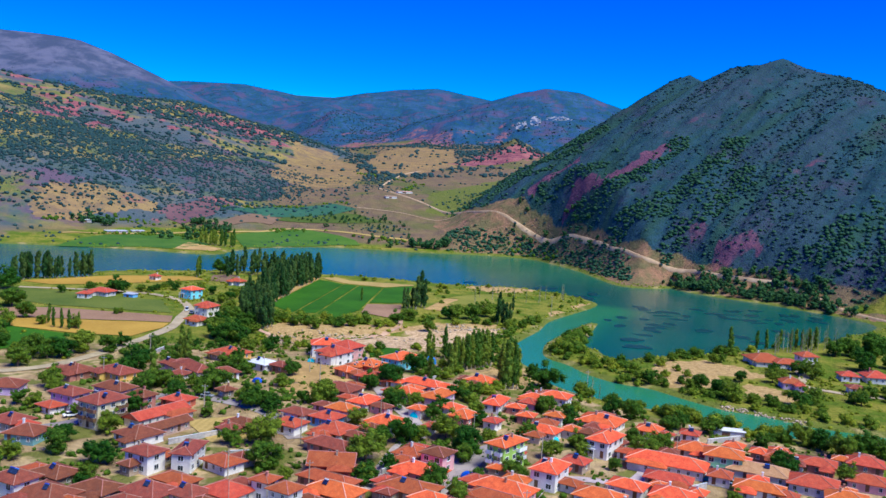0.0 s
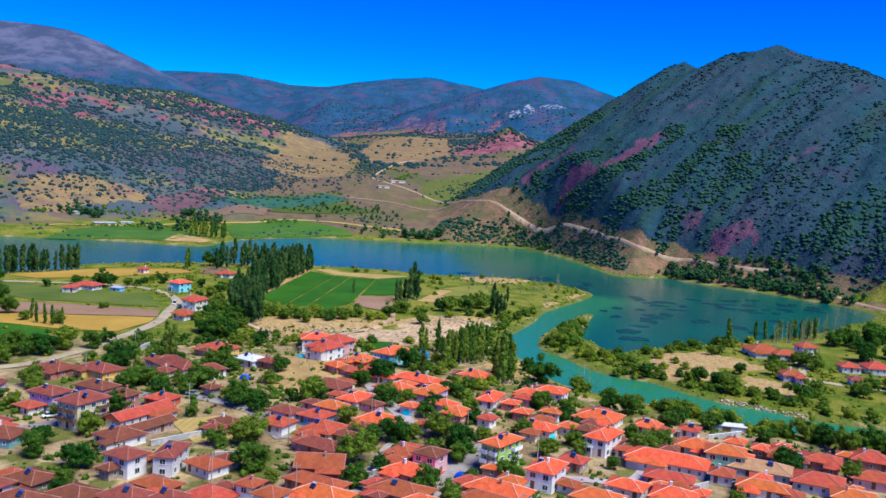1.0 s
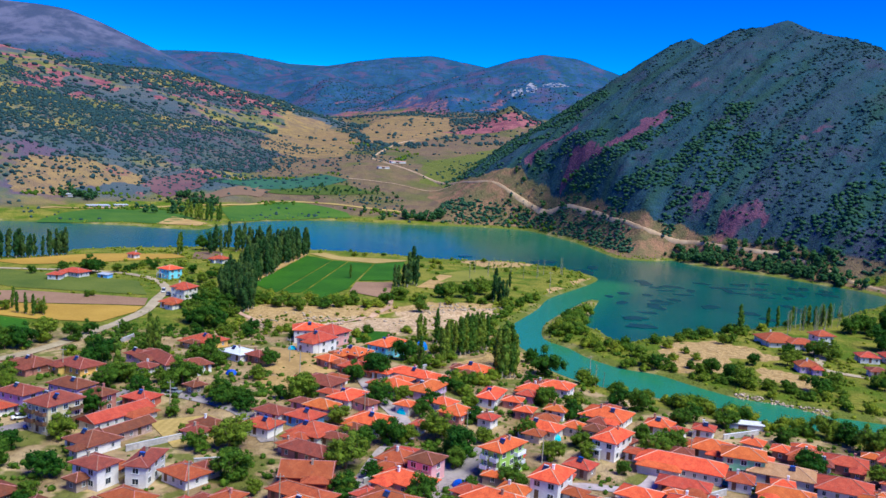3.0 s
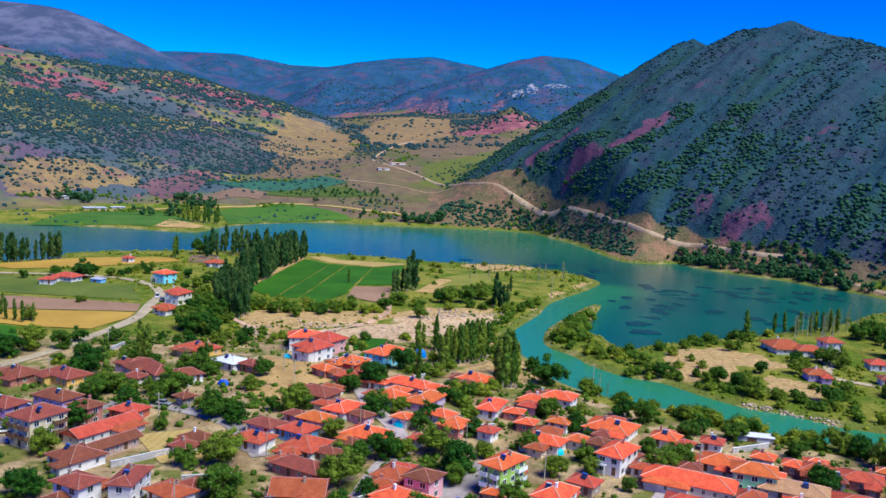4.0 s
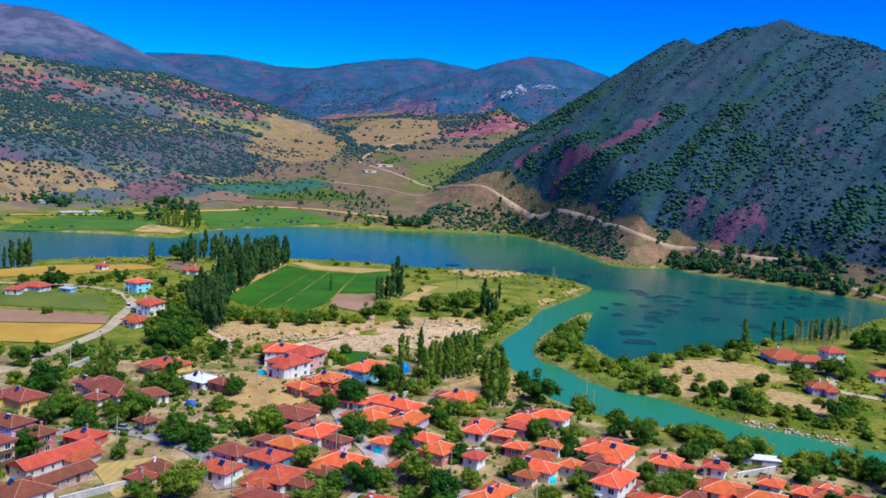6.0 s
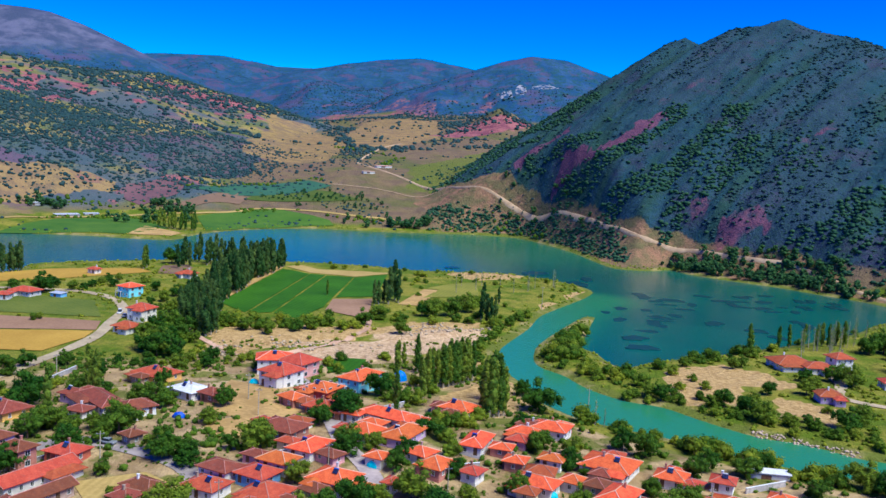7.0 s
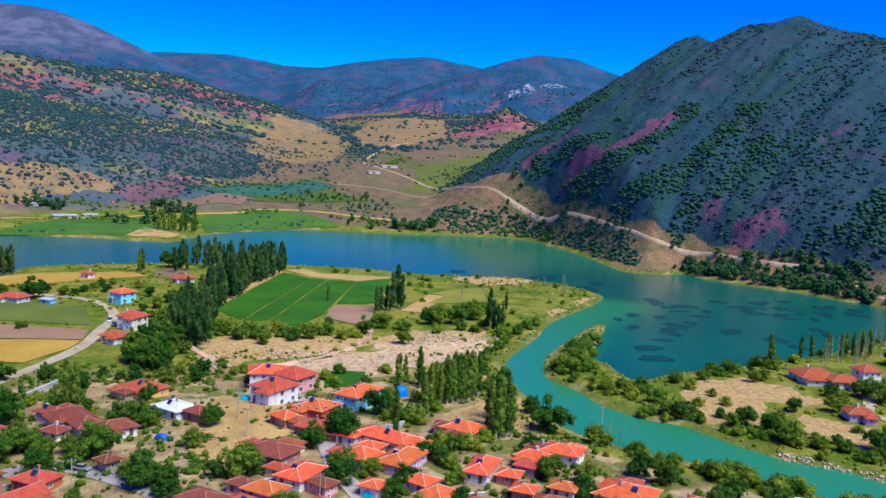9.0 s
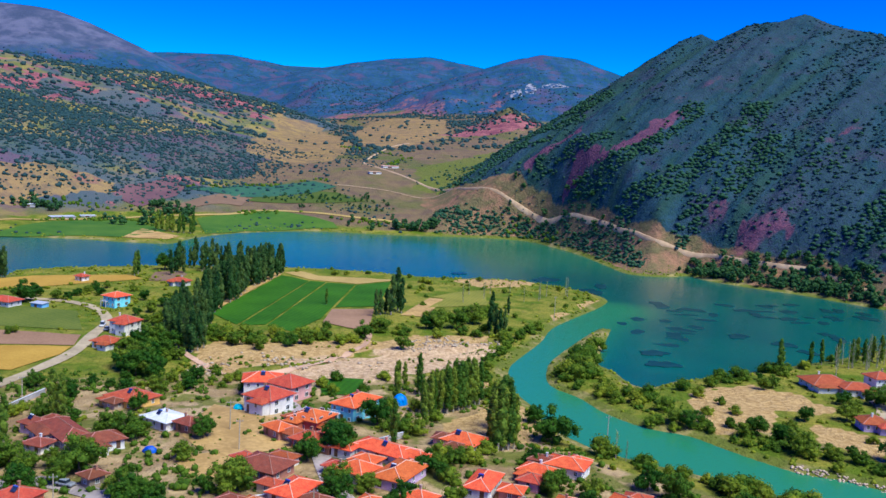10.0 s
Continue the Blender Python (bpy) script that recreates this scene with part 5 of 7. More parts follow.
def build_tree(kind, variant):
    """A tree of nominal height, standing at the origin."""
    r = random.Random(100 + variant * 7 + len(kind))
    top = root({"broadleaf": "tree", "poplar": "poplar", "shrub": "shrub", "bare_poplar": "bare_poplar"}[kind], 0, 0, 0)
    verts, faces = [], []
    bm = bmesh.new()
    if kind == "broadleaf":
        add_tube(bm, (0, 0, -0.4), (0.1, 0.05, 2.4), 0.28, 0.18, 8)
        for k in range(6):
            a = k * 1.05 + r.uniform(-0.3, 0.3)
            add_tube(bm, (0.08, 0.04, 1.9 + 0.1 * k), (math.cos(a) * 2.0, math.sin(a) * 2.0, 4.2 + r.uniform(0, 1.6)), 0.12, 0.04, 5)
        # boughs of uneven reach, each a crowd of leafy clumps
        lobes = [(0.0, 0.0, 4.6 + r.uniform(-0.3, 0.8), 2.3), (0.0, 0.0, 2.6, 2.2)]
        for k in range(r.choice((4, 5, 6))):
            a, o = k * 1.15 + r.uniform(-0.5, 0.5), r.uniform(1.2, 2.5)
            lobes.append((math.cos(a) * o, math.sin(a) * o, r.uniform(1.7, 4.8), r.uniform(1.3, 1.95)))
        for k in range(64):
            lx, ly, lz, lr = lobes[k % len(lobes)]
            n = Vector((r.gauss(0, 1), r.gauss(0, 1), r.gauss(0.25, 0.9))).normalized() * lr * r.uniform(0.6, 1.12)
            c = (lx + n.x, ly + n.y, lz + n.z * 0.9)
            s = r.uniform(0.6, 1.15)
            lumpy_ball(verts, faces, c, (s * 0.72, s * 0.72, s * 0.6), r, 1)
            leaf_cards(verts, faces, c, (s * 0.95, s * 0.95, s * 0.8), 44, 0.24, r)
        material, bark, word = M_LEAF, M_BARK, "crown"
    elif kind == "poplar":
        add_tube(bm, (0, 0, -0.4), (0, 0, 12.5), 0.26, 0.05, 8)
        for k in range(8):
            a, zz = k * 2.4, 2.0 + k
            add_tube(bm, (0, 0, zz), (math.cos(a) * 0.8, math.sin(a) * 0.8, zz + 1.8), 0.06, 0.02, 4)
        for k in range(30):
            f = (k + r.uniform(0, 1)) / 30
            zz = 1.6 + f * 12.2
            spread = 1.6 * math.sin(math.pi * min(1.0, 0.16 + f * 0.84)) ** 0.7
            a, o = r.uniform(0, 6.283), r.uniform(0.1, 0.62) * spread
            s = r.uniform(0.5, 0.76) * (0.5 + 0.6 * spread / 1.6)
            c = (math.cos(a) * o, math.sin(a) * o, zz)
            lumpy_ball(verts, faces, c, (s, s, s * 1.7), r, 1)
            leaf_cards(verts, faces, c, (s * 1.1, s * 1.1, s * 1.9), 34, 0.24, r)
        material, bark, word = M_POPLAR_DARK if variant < 2 else M_POPLAR, M_PALEBARK, "crown"
    elif kind == "bare_poplar":
        add_tube(bm, (0, 0, -0.4), (0.1, 0, 10.0), 0.16, 0.03, 6)
        for k in range(14):
            a, zz = k * 2.4, 2.0 + k * 0.52
            add_tube(bm, (0.01 * zz, 0, zz), (math.cos(a) * 0.7, math.sin(a) * 0.7, zz + 1.7), 0.04, 0.01, 4)
        for k in range(9):
            zz = 1.5 + k * 0.9
            c = (r.uniform(-0.5, 0.5), r.uniform(-0.5, 0.5), zz)
            leaf_cards(verts, faces, c, (0.5, 0.5, 0.8), 16, 0.18, r)
        material, bark, word = M_SHRUB, M_PALEBARK, "leaves"
    else:
        for k in range(4):
            a = k * 1.6
            add_tube(bm, (0, 0, -0.3), (math.cos(a) * 0.9, math.sin(a) * 0.9, 1.7), 0.07, 0.03, 5)
        for k in range(13):
            a, o = r.uniform(0, 6.283), r.uniform(0.0, 1.9)
            s = r.uniform(0.6, 1.05)
            c = (math.cos(a) * o, math.sin(a) * o, r.uniform(0.5, 2.4) * (1 - o * 0.2))
            lumpy_ball(verts, faces, c, (s * 0.82, s * 0.82, s * 0.66), r, 1)
            leaf_cards(verts, faces, c, (s, s, s * 0.85), 36, 0.2, r)
        material, bark, word = M_SHRUB, M_BARK, "crown"
    part("trunk", bm, bark, top)
    crown = new(word, mesh_from(word, verts, faces, material))
    crown.parent = top
    label, category, group = {
        "broadleaf": ("leafy dark green broadleaf tree among the houses", "tree", "broadleaf trees"),
        "poplar": ("slender dark green columnar poplar" if variant < 2 else "slender fresh green columnar poplar", "poplar", "poplars"),
        "shrub": ("low rounded olive-green waterside shrub", "shrub", "shrubs"),
        "bare_poplar": ("thin half-bare poplar with a pale trunk", "poplar", "half-bare poplars"),
    }[kind]
    return tagged(top, label, category, group)


NOMINAL = {"broadleaf": 7.8, "poplar": 14.2, "shrub": 3.0, "bare_poplar": 10.0}
VARIANTS = {"broadleaf": 6, "poplar": 4, "shrub": 4, "bare_poplar": 2}
GROWN = {}
tree_rng = random.Random(3)


def tree(kind, x, y, tall, pick=None):
    """One tree of that kind; the first of each variant is built, the rest are copies."""
    variant = tree_rng.choice(pick) if pick else tree_rng.choice((2, 3)) if kind == "poplar" else tree_rng.randrange(VARIANTS[kind])
    z, turn, s = height(x, y), tree_rng.uniform(0, 360), tall / NOMINAL[kind]
    if z < 0.35:
        return
    if (kind, variant) not in GROWN:
        GROWN[kind, variant] = build_tree(kind, variant)
        GROWN[kind, variant].matrix_world = pose(x, y, z, 0, 0, turn)
        return
    wide = s * tree_rng.uniform(0.9, 1.12) * (1.16 if pick == (0, 1) else 1.12 if kind == "poplar" else 1.0)
    copy_thing(GROWN[kind, variant], pose(x, y, z, tree_rng.uniform(-3, 3), tree_rng.uniform(-3, 3), turn) @ Matrix.Diagonal((wide, wide, s, 1)))


def grove(kind, outline, count, low, high, pick=None):
    """Trees strewn within an outline, clear of houses and water."""
    ring = np.array(outline, float)
    (x0, y0), (x1, y1) = ring.min(0), ring.max(0)
    done = tries = 0
    while done < count and tries < count * 40:
        tries += 1
        x, y = tree_rng.uniform(x0, x1), tree_rng.uniform(y0, y1)
        if not inside(np.array([x]), np.array([y]), ring)[0]:
            continue
        if any((x - hx) ** 2 + (y - hy) ** 2 < reach * reach for hx, hy, reach in HOUSES):
            continue
        tree(kind, x, y, tree_rng.uniform(low, high), pick)
        done += 1


tree("broadleaf", -123, 275, 10.8)
tree("broadleaf", -104.7, 298.3, 11.1)
tree("broadleaf", -92.5, 272.5, 8.9)
tree("broadleaf", -79.5, 265.1, 10.0)
tree("broadleaf", -70.6, 274.6, 9.7)
tree("broadleaf", -87.9, 253.8, 8.6)
tree("broadleaf", -88, 234, 6.0)
tree("broadleaf", -103, 247, 5.0)
tree("broadleaf", -95, 216, 5.8)
tree("broadleaf", -96, 225, 5.8)
tree("broadleaf", -81, 210, 7.6)
tree("broadleaf", -79, 197, 5.6)
tree("broadleaf", -103, 210, 6.0)
tree("broadleaf", -118, 253, 5.4)
tree("broadleaf", -55.5, 261.1, 5.7)
tree("broadleaf", -46, 232, 9.6)
tree("broadleaf", -42, 214, 8.9)
tree("broadleaf", -54, 231, 5.9)
tree("broadleaf", -48.9, 258.1, 5.6)
tree("broadleaf", -73.4, 299.6, 8.7)
tree("broadleaf", -50.2, 301.5, 6.6)
tree("broadleaf", -34.8, 269.6, 9.1)
tree("broadleaf", -40.6, 267.7, 5.1)
tree("broadleaf", -22.2, 289.9, 7.2)
tree("broadleaf", -15.5, 295.7, 9.5)
tree("broadleaf", -12.6, 267.7, 7.9)
tree("broadleaf", -22.7, 252.4, 6.6)
tree("broadleaf", -17, 225, 9.9)
tree("broadleaf", -14, 238, 7.5)
tree("broadleaf", -8, 242.9, 9.0)
tree("broadleaf", -3, 244.8, 5.9)
tree("broadleaf", 4, 247.5, 9.2)
tree("broadleaf", 10, 234, 10.4)
tree("broadleaf", 9, 229, 6.5)
tree("broadleaf", -16, 209, 6.6)
tree("broadleaf", 1, 207, 8.0)
tree("broadleaf", 22, 220, 6.3)
tree("broadleaf", 7, 199, 7.1)
tree("broadleaf", -7.7, 320, 8.9)
tree("broadleaf", 6.8, 286, 6.3)
tree("broadleaf", 13.8, 260.8, 5.6)
tree("broadleaf", 0, 260.8, 6.5)
tree("broadleaf", -5.8, 272.5, 5.6)
tree("broadleaf", 28, 253.8, 6.2)
tree("broadleaf", 33, 238, 6.8)
tree("broadleaf", 42, 249, 6.0)
tree("broadleaf", 43, 242, 5.2)
tree("broadleaf", 48, 339, 8.2)
tree("broadleaf", 41, 319.9, 10.9)
tree("broadleaf", 38, 338, 7.1)
tree("broadleaf", 35.3, 278.8, 6.8)
tree("broadleaf", 44.6, 279.3, 6.8)
tree("broadleaf", 65, 284, 8.1)
tree("broadleaf", 59.9, 288.7, 7.0)
tree("broadleaf", 74, 270, 7.2)
tree("broadleaf", 79, 276, 6.7)
tree("broadleaf", 60, 243, 8.0)
tree("broadleaf", 66, 250, 7.8)
tree("broadleaf", 60, 256, 6.2)
tree("broadleaf", 50, 231, 4.3)
tree("broadleaf", 88, 273, 7.0)
tree("broadleaf", 96, 281, 5.2)
tree("broadleaf", 100, 260, 6.3)
tree("broadleaf", 98, 238, 7.8)
tree("broadleaf", 116, 269, 8.4)
tree("broadleaf", 119, 263, 8.2)
tree("broadleaf", 122, 255, 10.2)
tree("broadleaf", 132, 263, 8.2)
tree("broadleaf", 113, 232, 6.6)
tree("broadleaf", 136, 259, 7.3)
tree("broadleaf", 84, 341, 6.8)
tree("broadleaf", 193, 390, 12.1)
tree("broadleaf", 216, 432, 14.6)
tree("broadleaf", 203, 428, 12.1)
tree("broadleaf", 195, 425, 10.8)
tree("broadleaf", -177, 470, 10.6)
tree("broadleaf", -192, 472, 6.7)
tree("broadleaf", -202, 460, 5.2)
tree("broadleaf", -160, 508, 5.0)
tree("broadleaf", -149, 580, 11.4)
tree("broadleaf", -149, 318, 9.9)
tree("broadleaf", -146, 300, 9.4)
tree("broadleaf", -138, 317, 9.9)
tree("broadleaf", -135, 328, 10.3)
tree("broadleaf", -127, 330, 8.4)
tree("broadleaf", -125, 341, 6.3)
tree("broadleaf", -184, 365, 8.7)
tree("broadleaf", -204, 411, 12.7)
tree("broadleaf", -233, 462, 13.1)
tree("broadleaf", -185, 386, 9.3)
tree("broadleaf", -157, 371, 6.3)
tree("broadleaf", -172, 373, 5.3)
tree("broadleaf", -89, 363, 10.3)
tree("broadleaf", -82, 362, 9.2)
tree("broadleaf", -86, 402, 9.7)
tree("broadleaf", -96, 402, 11.3)
tree("broadleaf", -100, 400, 8.5)
tree("broadleaf", -76, 344, 7.3)
tree("broadleaf", -69, 362, 6.2)
tree("broadleaf", -58, 407, 6.4)
tree("broadleaf", -69, 411, 6.4)
tree("broadleaf", -44, 420, 6.6)
tree("broadleaf", -76, 417, 5.9)
tree("broadleaf", -48, 415, 5.8)
tree("broadleaf", 8, 459, 9.7)
tree("broadleaf", 17, 462, 11.1)
tree("broadleaf", 25, 475, 10.0)
tree("broadleaf", 3, 459, 7.1)
tree("broadleaf", -22, 433, 8.0)
tree("broadleaf", -17, 446, 7.6)
tree("broadleaf", -5, 419, 6.5)
tree("broadleaf", -124, 255, 5.4)
tree("broadleaf", -67.9, 297.8, 7.6)
tree("broadleaf", -72.0, 299.8, 6.8)
tree("broadleaf", -65.9, 300.8, 5.7)
tree("broadleaf", -73.1, 278.0, 7.6)
tree("broadleaf", -73.3, 284.7, 6.1)
tree("broadleaf", -87.9, 278.3, 8.0)
tree("broadleaf", -82.9, 274.8, 6.1)
tree("broadleaf", -92.4, 280.7, 6.1)
tree("broadleaf", -58.7, 265.0, 6.1)
tree("broadleaf", -50.1, 262.0, 5.7)
tree("broadleaf", -54.1, 261.8, 6.5)
tree("broadleaf", -13.0, 326.8, 5.3)
tree("broadleaf", -11.2, 335.9, 4.6)
tree("broadleaf", -18.0, 308.5, 5.7)
tree("broadleaf", -14.6, 297.2, 6.8)
tree("broadleaf", -13.5, 272.8, 7.2)
tree("broadleaf", -21.8, 293.3, 5.7)
tree("broadleaf", -33.5, 269.7, 7.2)
tree("broadleaf", -51.3, 286.3, 5.3)
tree("broadleaf", 37.9, 282.7, 6.1)
tree("broadleaf", 33.0, 297.4, 5.3)
tree("broadleaf", 12.7, 291.8, 5.3)
tree("broadleaf", 10.5, 283.4, 4.6)
tree("broadleaf", 14.5, 272.4, 3.8)
tree("broadleaf", 43.3, 271.7, 6.5)
tree("broadleaf", 2.0, 268.3, 6.1)
tree("broadleaf", 103.1, 335.6, 7.5)
tree("broadleaf", 98.5, 333.9, 5.5)
tree("broadleaf", 109.9, 320.7, 9)
tree("broadleaf", 108.3, 330.3, 6.5)
tree("broadleaf", 113.4, 338.3, 5.5)
tree("broadleaf", 123.8, 352.0, 6)
tree("broadleaf", 117.8, 317.2, 5)
tree("broadleaf", 123.7, 315.6, 5.2)
tree("broadleaf", 97.1, 342.1, 3.8)
tree("broadleaf", 81.3, 344.7, 6)
tree("broadleaf", 138.2, 354.6, 6.5)
tree("broadleaf", 145.7, 364.9, 5.5)
tree("broadleaf", 134.7, 317.1, 8)
tree("broadleaf", 141.7, 322.9, 8)
tree("broadleaf", 156.1, 373.5, 8)
tree("broadleaf", 160.9, 367.6, 9)
tree("broadleaf", 160.0, 374.9, 7)
tree("broadleaf", 123.8, 387.5, 5.5)
tree("broadleaf", 128.2, 390.2, 5.5)
tree("broadleaf", 145.2, 373.0, 6)
tree("broadleaf", -183.8, 484.6, 7)
tree("broadleaf", -177.6, 482.9, 7.5)
tree("broadleaf", -166.9, 479.8, 5.5)
tree("broadleaf", -161.1, 478.9, 5)
tree("broadleaf", -161.9, 490.7, 4.5)
tree("broadleaf", -159.7, 499.2, 5)
tree("broadleaf", -152.3, 494.4, 5.5)
tree("broadleaf", -153.9, 409.7, 4)
tree("broadleaf", -152.5, 411.5, 3.5)
tree("broadleaf", -129.5, 488.4, 6)
tree("broadleaf", -117.1, 462.4, 6.5)
tree("broadleaf", -107.2, 438.8, 7)
tree("broadleaf", -121.0, 454.7, 4.5)
tree("broadleaf", -116.6, 477.5, 6)
tree("broadleaf", -113.5, 443.2, 4)
tree("broadleaf", -114.9, 485.4, 6)
tree("broadleaf", -97.4, 387.0, 7)
tree("broadleaf", -91.4, 384.7, 8)
tree("broadleaf", -87.5, 389.0, 7.5)
tree("broadleaf", -104.5, 395.6, 6.5)
tree("broadleaf", -101.2, 402.0, 7)
tree("broadleaf", -82.5, 386.1, 6)
tree("broadleaf", -189.5, 506.5, 3)
tree("broadleaf", -156.9, 514.3, 4)
tree("broadleaf", -142.3, 509.8, 4.5)
tree("poplar", -87.0, 402.0, 14, (0, 1))
tree("poplar", -83.5, 398.8, 15, (0, 1))
tree("poplar", -80.9, 397.3, 16, (0, 1))
tree("poplar", -79.5, 399.8, 15, (0, 1))
tree("poplar", -78.4, 404.3, 14, (0, 1))
tree("poplar", -87.5, 415.7, 15, (0, 1))
tree("poplar", -85.7, 421.5, 16, (0, 1))
tree("poplar", -97.4, 430.0, 15, (0, 1))
tree("poplar", -97.2, 441.7, 16, (0, 1))
tree("poplar", 30.2, 456.1, 12, (0, 1))
tree("poplar", 32.6, 451.8, 13.5, (0, 1))
tree("poplar", 34.4, 449.6, 12.5, (0, 1))
tree("poplar", 37.1, 458.6, 11, (0, 1))
tree("poplar", 33.3, 493.7, 12, (0, 1))
tree("poplar", 41.9, 501.2, 9, (0, 1))
tree("poplar", -20.4, 478.4, 13, (0, 1))
tree("poplar", -18.6, 483.6, 12, (0, 1))
tree("poplar", -16.6, 486.8, 12, (0, 1))
tree("poplar", -14.0, 484.9, 19, (0, 1))
tree("poplar", -11.3, 496.2, 21, (0, 1))
tree("poplar", -9.3, 490.2, 17, (0, 1))
tree("shrub", 2.4, 485.4, 3.5)
tree("shrub", 6.0, 480.3, 4.5)
tree("shrub", 9.2, 484.3, 4.5)
tree("shrub", 13.4, 485.3, 5)
tree("shrub", 17.5, 487.2, 5.5)
tree("shrub", 21.6, 485.1, 5.5)
tree("shrub", 25.8, 489.0, 5.5)
tree("shrub", 30.1, 492.8, 5)
tree("shrub", 35.2, 441.3, 5.5)
tree("shrub", 38.8, 440.0, 6)
tree("shrub", 43.3, 449.8, 5)
tree("shrub", 48.4, 463.6, 5)
tree("shrub", 53.3, 473.3, 4.5)
tree("shrub", 35.7, 431.0, 4)
tree("shrub", 24.4, 447.0, 4)
tree("shrub", -8.1, 446.4, 4)
tree("shrub", -5.5, 443.4, 4)
tree("shrub", -15.8, 451.1, 6)
tree("shrub", -19.3, 447.8, 5)
tree("shrub", -75.7, 418.7, 4)
tree("shrub", -70.2, 414.7, 4)
tree("shrub", -63.3, 414.1, 5)
tree("shrub", -59.3, 416.9, 4)
tree("shrub", -53.2, 421.1, 4.5)
tree("shrub", -48.4, 419.9, 5)
tree("shrub", -42.4, 418.7, 4)
tree("shrub", -40.9, 432.3, 4.5)
tree("shrub", -36.7, 427.7, 5)
tree("shrub", -30.2, 422.2, 5)
tree("shrub", -25.9, 425.7, 4.5)
tree("shrub", -81.5, 427.9, 5)
tree("shrub", -75.9, 429.2, 5)
tree("shrub", -68.5, 427.7, 5)
tree("shrub", -56.9, 428.8, 5)
tree("shrub", -45.5, 431.7, 5)
tree("shrub", 81, 356, 5.0)
tree("shrub", 78, 367, 6.0)
tree("shrub", 73, 362, 4.8)
tree("shrub", 102, 366, 3.2)
tree("shrub", 103, 356, 3.1)
tree("shrub", 97, 327, 2.9)
tree("shrub", 101, 315, 3.1)
tree("shrub", 112, 318, 3.1)
tree("shrub", 116, 311, 3.1)
tree("shrub", 128, 309, 3.3)
tree("shrub", 126, 294, 3.5)
tree("shrub", 136, 300, 3.5)
tree("shrub", 143, 298, 3.9)
tree("shrub", 150, 296, 3.9)
tree("shrub", 136, 333, 2.9)
tree("shrub", 97, 374, 4.1)
tree("shrub", 93, 381, 4.5)
tree("shrub", 105, 388, 4.2)
tree("shrub", 114, 395, 3.9)
tree("shrub", 121, 400, 3.9)
tree("shrub", 140, 410, 4.0)
tree("shrub", 153, 423, 4.1)
tree("shrub", 94, 354, 3.1)
tree("shrub", 48, 381, 6.0)
tree("shrub", 51, 379, 6.0)
tree("shrub", 55, 391, 6.8)
tree("shrub", 53, 374, 5.8)
tree("shrub", 58, 387, 6.6)
tree("shrub", 61, 403, 6.9)
tree("shrub", 63, 399, 6.3)
tree("shrub", 66, 417, 7.2)
tree("shrub", 71, 424, 6.1)
tree("shrub", 74, 441, 6.4)
tree("shrub", 79, 449, 5.4)
tree("shrub", 63, 423, 5.7)
tree("shrub", 83, 463, 4.3)
tree("shrub", 49, 368, 4.8)
tree("shrub", 64, 391, 4.7)
tree("shrub", 33, 421, 4.1)
tree("shrub", 28, 409, 3.6)
tree("shrub", 19, 451, 4.0)
tree("shrub", 8, 441, 3.9)
tree("shrub", -38, 434, 4.2)
tree("shrub", -48, 432, 3.7)
tree("shrub", -55, 430, 3.7)
tree("shrub", -62, 424, 3.7)
tree("shrub", -74, 423, 4.1)
tree("shrub", -78, 417, 3.6)
tree("poplar", 3, 358, 11.8)
tree("poplar", -1.9, 299.6, 13.7)
tree("poplar", -91.2, 308.9, 15.7)
tree("poplar", -89, 308, 13.9)
tree("poplar", -95.8, 291.3, 13.2)
tree("poplar", -171, 377, 9.3)
tree("poplar", -165, 369, 9.2)
tree("poplar", -161, 368, 9.1)
tree("poplar", -157, 366, 9.1)
tree("poplar", -154, 368, 8.1)
tree("poplar", 140, 414, 13.6)
tree("poplar", -157, 553, 13.7)
tree("poplar", -157, 559, 13.8)
tree("poplar", 157, 428, 10.6)
tree("poplar", 164, 433, 10.7)
tree("poplar", 171, 435, 10.7)
tree("poplar", 177, 435, 10.7)
tree("poplar", 181, 439, 10.8)
tree("poplar", 183, 437, 10.8)
tree("poplar", 189, 442, 10.9)
tree("poplar", 191, 439, 12.0)
tree("poplar", -46, 501, 8.2)
tree("poplar", 8.0, 338.4, 12)
tree("poplar", 9.9, 339.5, 13.5)
tree("poplar", 11.9, 340.5, 14.5)
tree("poplar", 13.7, 342.5, 14)
tree("poplar", 15.3, 344.5, 15.5)
tree("poplar", 17.0, 345.5, 15)
tree("poplar", 18.7, 347.5, 16)
tree("poplar", 20.4, 349.5, 15)
tree("poplar", 21.9, 351.5, 14)
tree("poplar", 8.5, 343.7, 13)
tree("poplar", 11.0, 346.7, 14)
tree("poplar", 14.3, 348.8, 15)
tree("poplar", 18.1, 352.8, 15)
tree("poplar", 22.5, 307.1, 14)
tree("poplar", 23.6, 305.9, 16)
tree("poplar", 24.7, 304.8, 17.5)
tree("poplar", 26.0, 305.7, 17)
tree("poplar", 27.5, 306.6, 16.5)
tree("poplar", 29.1, 308.5, 15)
tree("poplar", 23.9, 317.2, 16)
tree("poplar", 26.0, 317.0, 18)
tree("poplar", 28.6, 318.8, 17)
tree("poplar", 25.2, 327.3, 15)
tree("poplar", 28.0, 329.1, 16)
tree("poplar", 6.3, 335.3, 14.5)
tree("poplar", 5.0, 338.5, 11)
tree("poplar", -4.0, 349.7, 13.5)
tree("poplar", -1.8, 365.4, 9)
tree("shrub", -5.7, 339.4, 5)
tree("poplar", 5.4, 319.3, 12.5)
tree("shrub", 2.1, 341.6, 4)
tree("shrub", 8.2, 331.4, 4)
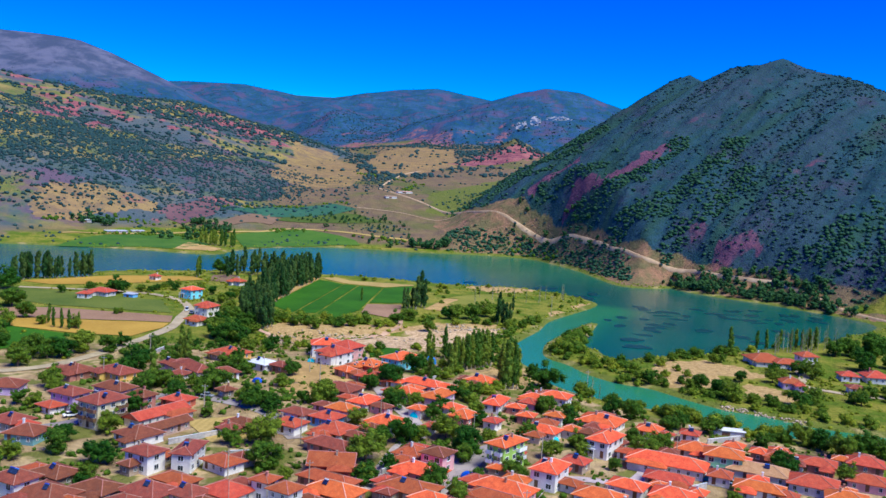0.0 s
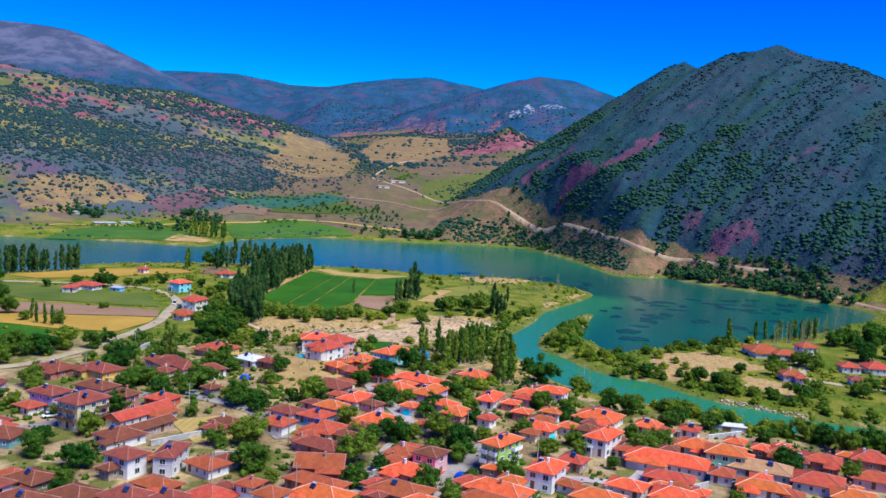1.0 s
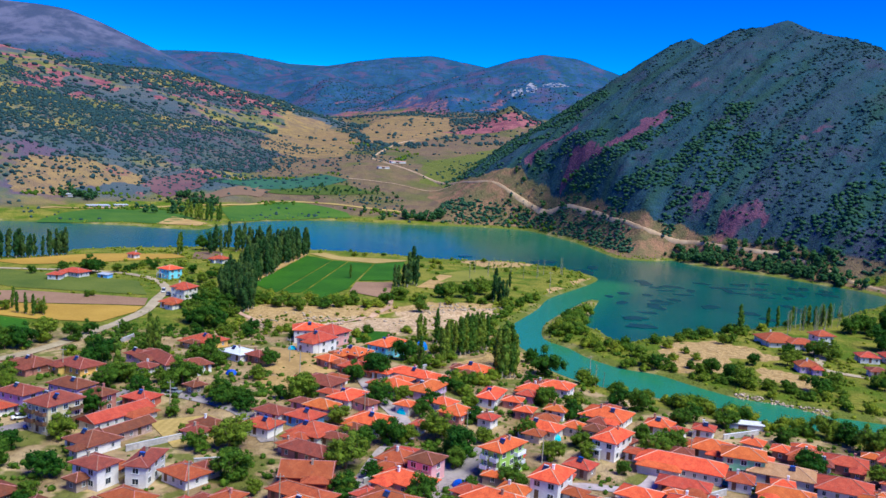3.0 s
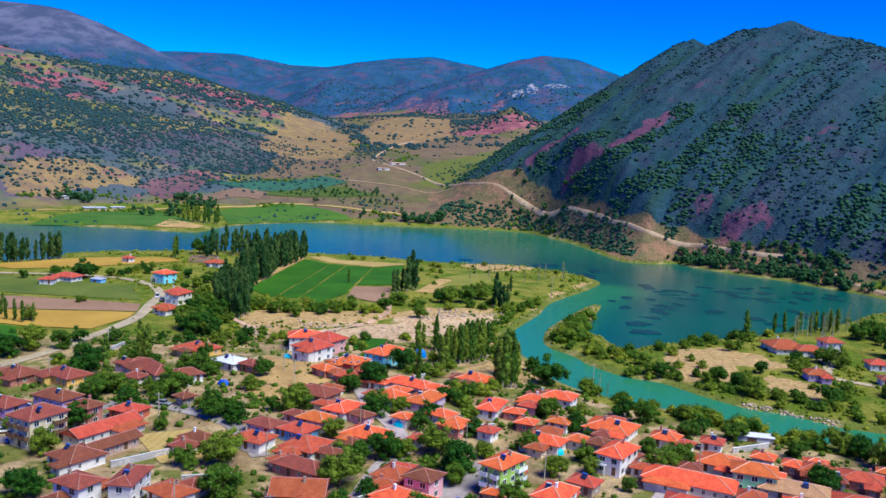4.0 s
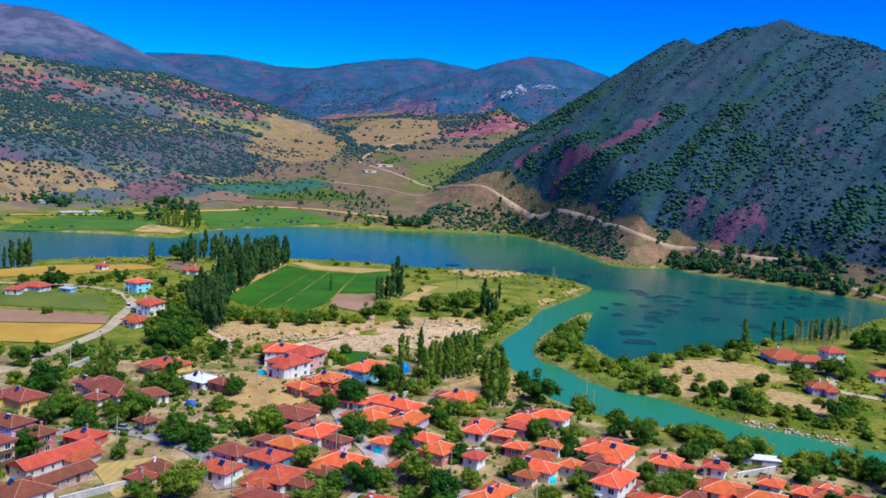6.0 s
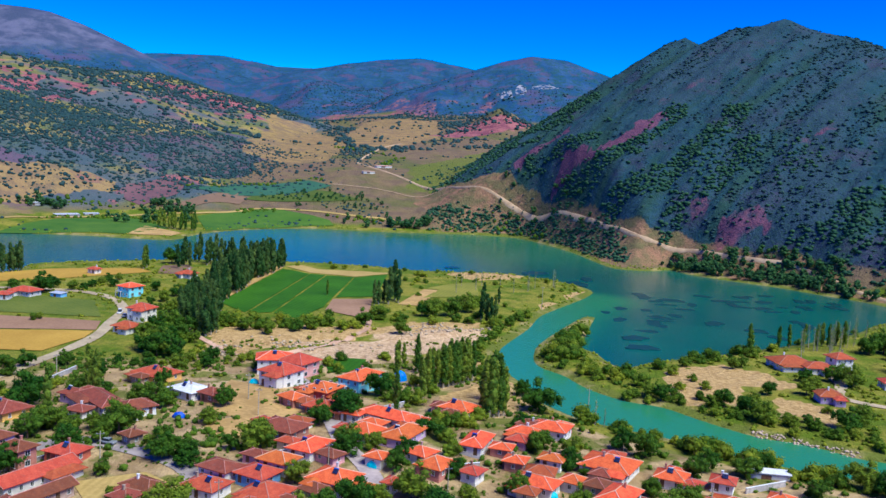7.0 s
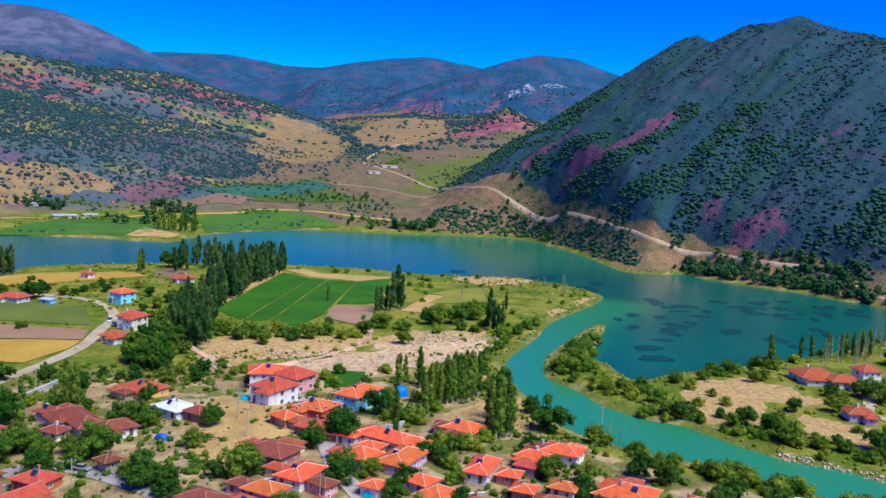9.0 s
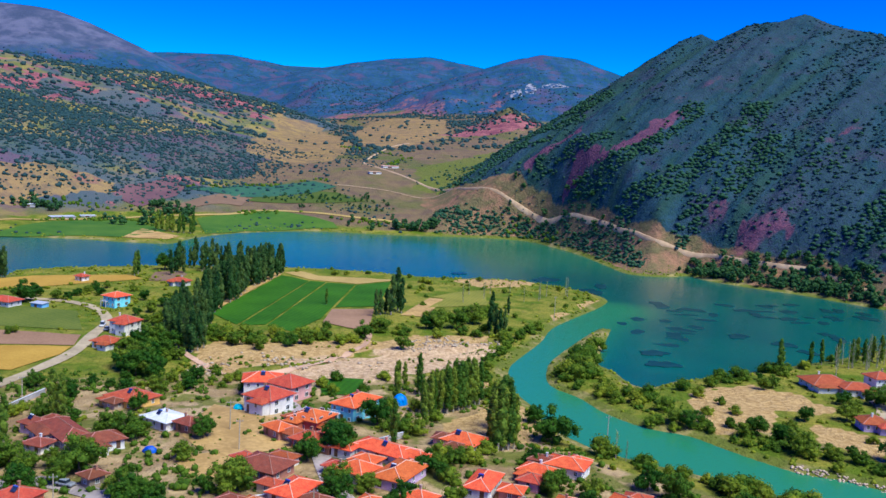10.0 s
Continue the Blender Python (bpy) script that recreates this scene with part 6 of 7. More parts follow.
tree("shrub", -4.3, 315.0, 4)
tree("shrub", -0.3, 316.1, 4)
tree("shrub", 3.8, 314.2, 4.5)
tree("shrub", 10.0, 296.2, 4.5)
tree("shrub", 14.7, 295.0, 4.5)
tree("shrub", 9.4, 289.8, 4)
tree("shrub", 12.4, 281.2, 4)
tree("shrub", 17.5, 294.9, 4.5)
tree("shrub", 12.3, 271.5, 3.5)
tree("shrub", 21.6, 302.1, 4)
tree("shrub", 5.1, 270.5, 3.5)
grove("poplar", [(-99, 462), (-91, 462), (-88, 530), (-82, 602), (-94, 606), (-106, 540)], 110, 12.5, 19, (0, 1))
grove("poplar", [(-96, 408), (-86, 408), (-86, 450), (-100, 458)], 26, 13, 18, (0, 1))
grove("poplar", [(-140, 560), (-112, 585), (-110, 608), (-146, 606)], 22, 12, 18, (0, 1))
grove("poplar", [(-246, 492), (-214, 522), (-212, 536), (-246, 512)], 34, 12, 17, (0, 1))
grove("poplar", [(-216, 762), (-186, 756), (-184, 766), (-216, 776)], 14, 12, 17)
grove("broadleaf", [(-102, 440), (-90, 395), (-82, 360), (-98, 366), (-100, 400)], 14, 5, 8)
grove("broadleaf", [(200, 420), (250, 470), (270, 440), (230, 380), (195, 390)], 24, 6, 10)
grove("shrub", [(64, 358), (75, 345), (92, 340), (84, 330), (66, 350)], 6, 2.2, 4)
grove("shrub", [(72, 348), (96, 326), (130, 304), (150, 300), (140, 318), (110, 335), (86, 350)], 22, 1.8, 3.6)
grove("shrub", [(34, 338), (52, 318), (80, 298), (110, 280), (140, 268), (140, 258), (100, 272), (60, 302), (36, 324.9)], 36, 2.5, 5.5)
grove("shrub", [(-60, 420), (-20, 446), (0, 452), (34, 452), (50, 470), (30, 480), (-30, 470), (-50, 430)], 6, 2.0, 4.5)
grove("shrub", [(0, 480), (60, 490), (80, 540), (90, 580), (50, 610), (0, 600), (-10, 560)], 26, 1.8, 3.8)
grove("shrub", [(-90, 350), (-60, 360), (-30, 372), (0, 380), (20, 395), (20, 380), (-20, 350), (-80, 334.9)], 20, 1.8, 3.6)
grove("shrub", [(-90, 600), (-20, 588), (0, 606), (-60, 622), (-90, 618)], 8, 1.6, 3.4)
grove("shrub", [(-104, 372), (-60, 352), (-20, 362), (14, 372), (24, 392), (-10, 378), (-50, 362), (-92, 392)], 22, 1.6, 4.2)
grove("broadleaf", [(-118, 345), (-98, 372), (-60, 358), (-64, 340), (-98, 325)], 12, 3.5, 6.5)
grove("shrub", [(-130, 330), (-95, 330), (-82.3, 300.2), (-119.9, 299.8)], 16, 2, 4)
grove("shrub", [(-210, 360), (-150, 340), (-140, 325), (-170, 310), (-215, 330)], 10, 2.5, 5.5)
grove("broadleaf", [(-215, 350), (-150, 330), (-140, 310), (-190, 290)], 14, 5, 8)
grove("broadleaf", [(-100, 170), (100, 170), (110, 235), (60, 262), (0, 289.9), (-58.4, 321.3), (-109.4, 278.5)], 24, 3.2, 5.5)
grove("broadleaf", [(-140, 190), (-45, 190), (-44.2, 255.3), (-74.2, 326.6), (-130, 310)], 12, 3.5, 6.0)
grove("shrub", [(0, 352), (26, 356), (32, 366), (30, 400), (0, 385)], 22, 2.0, 4.0)
grove("bare_poplar", [(150, 420), (205, 458), (212, 448), (160, 408)], 22, 9, 13)
grove("bare_poplar", [(50, 321), (60, 311), (64, 306), (52, 314)], 4, 5, 8)
grove("bare_poplar", [(20, 520), (80, 540), (84, 570), (20, 560)], 12, 8, 11)
grove("shrub", [(82, 388), (96, 400), (134, 422), (184, 455), (220, 484), (214, 470), (180, 444), (130, 408), (96, 388)], 20, 2.2, 4.6)
grove("broadleaf", [(110, 402), (150, 424), (150, 412), (112, 392)], 4, 3, 4.5)
grove("broadleaf", [(112, 352), (100, 340), (120, 318), (150, 306), (170, 312), (140, 322), (120, 340)], 3, 3, 4.5)
grove("broadleaf", [(-200, 400), (-210, 345), (-165, 315), (-150, 330), (-175, 352)], 12, 5, 9)
grove("shrub", [(52, 372), (50, 398), (58, 420), (72, 440), (74, 415), (66, 392), (74, 366), (66, 358)], 22, 2.5, 5.0)
grove("broadleaf", [(150, 318), (178, 318), (190, 345), (165, 340)], 12, 4, 7)


# ---- scrub, stones and weed that nobody could count ----
def lump_shape(r, detail, flat):
    v, f = [], []
    lumpy_ball(v, f, (0, 0, 0.35), (1, 1, flat), r, detail)
    return v, f


def bush_shape(r, detail, flat):
    """A ragged bush one unit wide: two or three clumps under loose leaves."""
    v, f = [], []
    for k in range(3):
        a, o = r.uniform(0, 6.283), r.uniform(0.1, 0.55)
        s = r.uniform(0.35, 0.6)
        c = (math.cos(a) * o, math.sin(a) * o, r.uniform(0.2, 0.55))
        lumpy_ball(v, f, c, (s, s, s * flat), r, 1)
        quads = []
        leaf_cards(v, quads, c, (s * 1.1, s * 1.1, s * flat * 1.1), 12, 0.17, r)
        f.extend(t for q in quads for t in ((q[0], q[1], q[2]), (q[0], q[2], q[3])))
    return v, f


def far_tree_shape(r, detail, flat):
    """A small tree one unit tall: a trunk, uneven leafy clumps and loose leaves."""
    v, f = [], []
    lumpy_ball(v, f, (0, 0, 0.15), (0.03, 0.03, 0.25), r, 1)
    for _ in range(11):
        a, o = r.uniform(0, 6.283), r.uniform(0.05, 0.36)
        s = r.uniform(0.10, 0.21)
        c = (math.cos(a) * o, math.sin(a) * o, r.uniform(0.3, 0.85) - 0.35 * o)
        lumpy_ball(v, f, c, (s, s, s * 0.85), r, 1)
        quads = []
        leaf_cards(v, quads, c, (s * 1.1, s * 1.1, s), 14, 0.055, r)
        f.extend(t for q in quads for t in ((q[0], q[1], q[2]), (q[0], q[2], q[3])))
    return v, f


def strewn(name, spots, sizes, material, label, category, detail=1, flat=0.75, seed=5, shape=lump_shape):
    """Many small lumpy bodies on the ground as one mesh."""
    r = random.Random(seed)
    shapes = []
    for _ in range(8):
        v, f = shape(r, detail, flat)
        shapes.append((np.array(v), np.array(f)))
    which = np.array([r.randrange(8) for _ in spots])
    turn = np.array([r.uniform(0, 6.283) for _ in spots])
    z = land(spots[:, 0], spots[:, 1])[0]
    vs, fs, start = [], [], 0
    for k, (v, f) in enumerate(shapes):
        pick = np.nonzero(which == k)[0]
        if not len(pick):
            continue
        c, s, size = np.cos(turn[pick])[:, None], np.sin(turn[pick])[:, None], sizes[pick][:, None]
        x = spots[pick, 0][:, None] + size * (v[None, :, 0] * c - v[None, :, 1] * s)
        y = spots[pick, 1][:, None] + size * (v[None, :, 0] * s + v[None, :, 1] * c)
        zz = z[pick][:, None] + size * v[None, :, 2]
        vs.append(np.stack([x, y, zz], 2).reshape(-1, 3))
        fs.append((f[None] + (start + np.arange(len(pick)) * len(v))[:, None, None]).reshape(-1, 3))
        start += len(pick) * len(v)
    me = bpy.data.meshes.new(name)
    me.from_pydata(np.concatenate(vs), [], np.concatenate(fs))
    me.shade_smooth()
    me.materials.append(material)
    return tagged(new(name, me), label, category, kind="stuff")


def scatter(x0, x1, y0, y1, count, keep, seed):
    g = np.random.default_rng(seed)
    x, y = g.uniform(x0, x1, count), g.uniform(y0, y1, count)
    ok = g.uniform(0, 1, count) < keep(x, y)
    return np.stack([x[ok], y[ok]], 1)


FAR_WOODS = [([(-36, 858), (12, 868), (12, 876), (-36, 866)], 12, 8.0, 12.0),
         ([(-290, 800), (-250, 860), (-190, 800), (-235, 775)], 12, 6.0, 10.0),
         ([(-350, 800), (-338, 826), (-316, 832), (-309, 816), (-326, 802)], 20, 5.0, 8.0),
         ([(-274, 858), (-240, 872), (-208, 870), (-209, 842), (-242, 836)], 30, 5.0, 9.5),
         ([(-100, 860), (-60, 850), (20, 880), (10, 895), (-90, 880)], 14, 4.0, 8.0),
         ([(-181, 932), (-140, 996), (-102, 990), (-68, 953), (-108, 940)], 46, 2.0, 4.6),
         ([(-130, 905), (-60, 905), (-30, 925), (-70, 985), (-130, 960)], 44, 2.2, 5.0),
         ([(60, 870), (100, 850), (140, 740), (150, 750), (120, 850), (70, 905)], 22, 4.0, 8.0),
         ([(183, 695), (199, 670), (226, 638), (250, 618), (268, 600), (274, 614), (252, 640), (220, 664), (196, 690)], 70, 4.0, 7.5),
         ([(172, 688), (204, 652), (232, 628), (253, 597), (268, 578), (276, 584), (258, 612), (238, 640), (208, 664), (178, 696)], 110, 3.5, 7.5),
         ([(176, 690), (205, 664), (240, 622), (266, 590), (282, 570), (290, 582), (252, 640), (212, 680), (184, 698)], 46, 4.5, 8.5)]
wood_rng = np.random.default_rng(15)
spots, tall = [], []
for outline, count, low, high in FAR_WOODS:
    ring = np.array(outline, float)
    p = wood_rng.uniform(ring.min(0), ring.max(0), (count * 12, 2))
    p = p[inside(p[:, 0], p[:, 1], ring) & (from_shore(p[:, 0], p[:, 1]) > 2)][:count]
    spots.append(p)
    tall.append(wood_rng.uniform(low, high, len(p)))
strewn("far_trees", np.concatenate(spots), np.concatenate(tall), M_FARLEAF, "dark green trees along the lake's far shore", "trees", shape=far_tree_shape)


def on_east(x, y):
    z, k = land(x, y)
    return np.maximum(k["rock"], 0.5 * smooth(z, 6, 20)) * (1 - 0.85 * red_soil(x, y)) * np.clip(0.22 + 2.2 * downhill(x, y, 28, 0.14, 51), 0.05, 1) * smooth(from_shore(x, y), 4, 12)


def on_west(x, y):
    z, k = land(x, y)
    band = np.clip(0.5 + 1.7 * fractal(0.8 * x + 0.6 * y, 2.2 * (0.6 * x - 0.8 * y), 260, 3, 53), 0.05, 1)
    open_field = np.maximum(inside_warped(x, y, [(-155, 1609), (-179, 2245), (4, 2324), (10, 1635), (-61, 1353), (-117, 1404)], 14),
                            inside_warped(x, y, [(-252, 1222), (-321, 1791), (-243, 1797), (-157, 1534), (-121, 1363), (-136, 1212), (-179, 1152), (-222, 1187)], 16))
    plain = inside_warped(x, y, [(-115, 1040), (-73, 1279), (30, 1420), (110, 1440), (60, 980), (-40, 960)], 10)
    band = np.maximum(band, 0.6 * inside_warped(x, y, SHADED_SLOPE, 18) * np.clip(0.6 + 1.4 * fractal(x, y, 60, 3, 95), 0.15, 1))
    return k["dry"] * (1 - k["rock"]) * (1 - 0.85 * k["far"]) * smooth(z, 14, 34) * band * smooth(from_shore(x, y), 20, 50) * (1 - 0.65 * inside_warped(x, y, [(-480, 740), (-450, 930), (-330, 950), (-262, 880), (-290, 770)], 20)) * (1 - 0.93 * open_field) * (1 - 0.97 * plain)


def on_far(x, y):
    z, k = land(x, y)
    return k["far"] * (1 - 0.9 * k["nw"]) * np.clip(0.45 + 1.6 * fractal(x, y, 320, 3, 57), 0.03, 1) * (1 - 0.85 * smooth(z, 240, 330))


def on_plain(x, y):
    return np.clip(0.02 + 1.2 * fractal(x, y, 70, 3, 59), 0.0, 1) * smooth(from_shore(x, y), 3, 12)


size_rng = np.random.default_rng(11)
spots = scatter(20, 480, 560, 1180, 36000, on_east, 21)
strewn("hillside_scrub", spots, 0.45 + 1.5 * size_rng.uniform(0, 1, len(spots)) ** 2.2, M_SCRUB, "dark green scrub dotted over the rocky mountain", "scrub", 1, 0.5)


def on_toe(x, y):
    z, k = land(x, y)
    return smooth(z, 1.2, 3.5) * np.maximum(1 - smooth(z, 60, 120), green_bands(x, y)) * (1 - 0.9 * red_soil(x, y)) * np.maximum(np.clip(0.3 + 2.0 * downhill(x, y, 30, 0.2, 55), 0.03, 1) * smooth(east_side(x, y), 12, 30) * (1 - k["skirt"]), np.maximum(np.maximum(below_road(x, y), under_road(x, y)), green_bands(x, y)))


def green_bands(x, y):
    """Bands of thicker growth that climb the mountain's flank."""
    keep = np.zeros(np.shape(x))
    for line, wide in (([(120, 831), (144, 808), (176, 804), (215, 828)], 13), ([(94, 886), (122, 865), (150, 848)], 7), ([(71, 952), (103, 938), (134, 923)], 9),
                       ([(148, 763), (175, 746), (214, 765), (253, 793)], 15), ([(182, 712), (217, 720), (255, 751)], 10), ([(252, 645), (275, 639), (300, 655)], 8), ([(20, 876), (63, 872), (103, 846)], 7), ([(56, 1135), (84, 1072), (110, 1012), (140, 990)], 26), ([(84, 985), (120, 960), (160, 955)], 13)):
        d = off_line(x, y, np.array(line, float))[0] + 7 * fractal(x, y, 16, 3, 87)
        keep = np.maximum(keep, 1 - smooth(d, wide * 0.5, wide))
    return keep


def under_road(x, y):
    """Thick growth between the mountain road and the water."""
    return 0.95 * inside_warped(x, y, [(-10, 864), (30, 862), (70, 862), (98, 828), (116, 790), (128, 740), (134, 706), (142, 712), (134, 748), (124, 784), (104, 828), (84, 860), (40, 874)], 4)


def below_road(x, y):
    d = off_line(x, y, np.array([(140, 700), (138, 740), (124, 780), (104, 826), (84, 858), (40, 875), (0, 900)], float))[0]
    return 1 - smooth(d, 6, 16)


def east_side(x, y):
    return crest(x, y, EAST_CREST, 0.74, 0.0, 0.35, 0.0009)[0]


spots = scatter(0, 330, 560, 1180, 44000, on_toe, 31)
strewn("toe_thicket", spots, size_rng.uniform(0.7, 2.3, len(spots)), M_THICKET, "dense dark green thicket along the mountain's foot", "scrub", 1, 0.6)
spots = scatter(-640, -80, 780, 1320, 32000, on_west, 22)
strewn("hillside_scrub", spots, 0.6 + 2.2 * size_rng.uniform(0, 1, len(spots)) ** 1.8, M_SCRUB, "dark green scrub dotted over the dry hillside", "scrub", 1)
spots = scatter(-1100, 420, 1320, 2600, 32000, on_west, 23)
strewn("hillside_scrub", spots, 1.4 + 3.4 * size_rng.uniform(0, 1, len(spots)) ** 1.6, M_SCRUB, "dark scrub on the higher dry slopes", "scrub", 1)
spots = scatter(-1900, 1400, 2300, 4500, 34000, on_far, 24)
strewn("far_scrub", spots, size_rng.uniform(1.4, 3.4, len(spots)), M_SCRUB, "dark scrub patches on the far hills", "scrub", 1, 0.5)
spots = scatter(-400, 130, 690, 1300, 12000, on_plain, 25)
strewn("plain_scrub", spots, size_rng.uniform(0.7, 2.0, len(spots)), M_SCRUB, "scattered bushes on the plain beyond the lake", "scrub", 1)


def by_hedges(x, y):
    keep = np.zeros(np.shape(x))
    for line in ([(-330, 740), (-290, 796), (-253, 830), (-183, 860), (-158, 892), (-113, 893), (-68, 880), (-20, 872)], [(-240, 925), (-200, 990), (-130, 1048), (-100, 1020)], [(-215, 760), (-232, 790), (-258, 838)],
                 [(-360, 790), (-300, 850), (-250, 868)], [(20, 868), (60, 872), (92, 850), (112, 800), (126, 750)], [(-62, 1150), (-40, 1250), (-100, 1320), (-160, 1420)]):
        keep = np.maximum(keep, 1 - smooth(off_line(x, y, np.array(line, float))[0], 2, 9))
    return keep * np.clip(0.4 + 1.6 * fractal(x, y, 26, 2, 77), 0.02, 1) * smooth(from_shore(x, y), 2, 6)


spots = scatter(-380, 140, 720, 1430, 26000, by_hedges, 32)
strewn("field_hedge", spots, size_rng.uniform(0.7, 2.4, len(spots)), M_SHRUB, "green hedgerows along tracks and field edges", "hedge", 1, 0.95)


def on_bank(x, y):
    d = from_shore(x, y)
    return smooth(d, 0.5, 2.5) * (1 - smooth(d, 6, 16)) * (0.4 + 0.6 * (fractal(x, y, 30, 2, 61) > -0.1))


spots = scatter(-300, 300, 240, 900, 26000, on_bank, 26)
strewn("bank_sedge", spots, size_rng.uniform(0.25, 0.9, len(spots)), M_SHRUB, "sedge and low weeds along the water's edge", "sedge", 1, 0.8)


def off_plots(x, y):
    bare = np.zeros(np.shape(x))
    for outline in ([(9, 311), (9, 337), (24, 347), (27, 331), (22, 312)], [(26, 381), (32, 362), (38, 349), (45, 339), (41, 335), (33, 347), (26.5, 361), (21, 379)], [(-30, 364.4), (-25.3, 374), (-15, 374), (-14, 357.5), (-24.6, 352)],
                    [(-36, 318), (-28, 312.5), (-20, 301), (-14, 288), (-12, 277), (-20, 277), (-22, 287), (-26, 297), (-32, 306), (-36, 312)], [(93.7, 375.7), (103.7, 387.8), (124.2, 395), (137.6, 382), (142, 365.5), (129.4, 356.4), (119.3, 360.5), (107.4, 335.2), (92.2, 334.8), (87, 345.3)], [(125.3, 352.5), (134.9, 344.9), (145.4, 339.7), (131.7, 317.4), (125.7, 323.9), (117.5, 329.9)], [(-9.8, 482), (3, 537.2), (17.1, 559.4), (34.8, 572.9), (32.8, 519.1), (2.5, 481.3)],
                    [(-240, 470), (-221, 468), (-147, 456), (-131, 422), (-192, 422), (-225, 436)], [(-225, 400), (-185, 416), (-128, 414), (-124, 398), (-160, 392), (-205, 384)],
                    [(-205, 382), (-160, 390), (-124, 396), (-123, 384), (-129, 362), (-152, 360), (-180, 366)], [(-240, 492), (-205, 538), (-160, 556), (-150, 545), (-195, 500), (-220, 486)]):
        bare = np.maximum(bare, inside(x, y, np.array(outline, float)))
    return bare


def on_meadow(x, y):
    d = from_shore(x, y)
    return smooth(d, 5, 12) * np.clip(0.15 + 1.1 * fractal(x, y, 45, 3, 63), 0.02, 1) * np.where(off_line(x, y, np.array([(-90, 430), (-40, 590)], float))[0] < 45, 0.0, 1.0) * (1 - off_plots(x, y))


spots = scatter(-250, 200, 300, 620, 16000, on_meadow, 27)
strewn("meadow_weeds", spots, 0.3 + 1.4 * size_rng.uniform(0, 1, len(spots)) ** 2.5, M_SHRUB, "weeds and low bushes over the rough meadow", "weeds", 1, 0.8, shape=bush_shape)


def in_yards(x, y):
    keep = smooth(from_shore(x, y), 5, 10) * np.clip(0.25 + 1.2 * fractal(x, y, 22, 2, 67), 0.03, 1) * (1 - off_plots(x, y))
    for hx, hy, reach in HOUSES:
        keep = keep * ((x - hx) ** 2 + (y - hy) ** 2 > (reach * 0.9) ** 2)
    return keep


spots = scatter(-130, 130, 165, 365, 13000, in_yards, 30)
strewn("garden_bushes", spots, 0.4 + 1.3 * size_rng.uniform(0, 1, len(spots)) ** 2, M_LEAF, "garden bushes and weeds between the houses", "bushes", 1, 0.9, shape=bush_shape)


def in_wash(x, y):
    d = off_line(x, y, np.array([(-66, 376), (-30, 398), (0, 425), (28, 432)], float))[0]
    return (1 - smooth(d, 8, 22)) * (fractal(x, y, 14, 3, 65) > 0.0)


spots = scatter(-75, 35, 362, 446, 2000, in_wash, 28)
strewn("wash_stones", spots, size_rng.uniform(0.15, 0.85, len(spots)), M_STONE, "pale boulders strewn over the dry wash", "stones", 1, 0.6)


def wash_weeds(x, y):
    d = off_line(x, y, np.array([(-66, 376), (-30, 398), (0, 418), (28, 428)], float))[0]
    return (1 - smooth(d, 12, 24)) * smooth(fractal(x, y, 11, 3, 97), 0.12, 0.3)


spots = scatter(-80, 40, 360, 450, 1500, wash_weeds, 33)
strewn("wash_weeds", spots, 0.35 + 1.0 * size_rng.uniform(0, 1, len(spots)) ** 2, M_SHRUB, "green weeds in patches over the dry wash", "weeds", 1, 0.8, shape=bush_shape)


def by_river(x, y):
    d = off_line(x, y, np.array([(106, 312), (116, 306.5), (128, 298)], float))[0]
    return 1 - smooth(d, 0.8, 2.6)


spots = scatter(100, 135, 290, 320, 1400, by_river, 29)
strewn("bank_stones", spots, size_rng.uniform(0.2, 0.55, len(spots)), M_STONE, "white rocks tipped along the river bank", "stones", 1, 0.7)

# dark weed beds just under the pond's surface
M_WEED = mottled("water_weed", (0.006, 0.042, 0.050), (0.013, 0.066, 0.068), 0.1, 0.3, each=0)


BEDS = []


def weed_bed(x, y, long, wide, turn, seed):
    r = random.Random(seed)
    bm = bmesh.new()
    ring = [bm.verts.new((math.cos(a) * long * k, math.sin(a) * wide * k, 0)) for a, k in ((i * 0.2244, 1 + 0.2 * math.sin(2 * i * 0.2244 + seed) + 0.16 * math.sin(5 * i * 0.2244 + 2 * seed) + r.uniform(-0.12, 0.12)) for i in range(28))]
    bm.faces.new(ring)
    low = bmesh.ops.extrude_face_region(bm, geom=bm.faces[:])["geom"]
    bmesh.ops.translate(bm, verts=[v for v in low if isinstance(v, bmesh.types.BMVert)], vec=(0, 0, -0.3))
    bmesh.ops.recalc_face_normals(bm, faces=bm.faces[:])
    me = bpy.data.meshes.new("weed_bed")
    bm.to_mesh(me)
    bm.free()
    me.materials.append(M_WEED)
    ob = new("weed_bed", me)
    ob.matrix_world = pose(x, y, 0.03 + 0.005 * len(BEDS), 0, 0, turn)
    BEDS.append(ob)
    tagged(ob, "dark bed of water weed at the pond's surface", "water weed", "weed beds")


weed_rng = random.Random(9)
for cx, cy, spread, count in ((112, 480, 20, 12), (140, 540, 16, 10), (185, 548, 26, 11), (180, 480, 22, 7), (225, 560, 20, 10), (95, 440, 8, 3)):
    for k in range(count):
        wx0, wy0 = cx + weed_rng.gauss(0, spread * 0.6), cy + weed_rng.gauss(0, spread)
        if float(from_shore(np.array([wx0]), np.array([wy0]))[0]) < -9:
            weed_bed(wx0, wy0, weed_rng.uniform(2.5, 6.0), weed_rng.uniform(2.0, 6.0), weed_rng.uniform(-12, 12), k)
for wx0, wy0, long, wide in ((75.2, 629.8, 9, 8), (82.7, 591.3, 7, 7), (98.0, 593.7, 6, 9), (106.9, 614.7, 4, 8), (20.1, 637.0, 4, 5), (85.0, 571.5, 5, 5)):
    weed_bed(wx0, wy0, long, wide, 0, int(wx0))


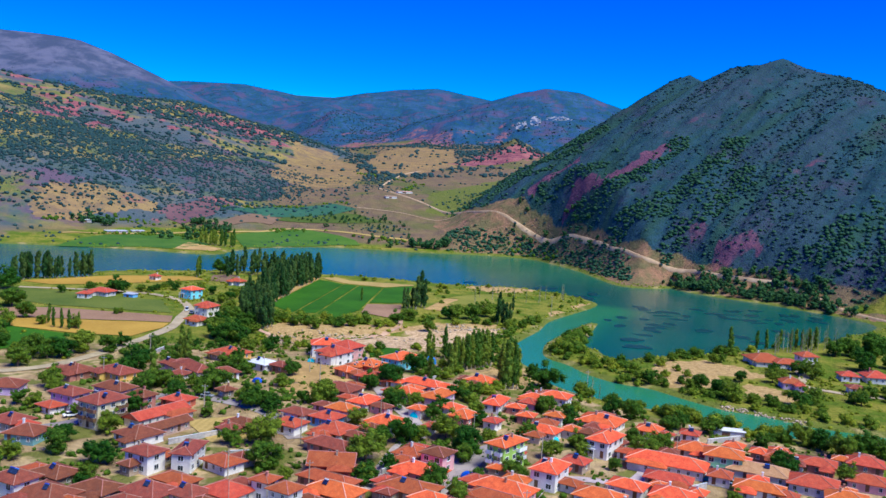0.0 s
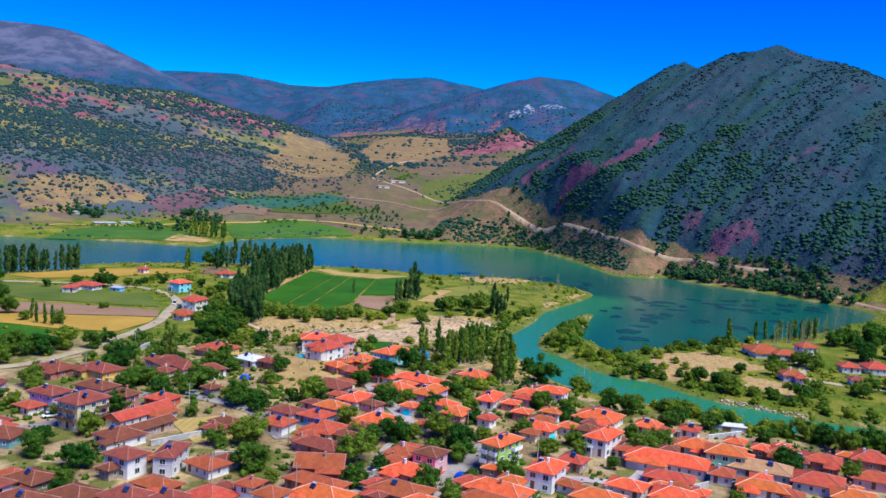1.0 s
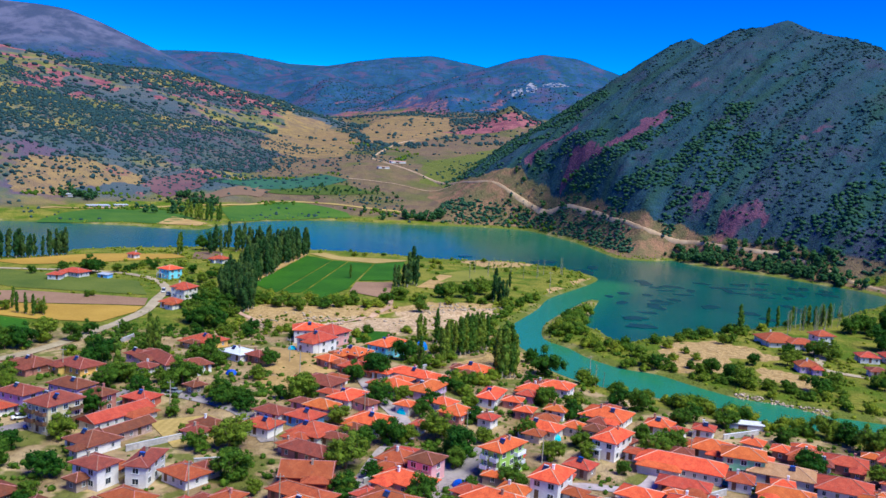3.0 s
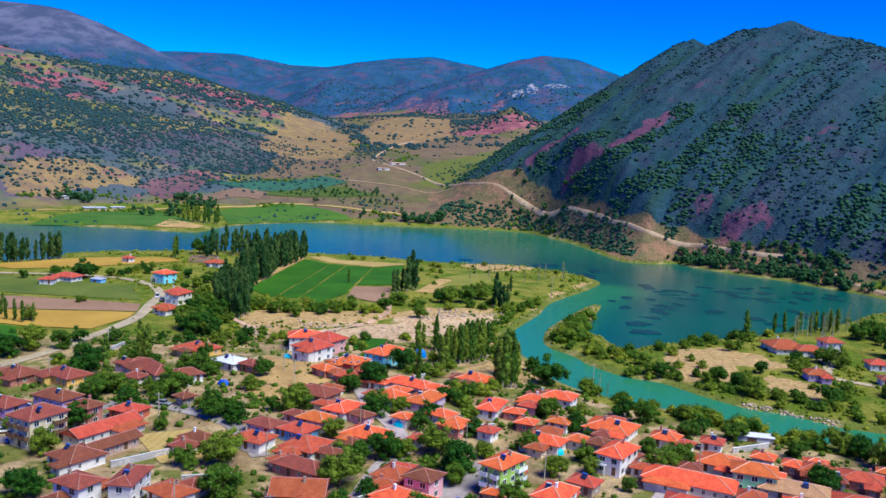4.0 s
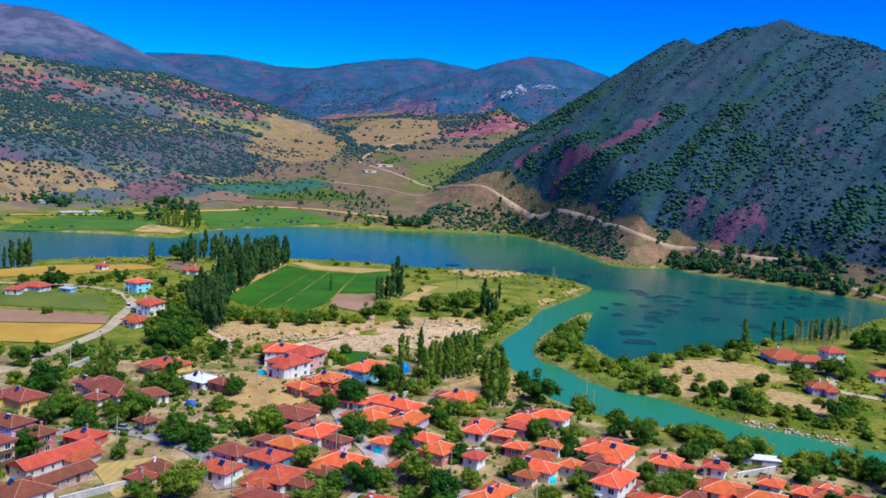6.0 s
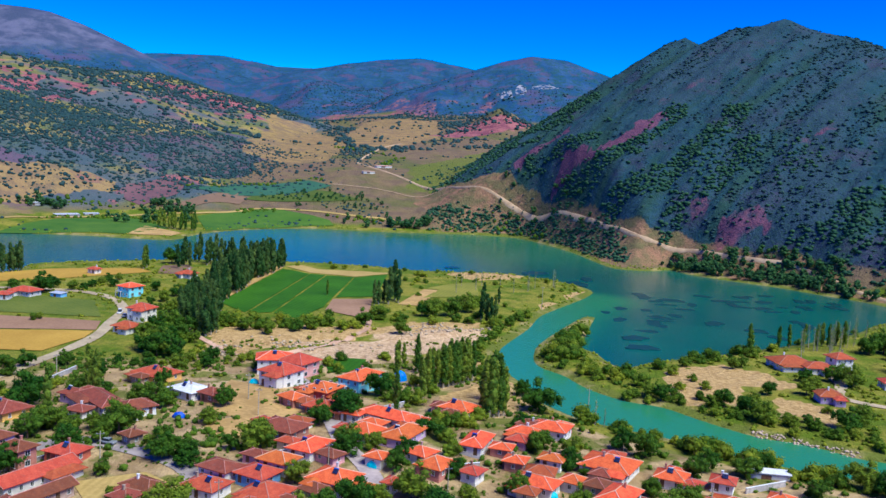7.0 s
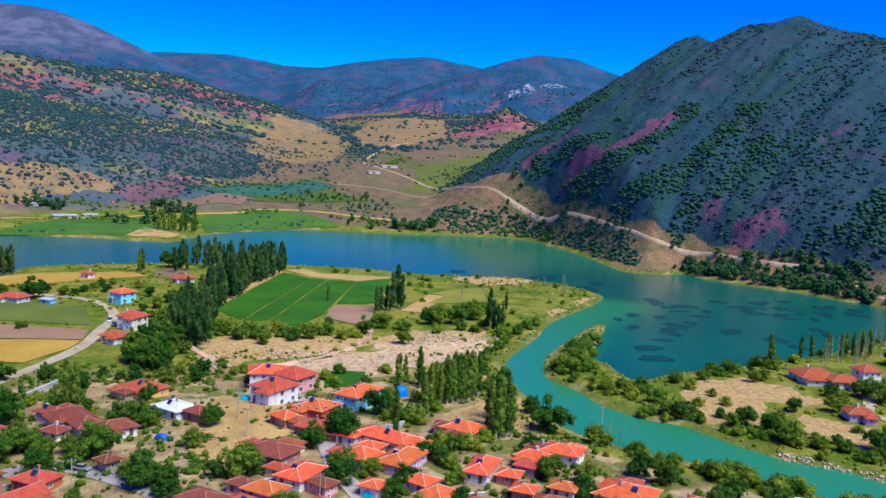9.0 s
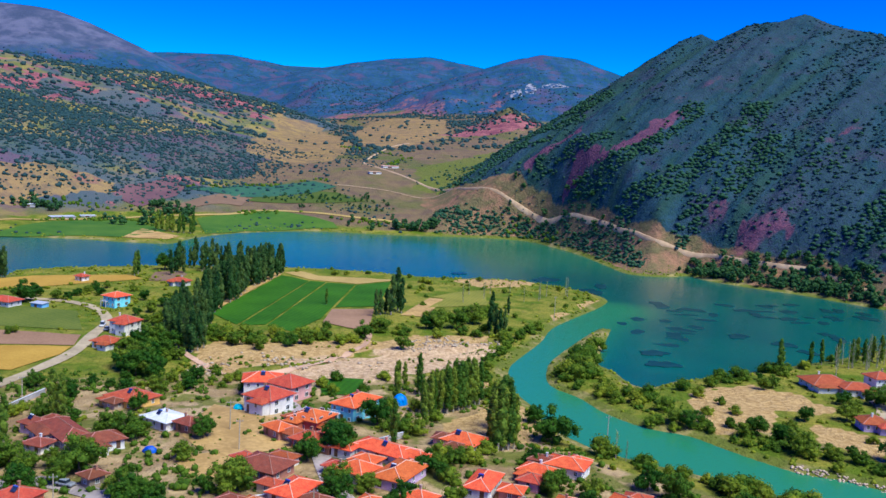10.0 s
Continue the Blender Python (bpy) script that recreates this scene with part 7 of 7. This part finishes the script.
# ---- vehicles and small things ----
def car(x, y, turn, paint, word, tall=1.45, long=4.2):
    top = root("car", x, y, height(x, y) + 0.25, turn)
    bm = bmesh.new()
    add_box(bm, -long / 2, -0.85, 0.3, long / 2, 0.85, 0.85, 0.12)
    part("body", bm, paint, top)
    bm = bmesh.new()
    made = add_box(bm, -long * 0.32, -0.76, 0.85, long * 0.2, 0.76, tall, 0.08)
    for v in bm.verts:
        if v.co.z > 1.1:
            v.co.x *= 0.78
    part("cabin", bm, M_GLASS, top, "dark glazed cabin")
    bm = bmesh.new()
    add_box(bm, -long * 0.25, -0.62, tall, long * 0.15, 0.62, tall + 0.05, 0.02)
    part("cabin_roof", bm, paint, top)
    for wx1 in (-long * 0.31, long * 0.31):
        for wy1 in (-0.8, 0.8):
            bm = bmesh.new()
            add_tube(bm, (wx1, wy1 - 0.1, 0.3), (wx1, wy1 + 0.1, 0.3), 0.32, 0.32, 12)
            part("wheel", bm, M_TYRE, top)
    tagged(top, f"{word} car parked on the village road", "car", "parked cars")


PAINT_WHITE = mottled("white_car_paint", (0.70, 0.70, 0.70), (0.80, 0.80, 0.80), 1.0, 0.25, bump=0, specular=0.5)
PAINT_BLUE = mottled("blue_car_paint", (0.03, 0.08, 0.30), (0.05, 0.12, 0.42), 1.0, 0.25, bump=0, specular=0.5)
PAINT_GREY = mottled("grey_car_paint", (0.20, 0.22, 0.26), (0.30, 0.32, 0.36), 1.0, 0.25, bump=0, specular=0.5)
car(-126, 430, 100, PAINT_WHITE, "white", 2.0, 4.8)
car(-104, 246, 35, PAINT_WHITE, "white")
car(-98, 240, 40, PAINT_BLUE, "blue")
car(-8, 245.5, 60, PAINT_WHITE, "white")
car(-70.9, 268.3, -15, PAINT_GREY, "grey")
car(80, 226, 10, PAINT_BLUE, "blue")
car(-122, 424, 95, PAINT_GREY, "grey")


def pole(x, y, tall):
    top = root("utility_pole", x, y, height(x, y), 15)
    bm = bmesh.new()
    add_tube(bm, (0, 0, -0.5), (0, 0, tall), 0.16, 0.1, 8)
    part("post", bm, M_PALEBARK, top)
    bm = bmesh.new()
    add_box(bm, -0.9, -0.06, tall - 0.7, 0.9, 0.06, tall - 0.58)
    part("crossarm", bm, M_STEEL, top)
    for ix in (-0.75, 0, 0.75):
        bm = bmesh.new()
        add_tube(bm, (ix, 0, tall - 0.58), (ix, 0, tall - 0.36), 0.05, 0.03, 6)
        part("insulator", bm, M_TRIM, top)
    tagged(top, "grey wooden utility pole with a crossarm", "utility pole", "utility poles")


for px, py, tall in ((63, 494, 12), (-45.4, 309.2, 8), (-39.6, 294.7, 8), (-15.7, 256.6, 8), (12, 249.5, 8), (-36, 236, 8), (-69, 258.2, 8), (30, 232, 8), (58, 330, 9), (-111.3, 288.1, 8), (-110, 330, 8),
                     (-48, 204, 8), (22, 190, 8), (70, 245, 8), (-28, 200, 8)):
    pole(px, py, tall)


def tarp_heap(x, y, w, d, h, material, word):
    """A heap under a tarpaulin, lumpy and slumped at the edges."""
    bm = bmesh.new()
    bmesh.ops.create_icosphere(bm, subdivisions=3, radius=1.0)
    for v in bm.verts:
        k = 1 + 0.14 * noise.noise(v.co * 2.2 + Vector((x, y, 0)))
        v.co = Vector((v.co.x * w / 2 * k, v.co.y * d / 2 * k, max(v.co.z, -0.15) * h * k))
    top = root("tarpaulin_heap", x, y, height(x, y))
    part("tarpaulin", bm, material, top)
    tagged(top, f"heap covered with a {word} tarpaulin", "tarpaulin")


tarp_heap(-2.7, 347.7, 4.8, 4.4, 3.3, M_BLUE, "bright blue")
tarp_heap(-48.3, 331.0, 3.0, 2.6, 1.6, M_CYAN, "turquoise")
tarp_heap(-5.3, 262.4, 3.8, 3.0, 2.6, M_CYAN, "cyan")
tarp_heap(76, 229, 5.5, 3.0, 2.0, M_CYAN, "cyan")
tarp_heap(10, 218, 4.0, 3.0, 1.8, M_BLUE, "pale blue")
tarp_heap(-26.5, 315.0, 3.4, 3.0, 2.0, M_CYAN, "blue")
tarp_heap(36, 254, 3.6, 2.6, 1.6, M_CYAN, "blue")
tarp_heap(-60.1, 290.4, 3.6, 2.4, 1.5, M_BLUE, "dark blue")


def yard_wall(ax, ay, bx, by, tall=1.5):
    length, turn = math.hypot(bx - ax, by - ay), math.degrees(math.atan2(by - ay, bx - ax))
    top = root("yard_wall", (ax + bx) / 2, (ay + by) / 2, height((ax + bx) / 2, (ay + by) / 2), turn)
    bm = bmesh.new()
    add_box(bm, -length / 2, -0.15, -0.5, length / 2, 0.15, tall, 0.03)
    part("wall", bm, M_CONCRETE, top)
    bm = bmesh.new()
    add_box(bm, -length / 2 - 0.05, -0.2, tall, length / 2 + 0.05, 0.2, tall + 0.08)
    part("coping", bm, M_TRIM, top)
    tagged(top, "low grey rendered yard wall", "wall", "yard walls")


for ax, ay, bx, by in ((30, 214, 46, 212), (-2, 228, -12, 216), (16, 238, 22, 226), (-92, 250, -82, 262), (-34, 262, -18, 270), (60, 214, 72, 222), (-52, 222, -40, 226), (-70, 228, -58, 240),
                       (84, 262, 96, 268), (-10, 300, 0, 310), (8, 262, 20, 266), (-112, 316, -108, 340)):
    yard_wall(ax, ay, bx, by)


def shed(x, y, w, d, h, turn, material, word, wall=None):
    top = root("shed", x, y, height(x, y), turn)
    bm = bmesh.new()
    add_box(bm, -w / 2, -d / 2, -0.4, w / 2, d / 2, h, 0.03)
    part("wall", bm, wall or M_TRIM, top)
    bm = bmesh.new()
    add_box(bm, -w / 2 - 0.4, -d / 2 - 0.4, h, w / 2 + 0.4, d / 2 + 0.4, h + 0.15)
    bmesh.ops.transform(bm, verts=bm.verts[:], matrix=pose(0, 0, 0.12, 2.5))
    part("roof", bm, material, top)
    bm = bmesh.new()
    add_box(bm, -w * 0.2, -d / 2 - 0.05, 0, w * 0.05, -d / 2 + 0.02, h * 0.75)
    part("door", bm, M_WOOD, top)
    tagged(top, f"low shed with pale walls and a flat {word} roof", "shed", "sheds")


shed(94, 274, 10, 3, 1.5, -8, M_TRIM, "pale")
shed(-302, 795, 19, 8, 1.6, 40, M_TANK_PALE, "pale blue metal", M_CONCRETE)
shed(-290, 817, 12, 4, 1.2, 40, M_TANK_PALE, "pale metal", M_CONCRETE)
shed(-335, 809, 9, 6, 2.2, 20, M_TANK_PALE, "pale blue metal", M_CONCRETE)
shed(-72, 1088, 14, 7, 2.2, 20, M_CAP, "pale tiled")
shed(-58, 1143, 20, 7, 2.2, 25, M_CAP, "pale tiled")
shed(-166, 462, 6, 4, 1.7, -18, M_TANK_PALE, "pale blue metal", WALLS["blue"][0])
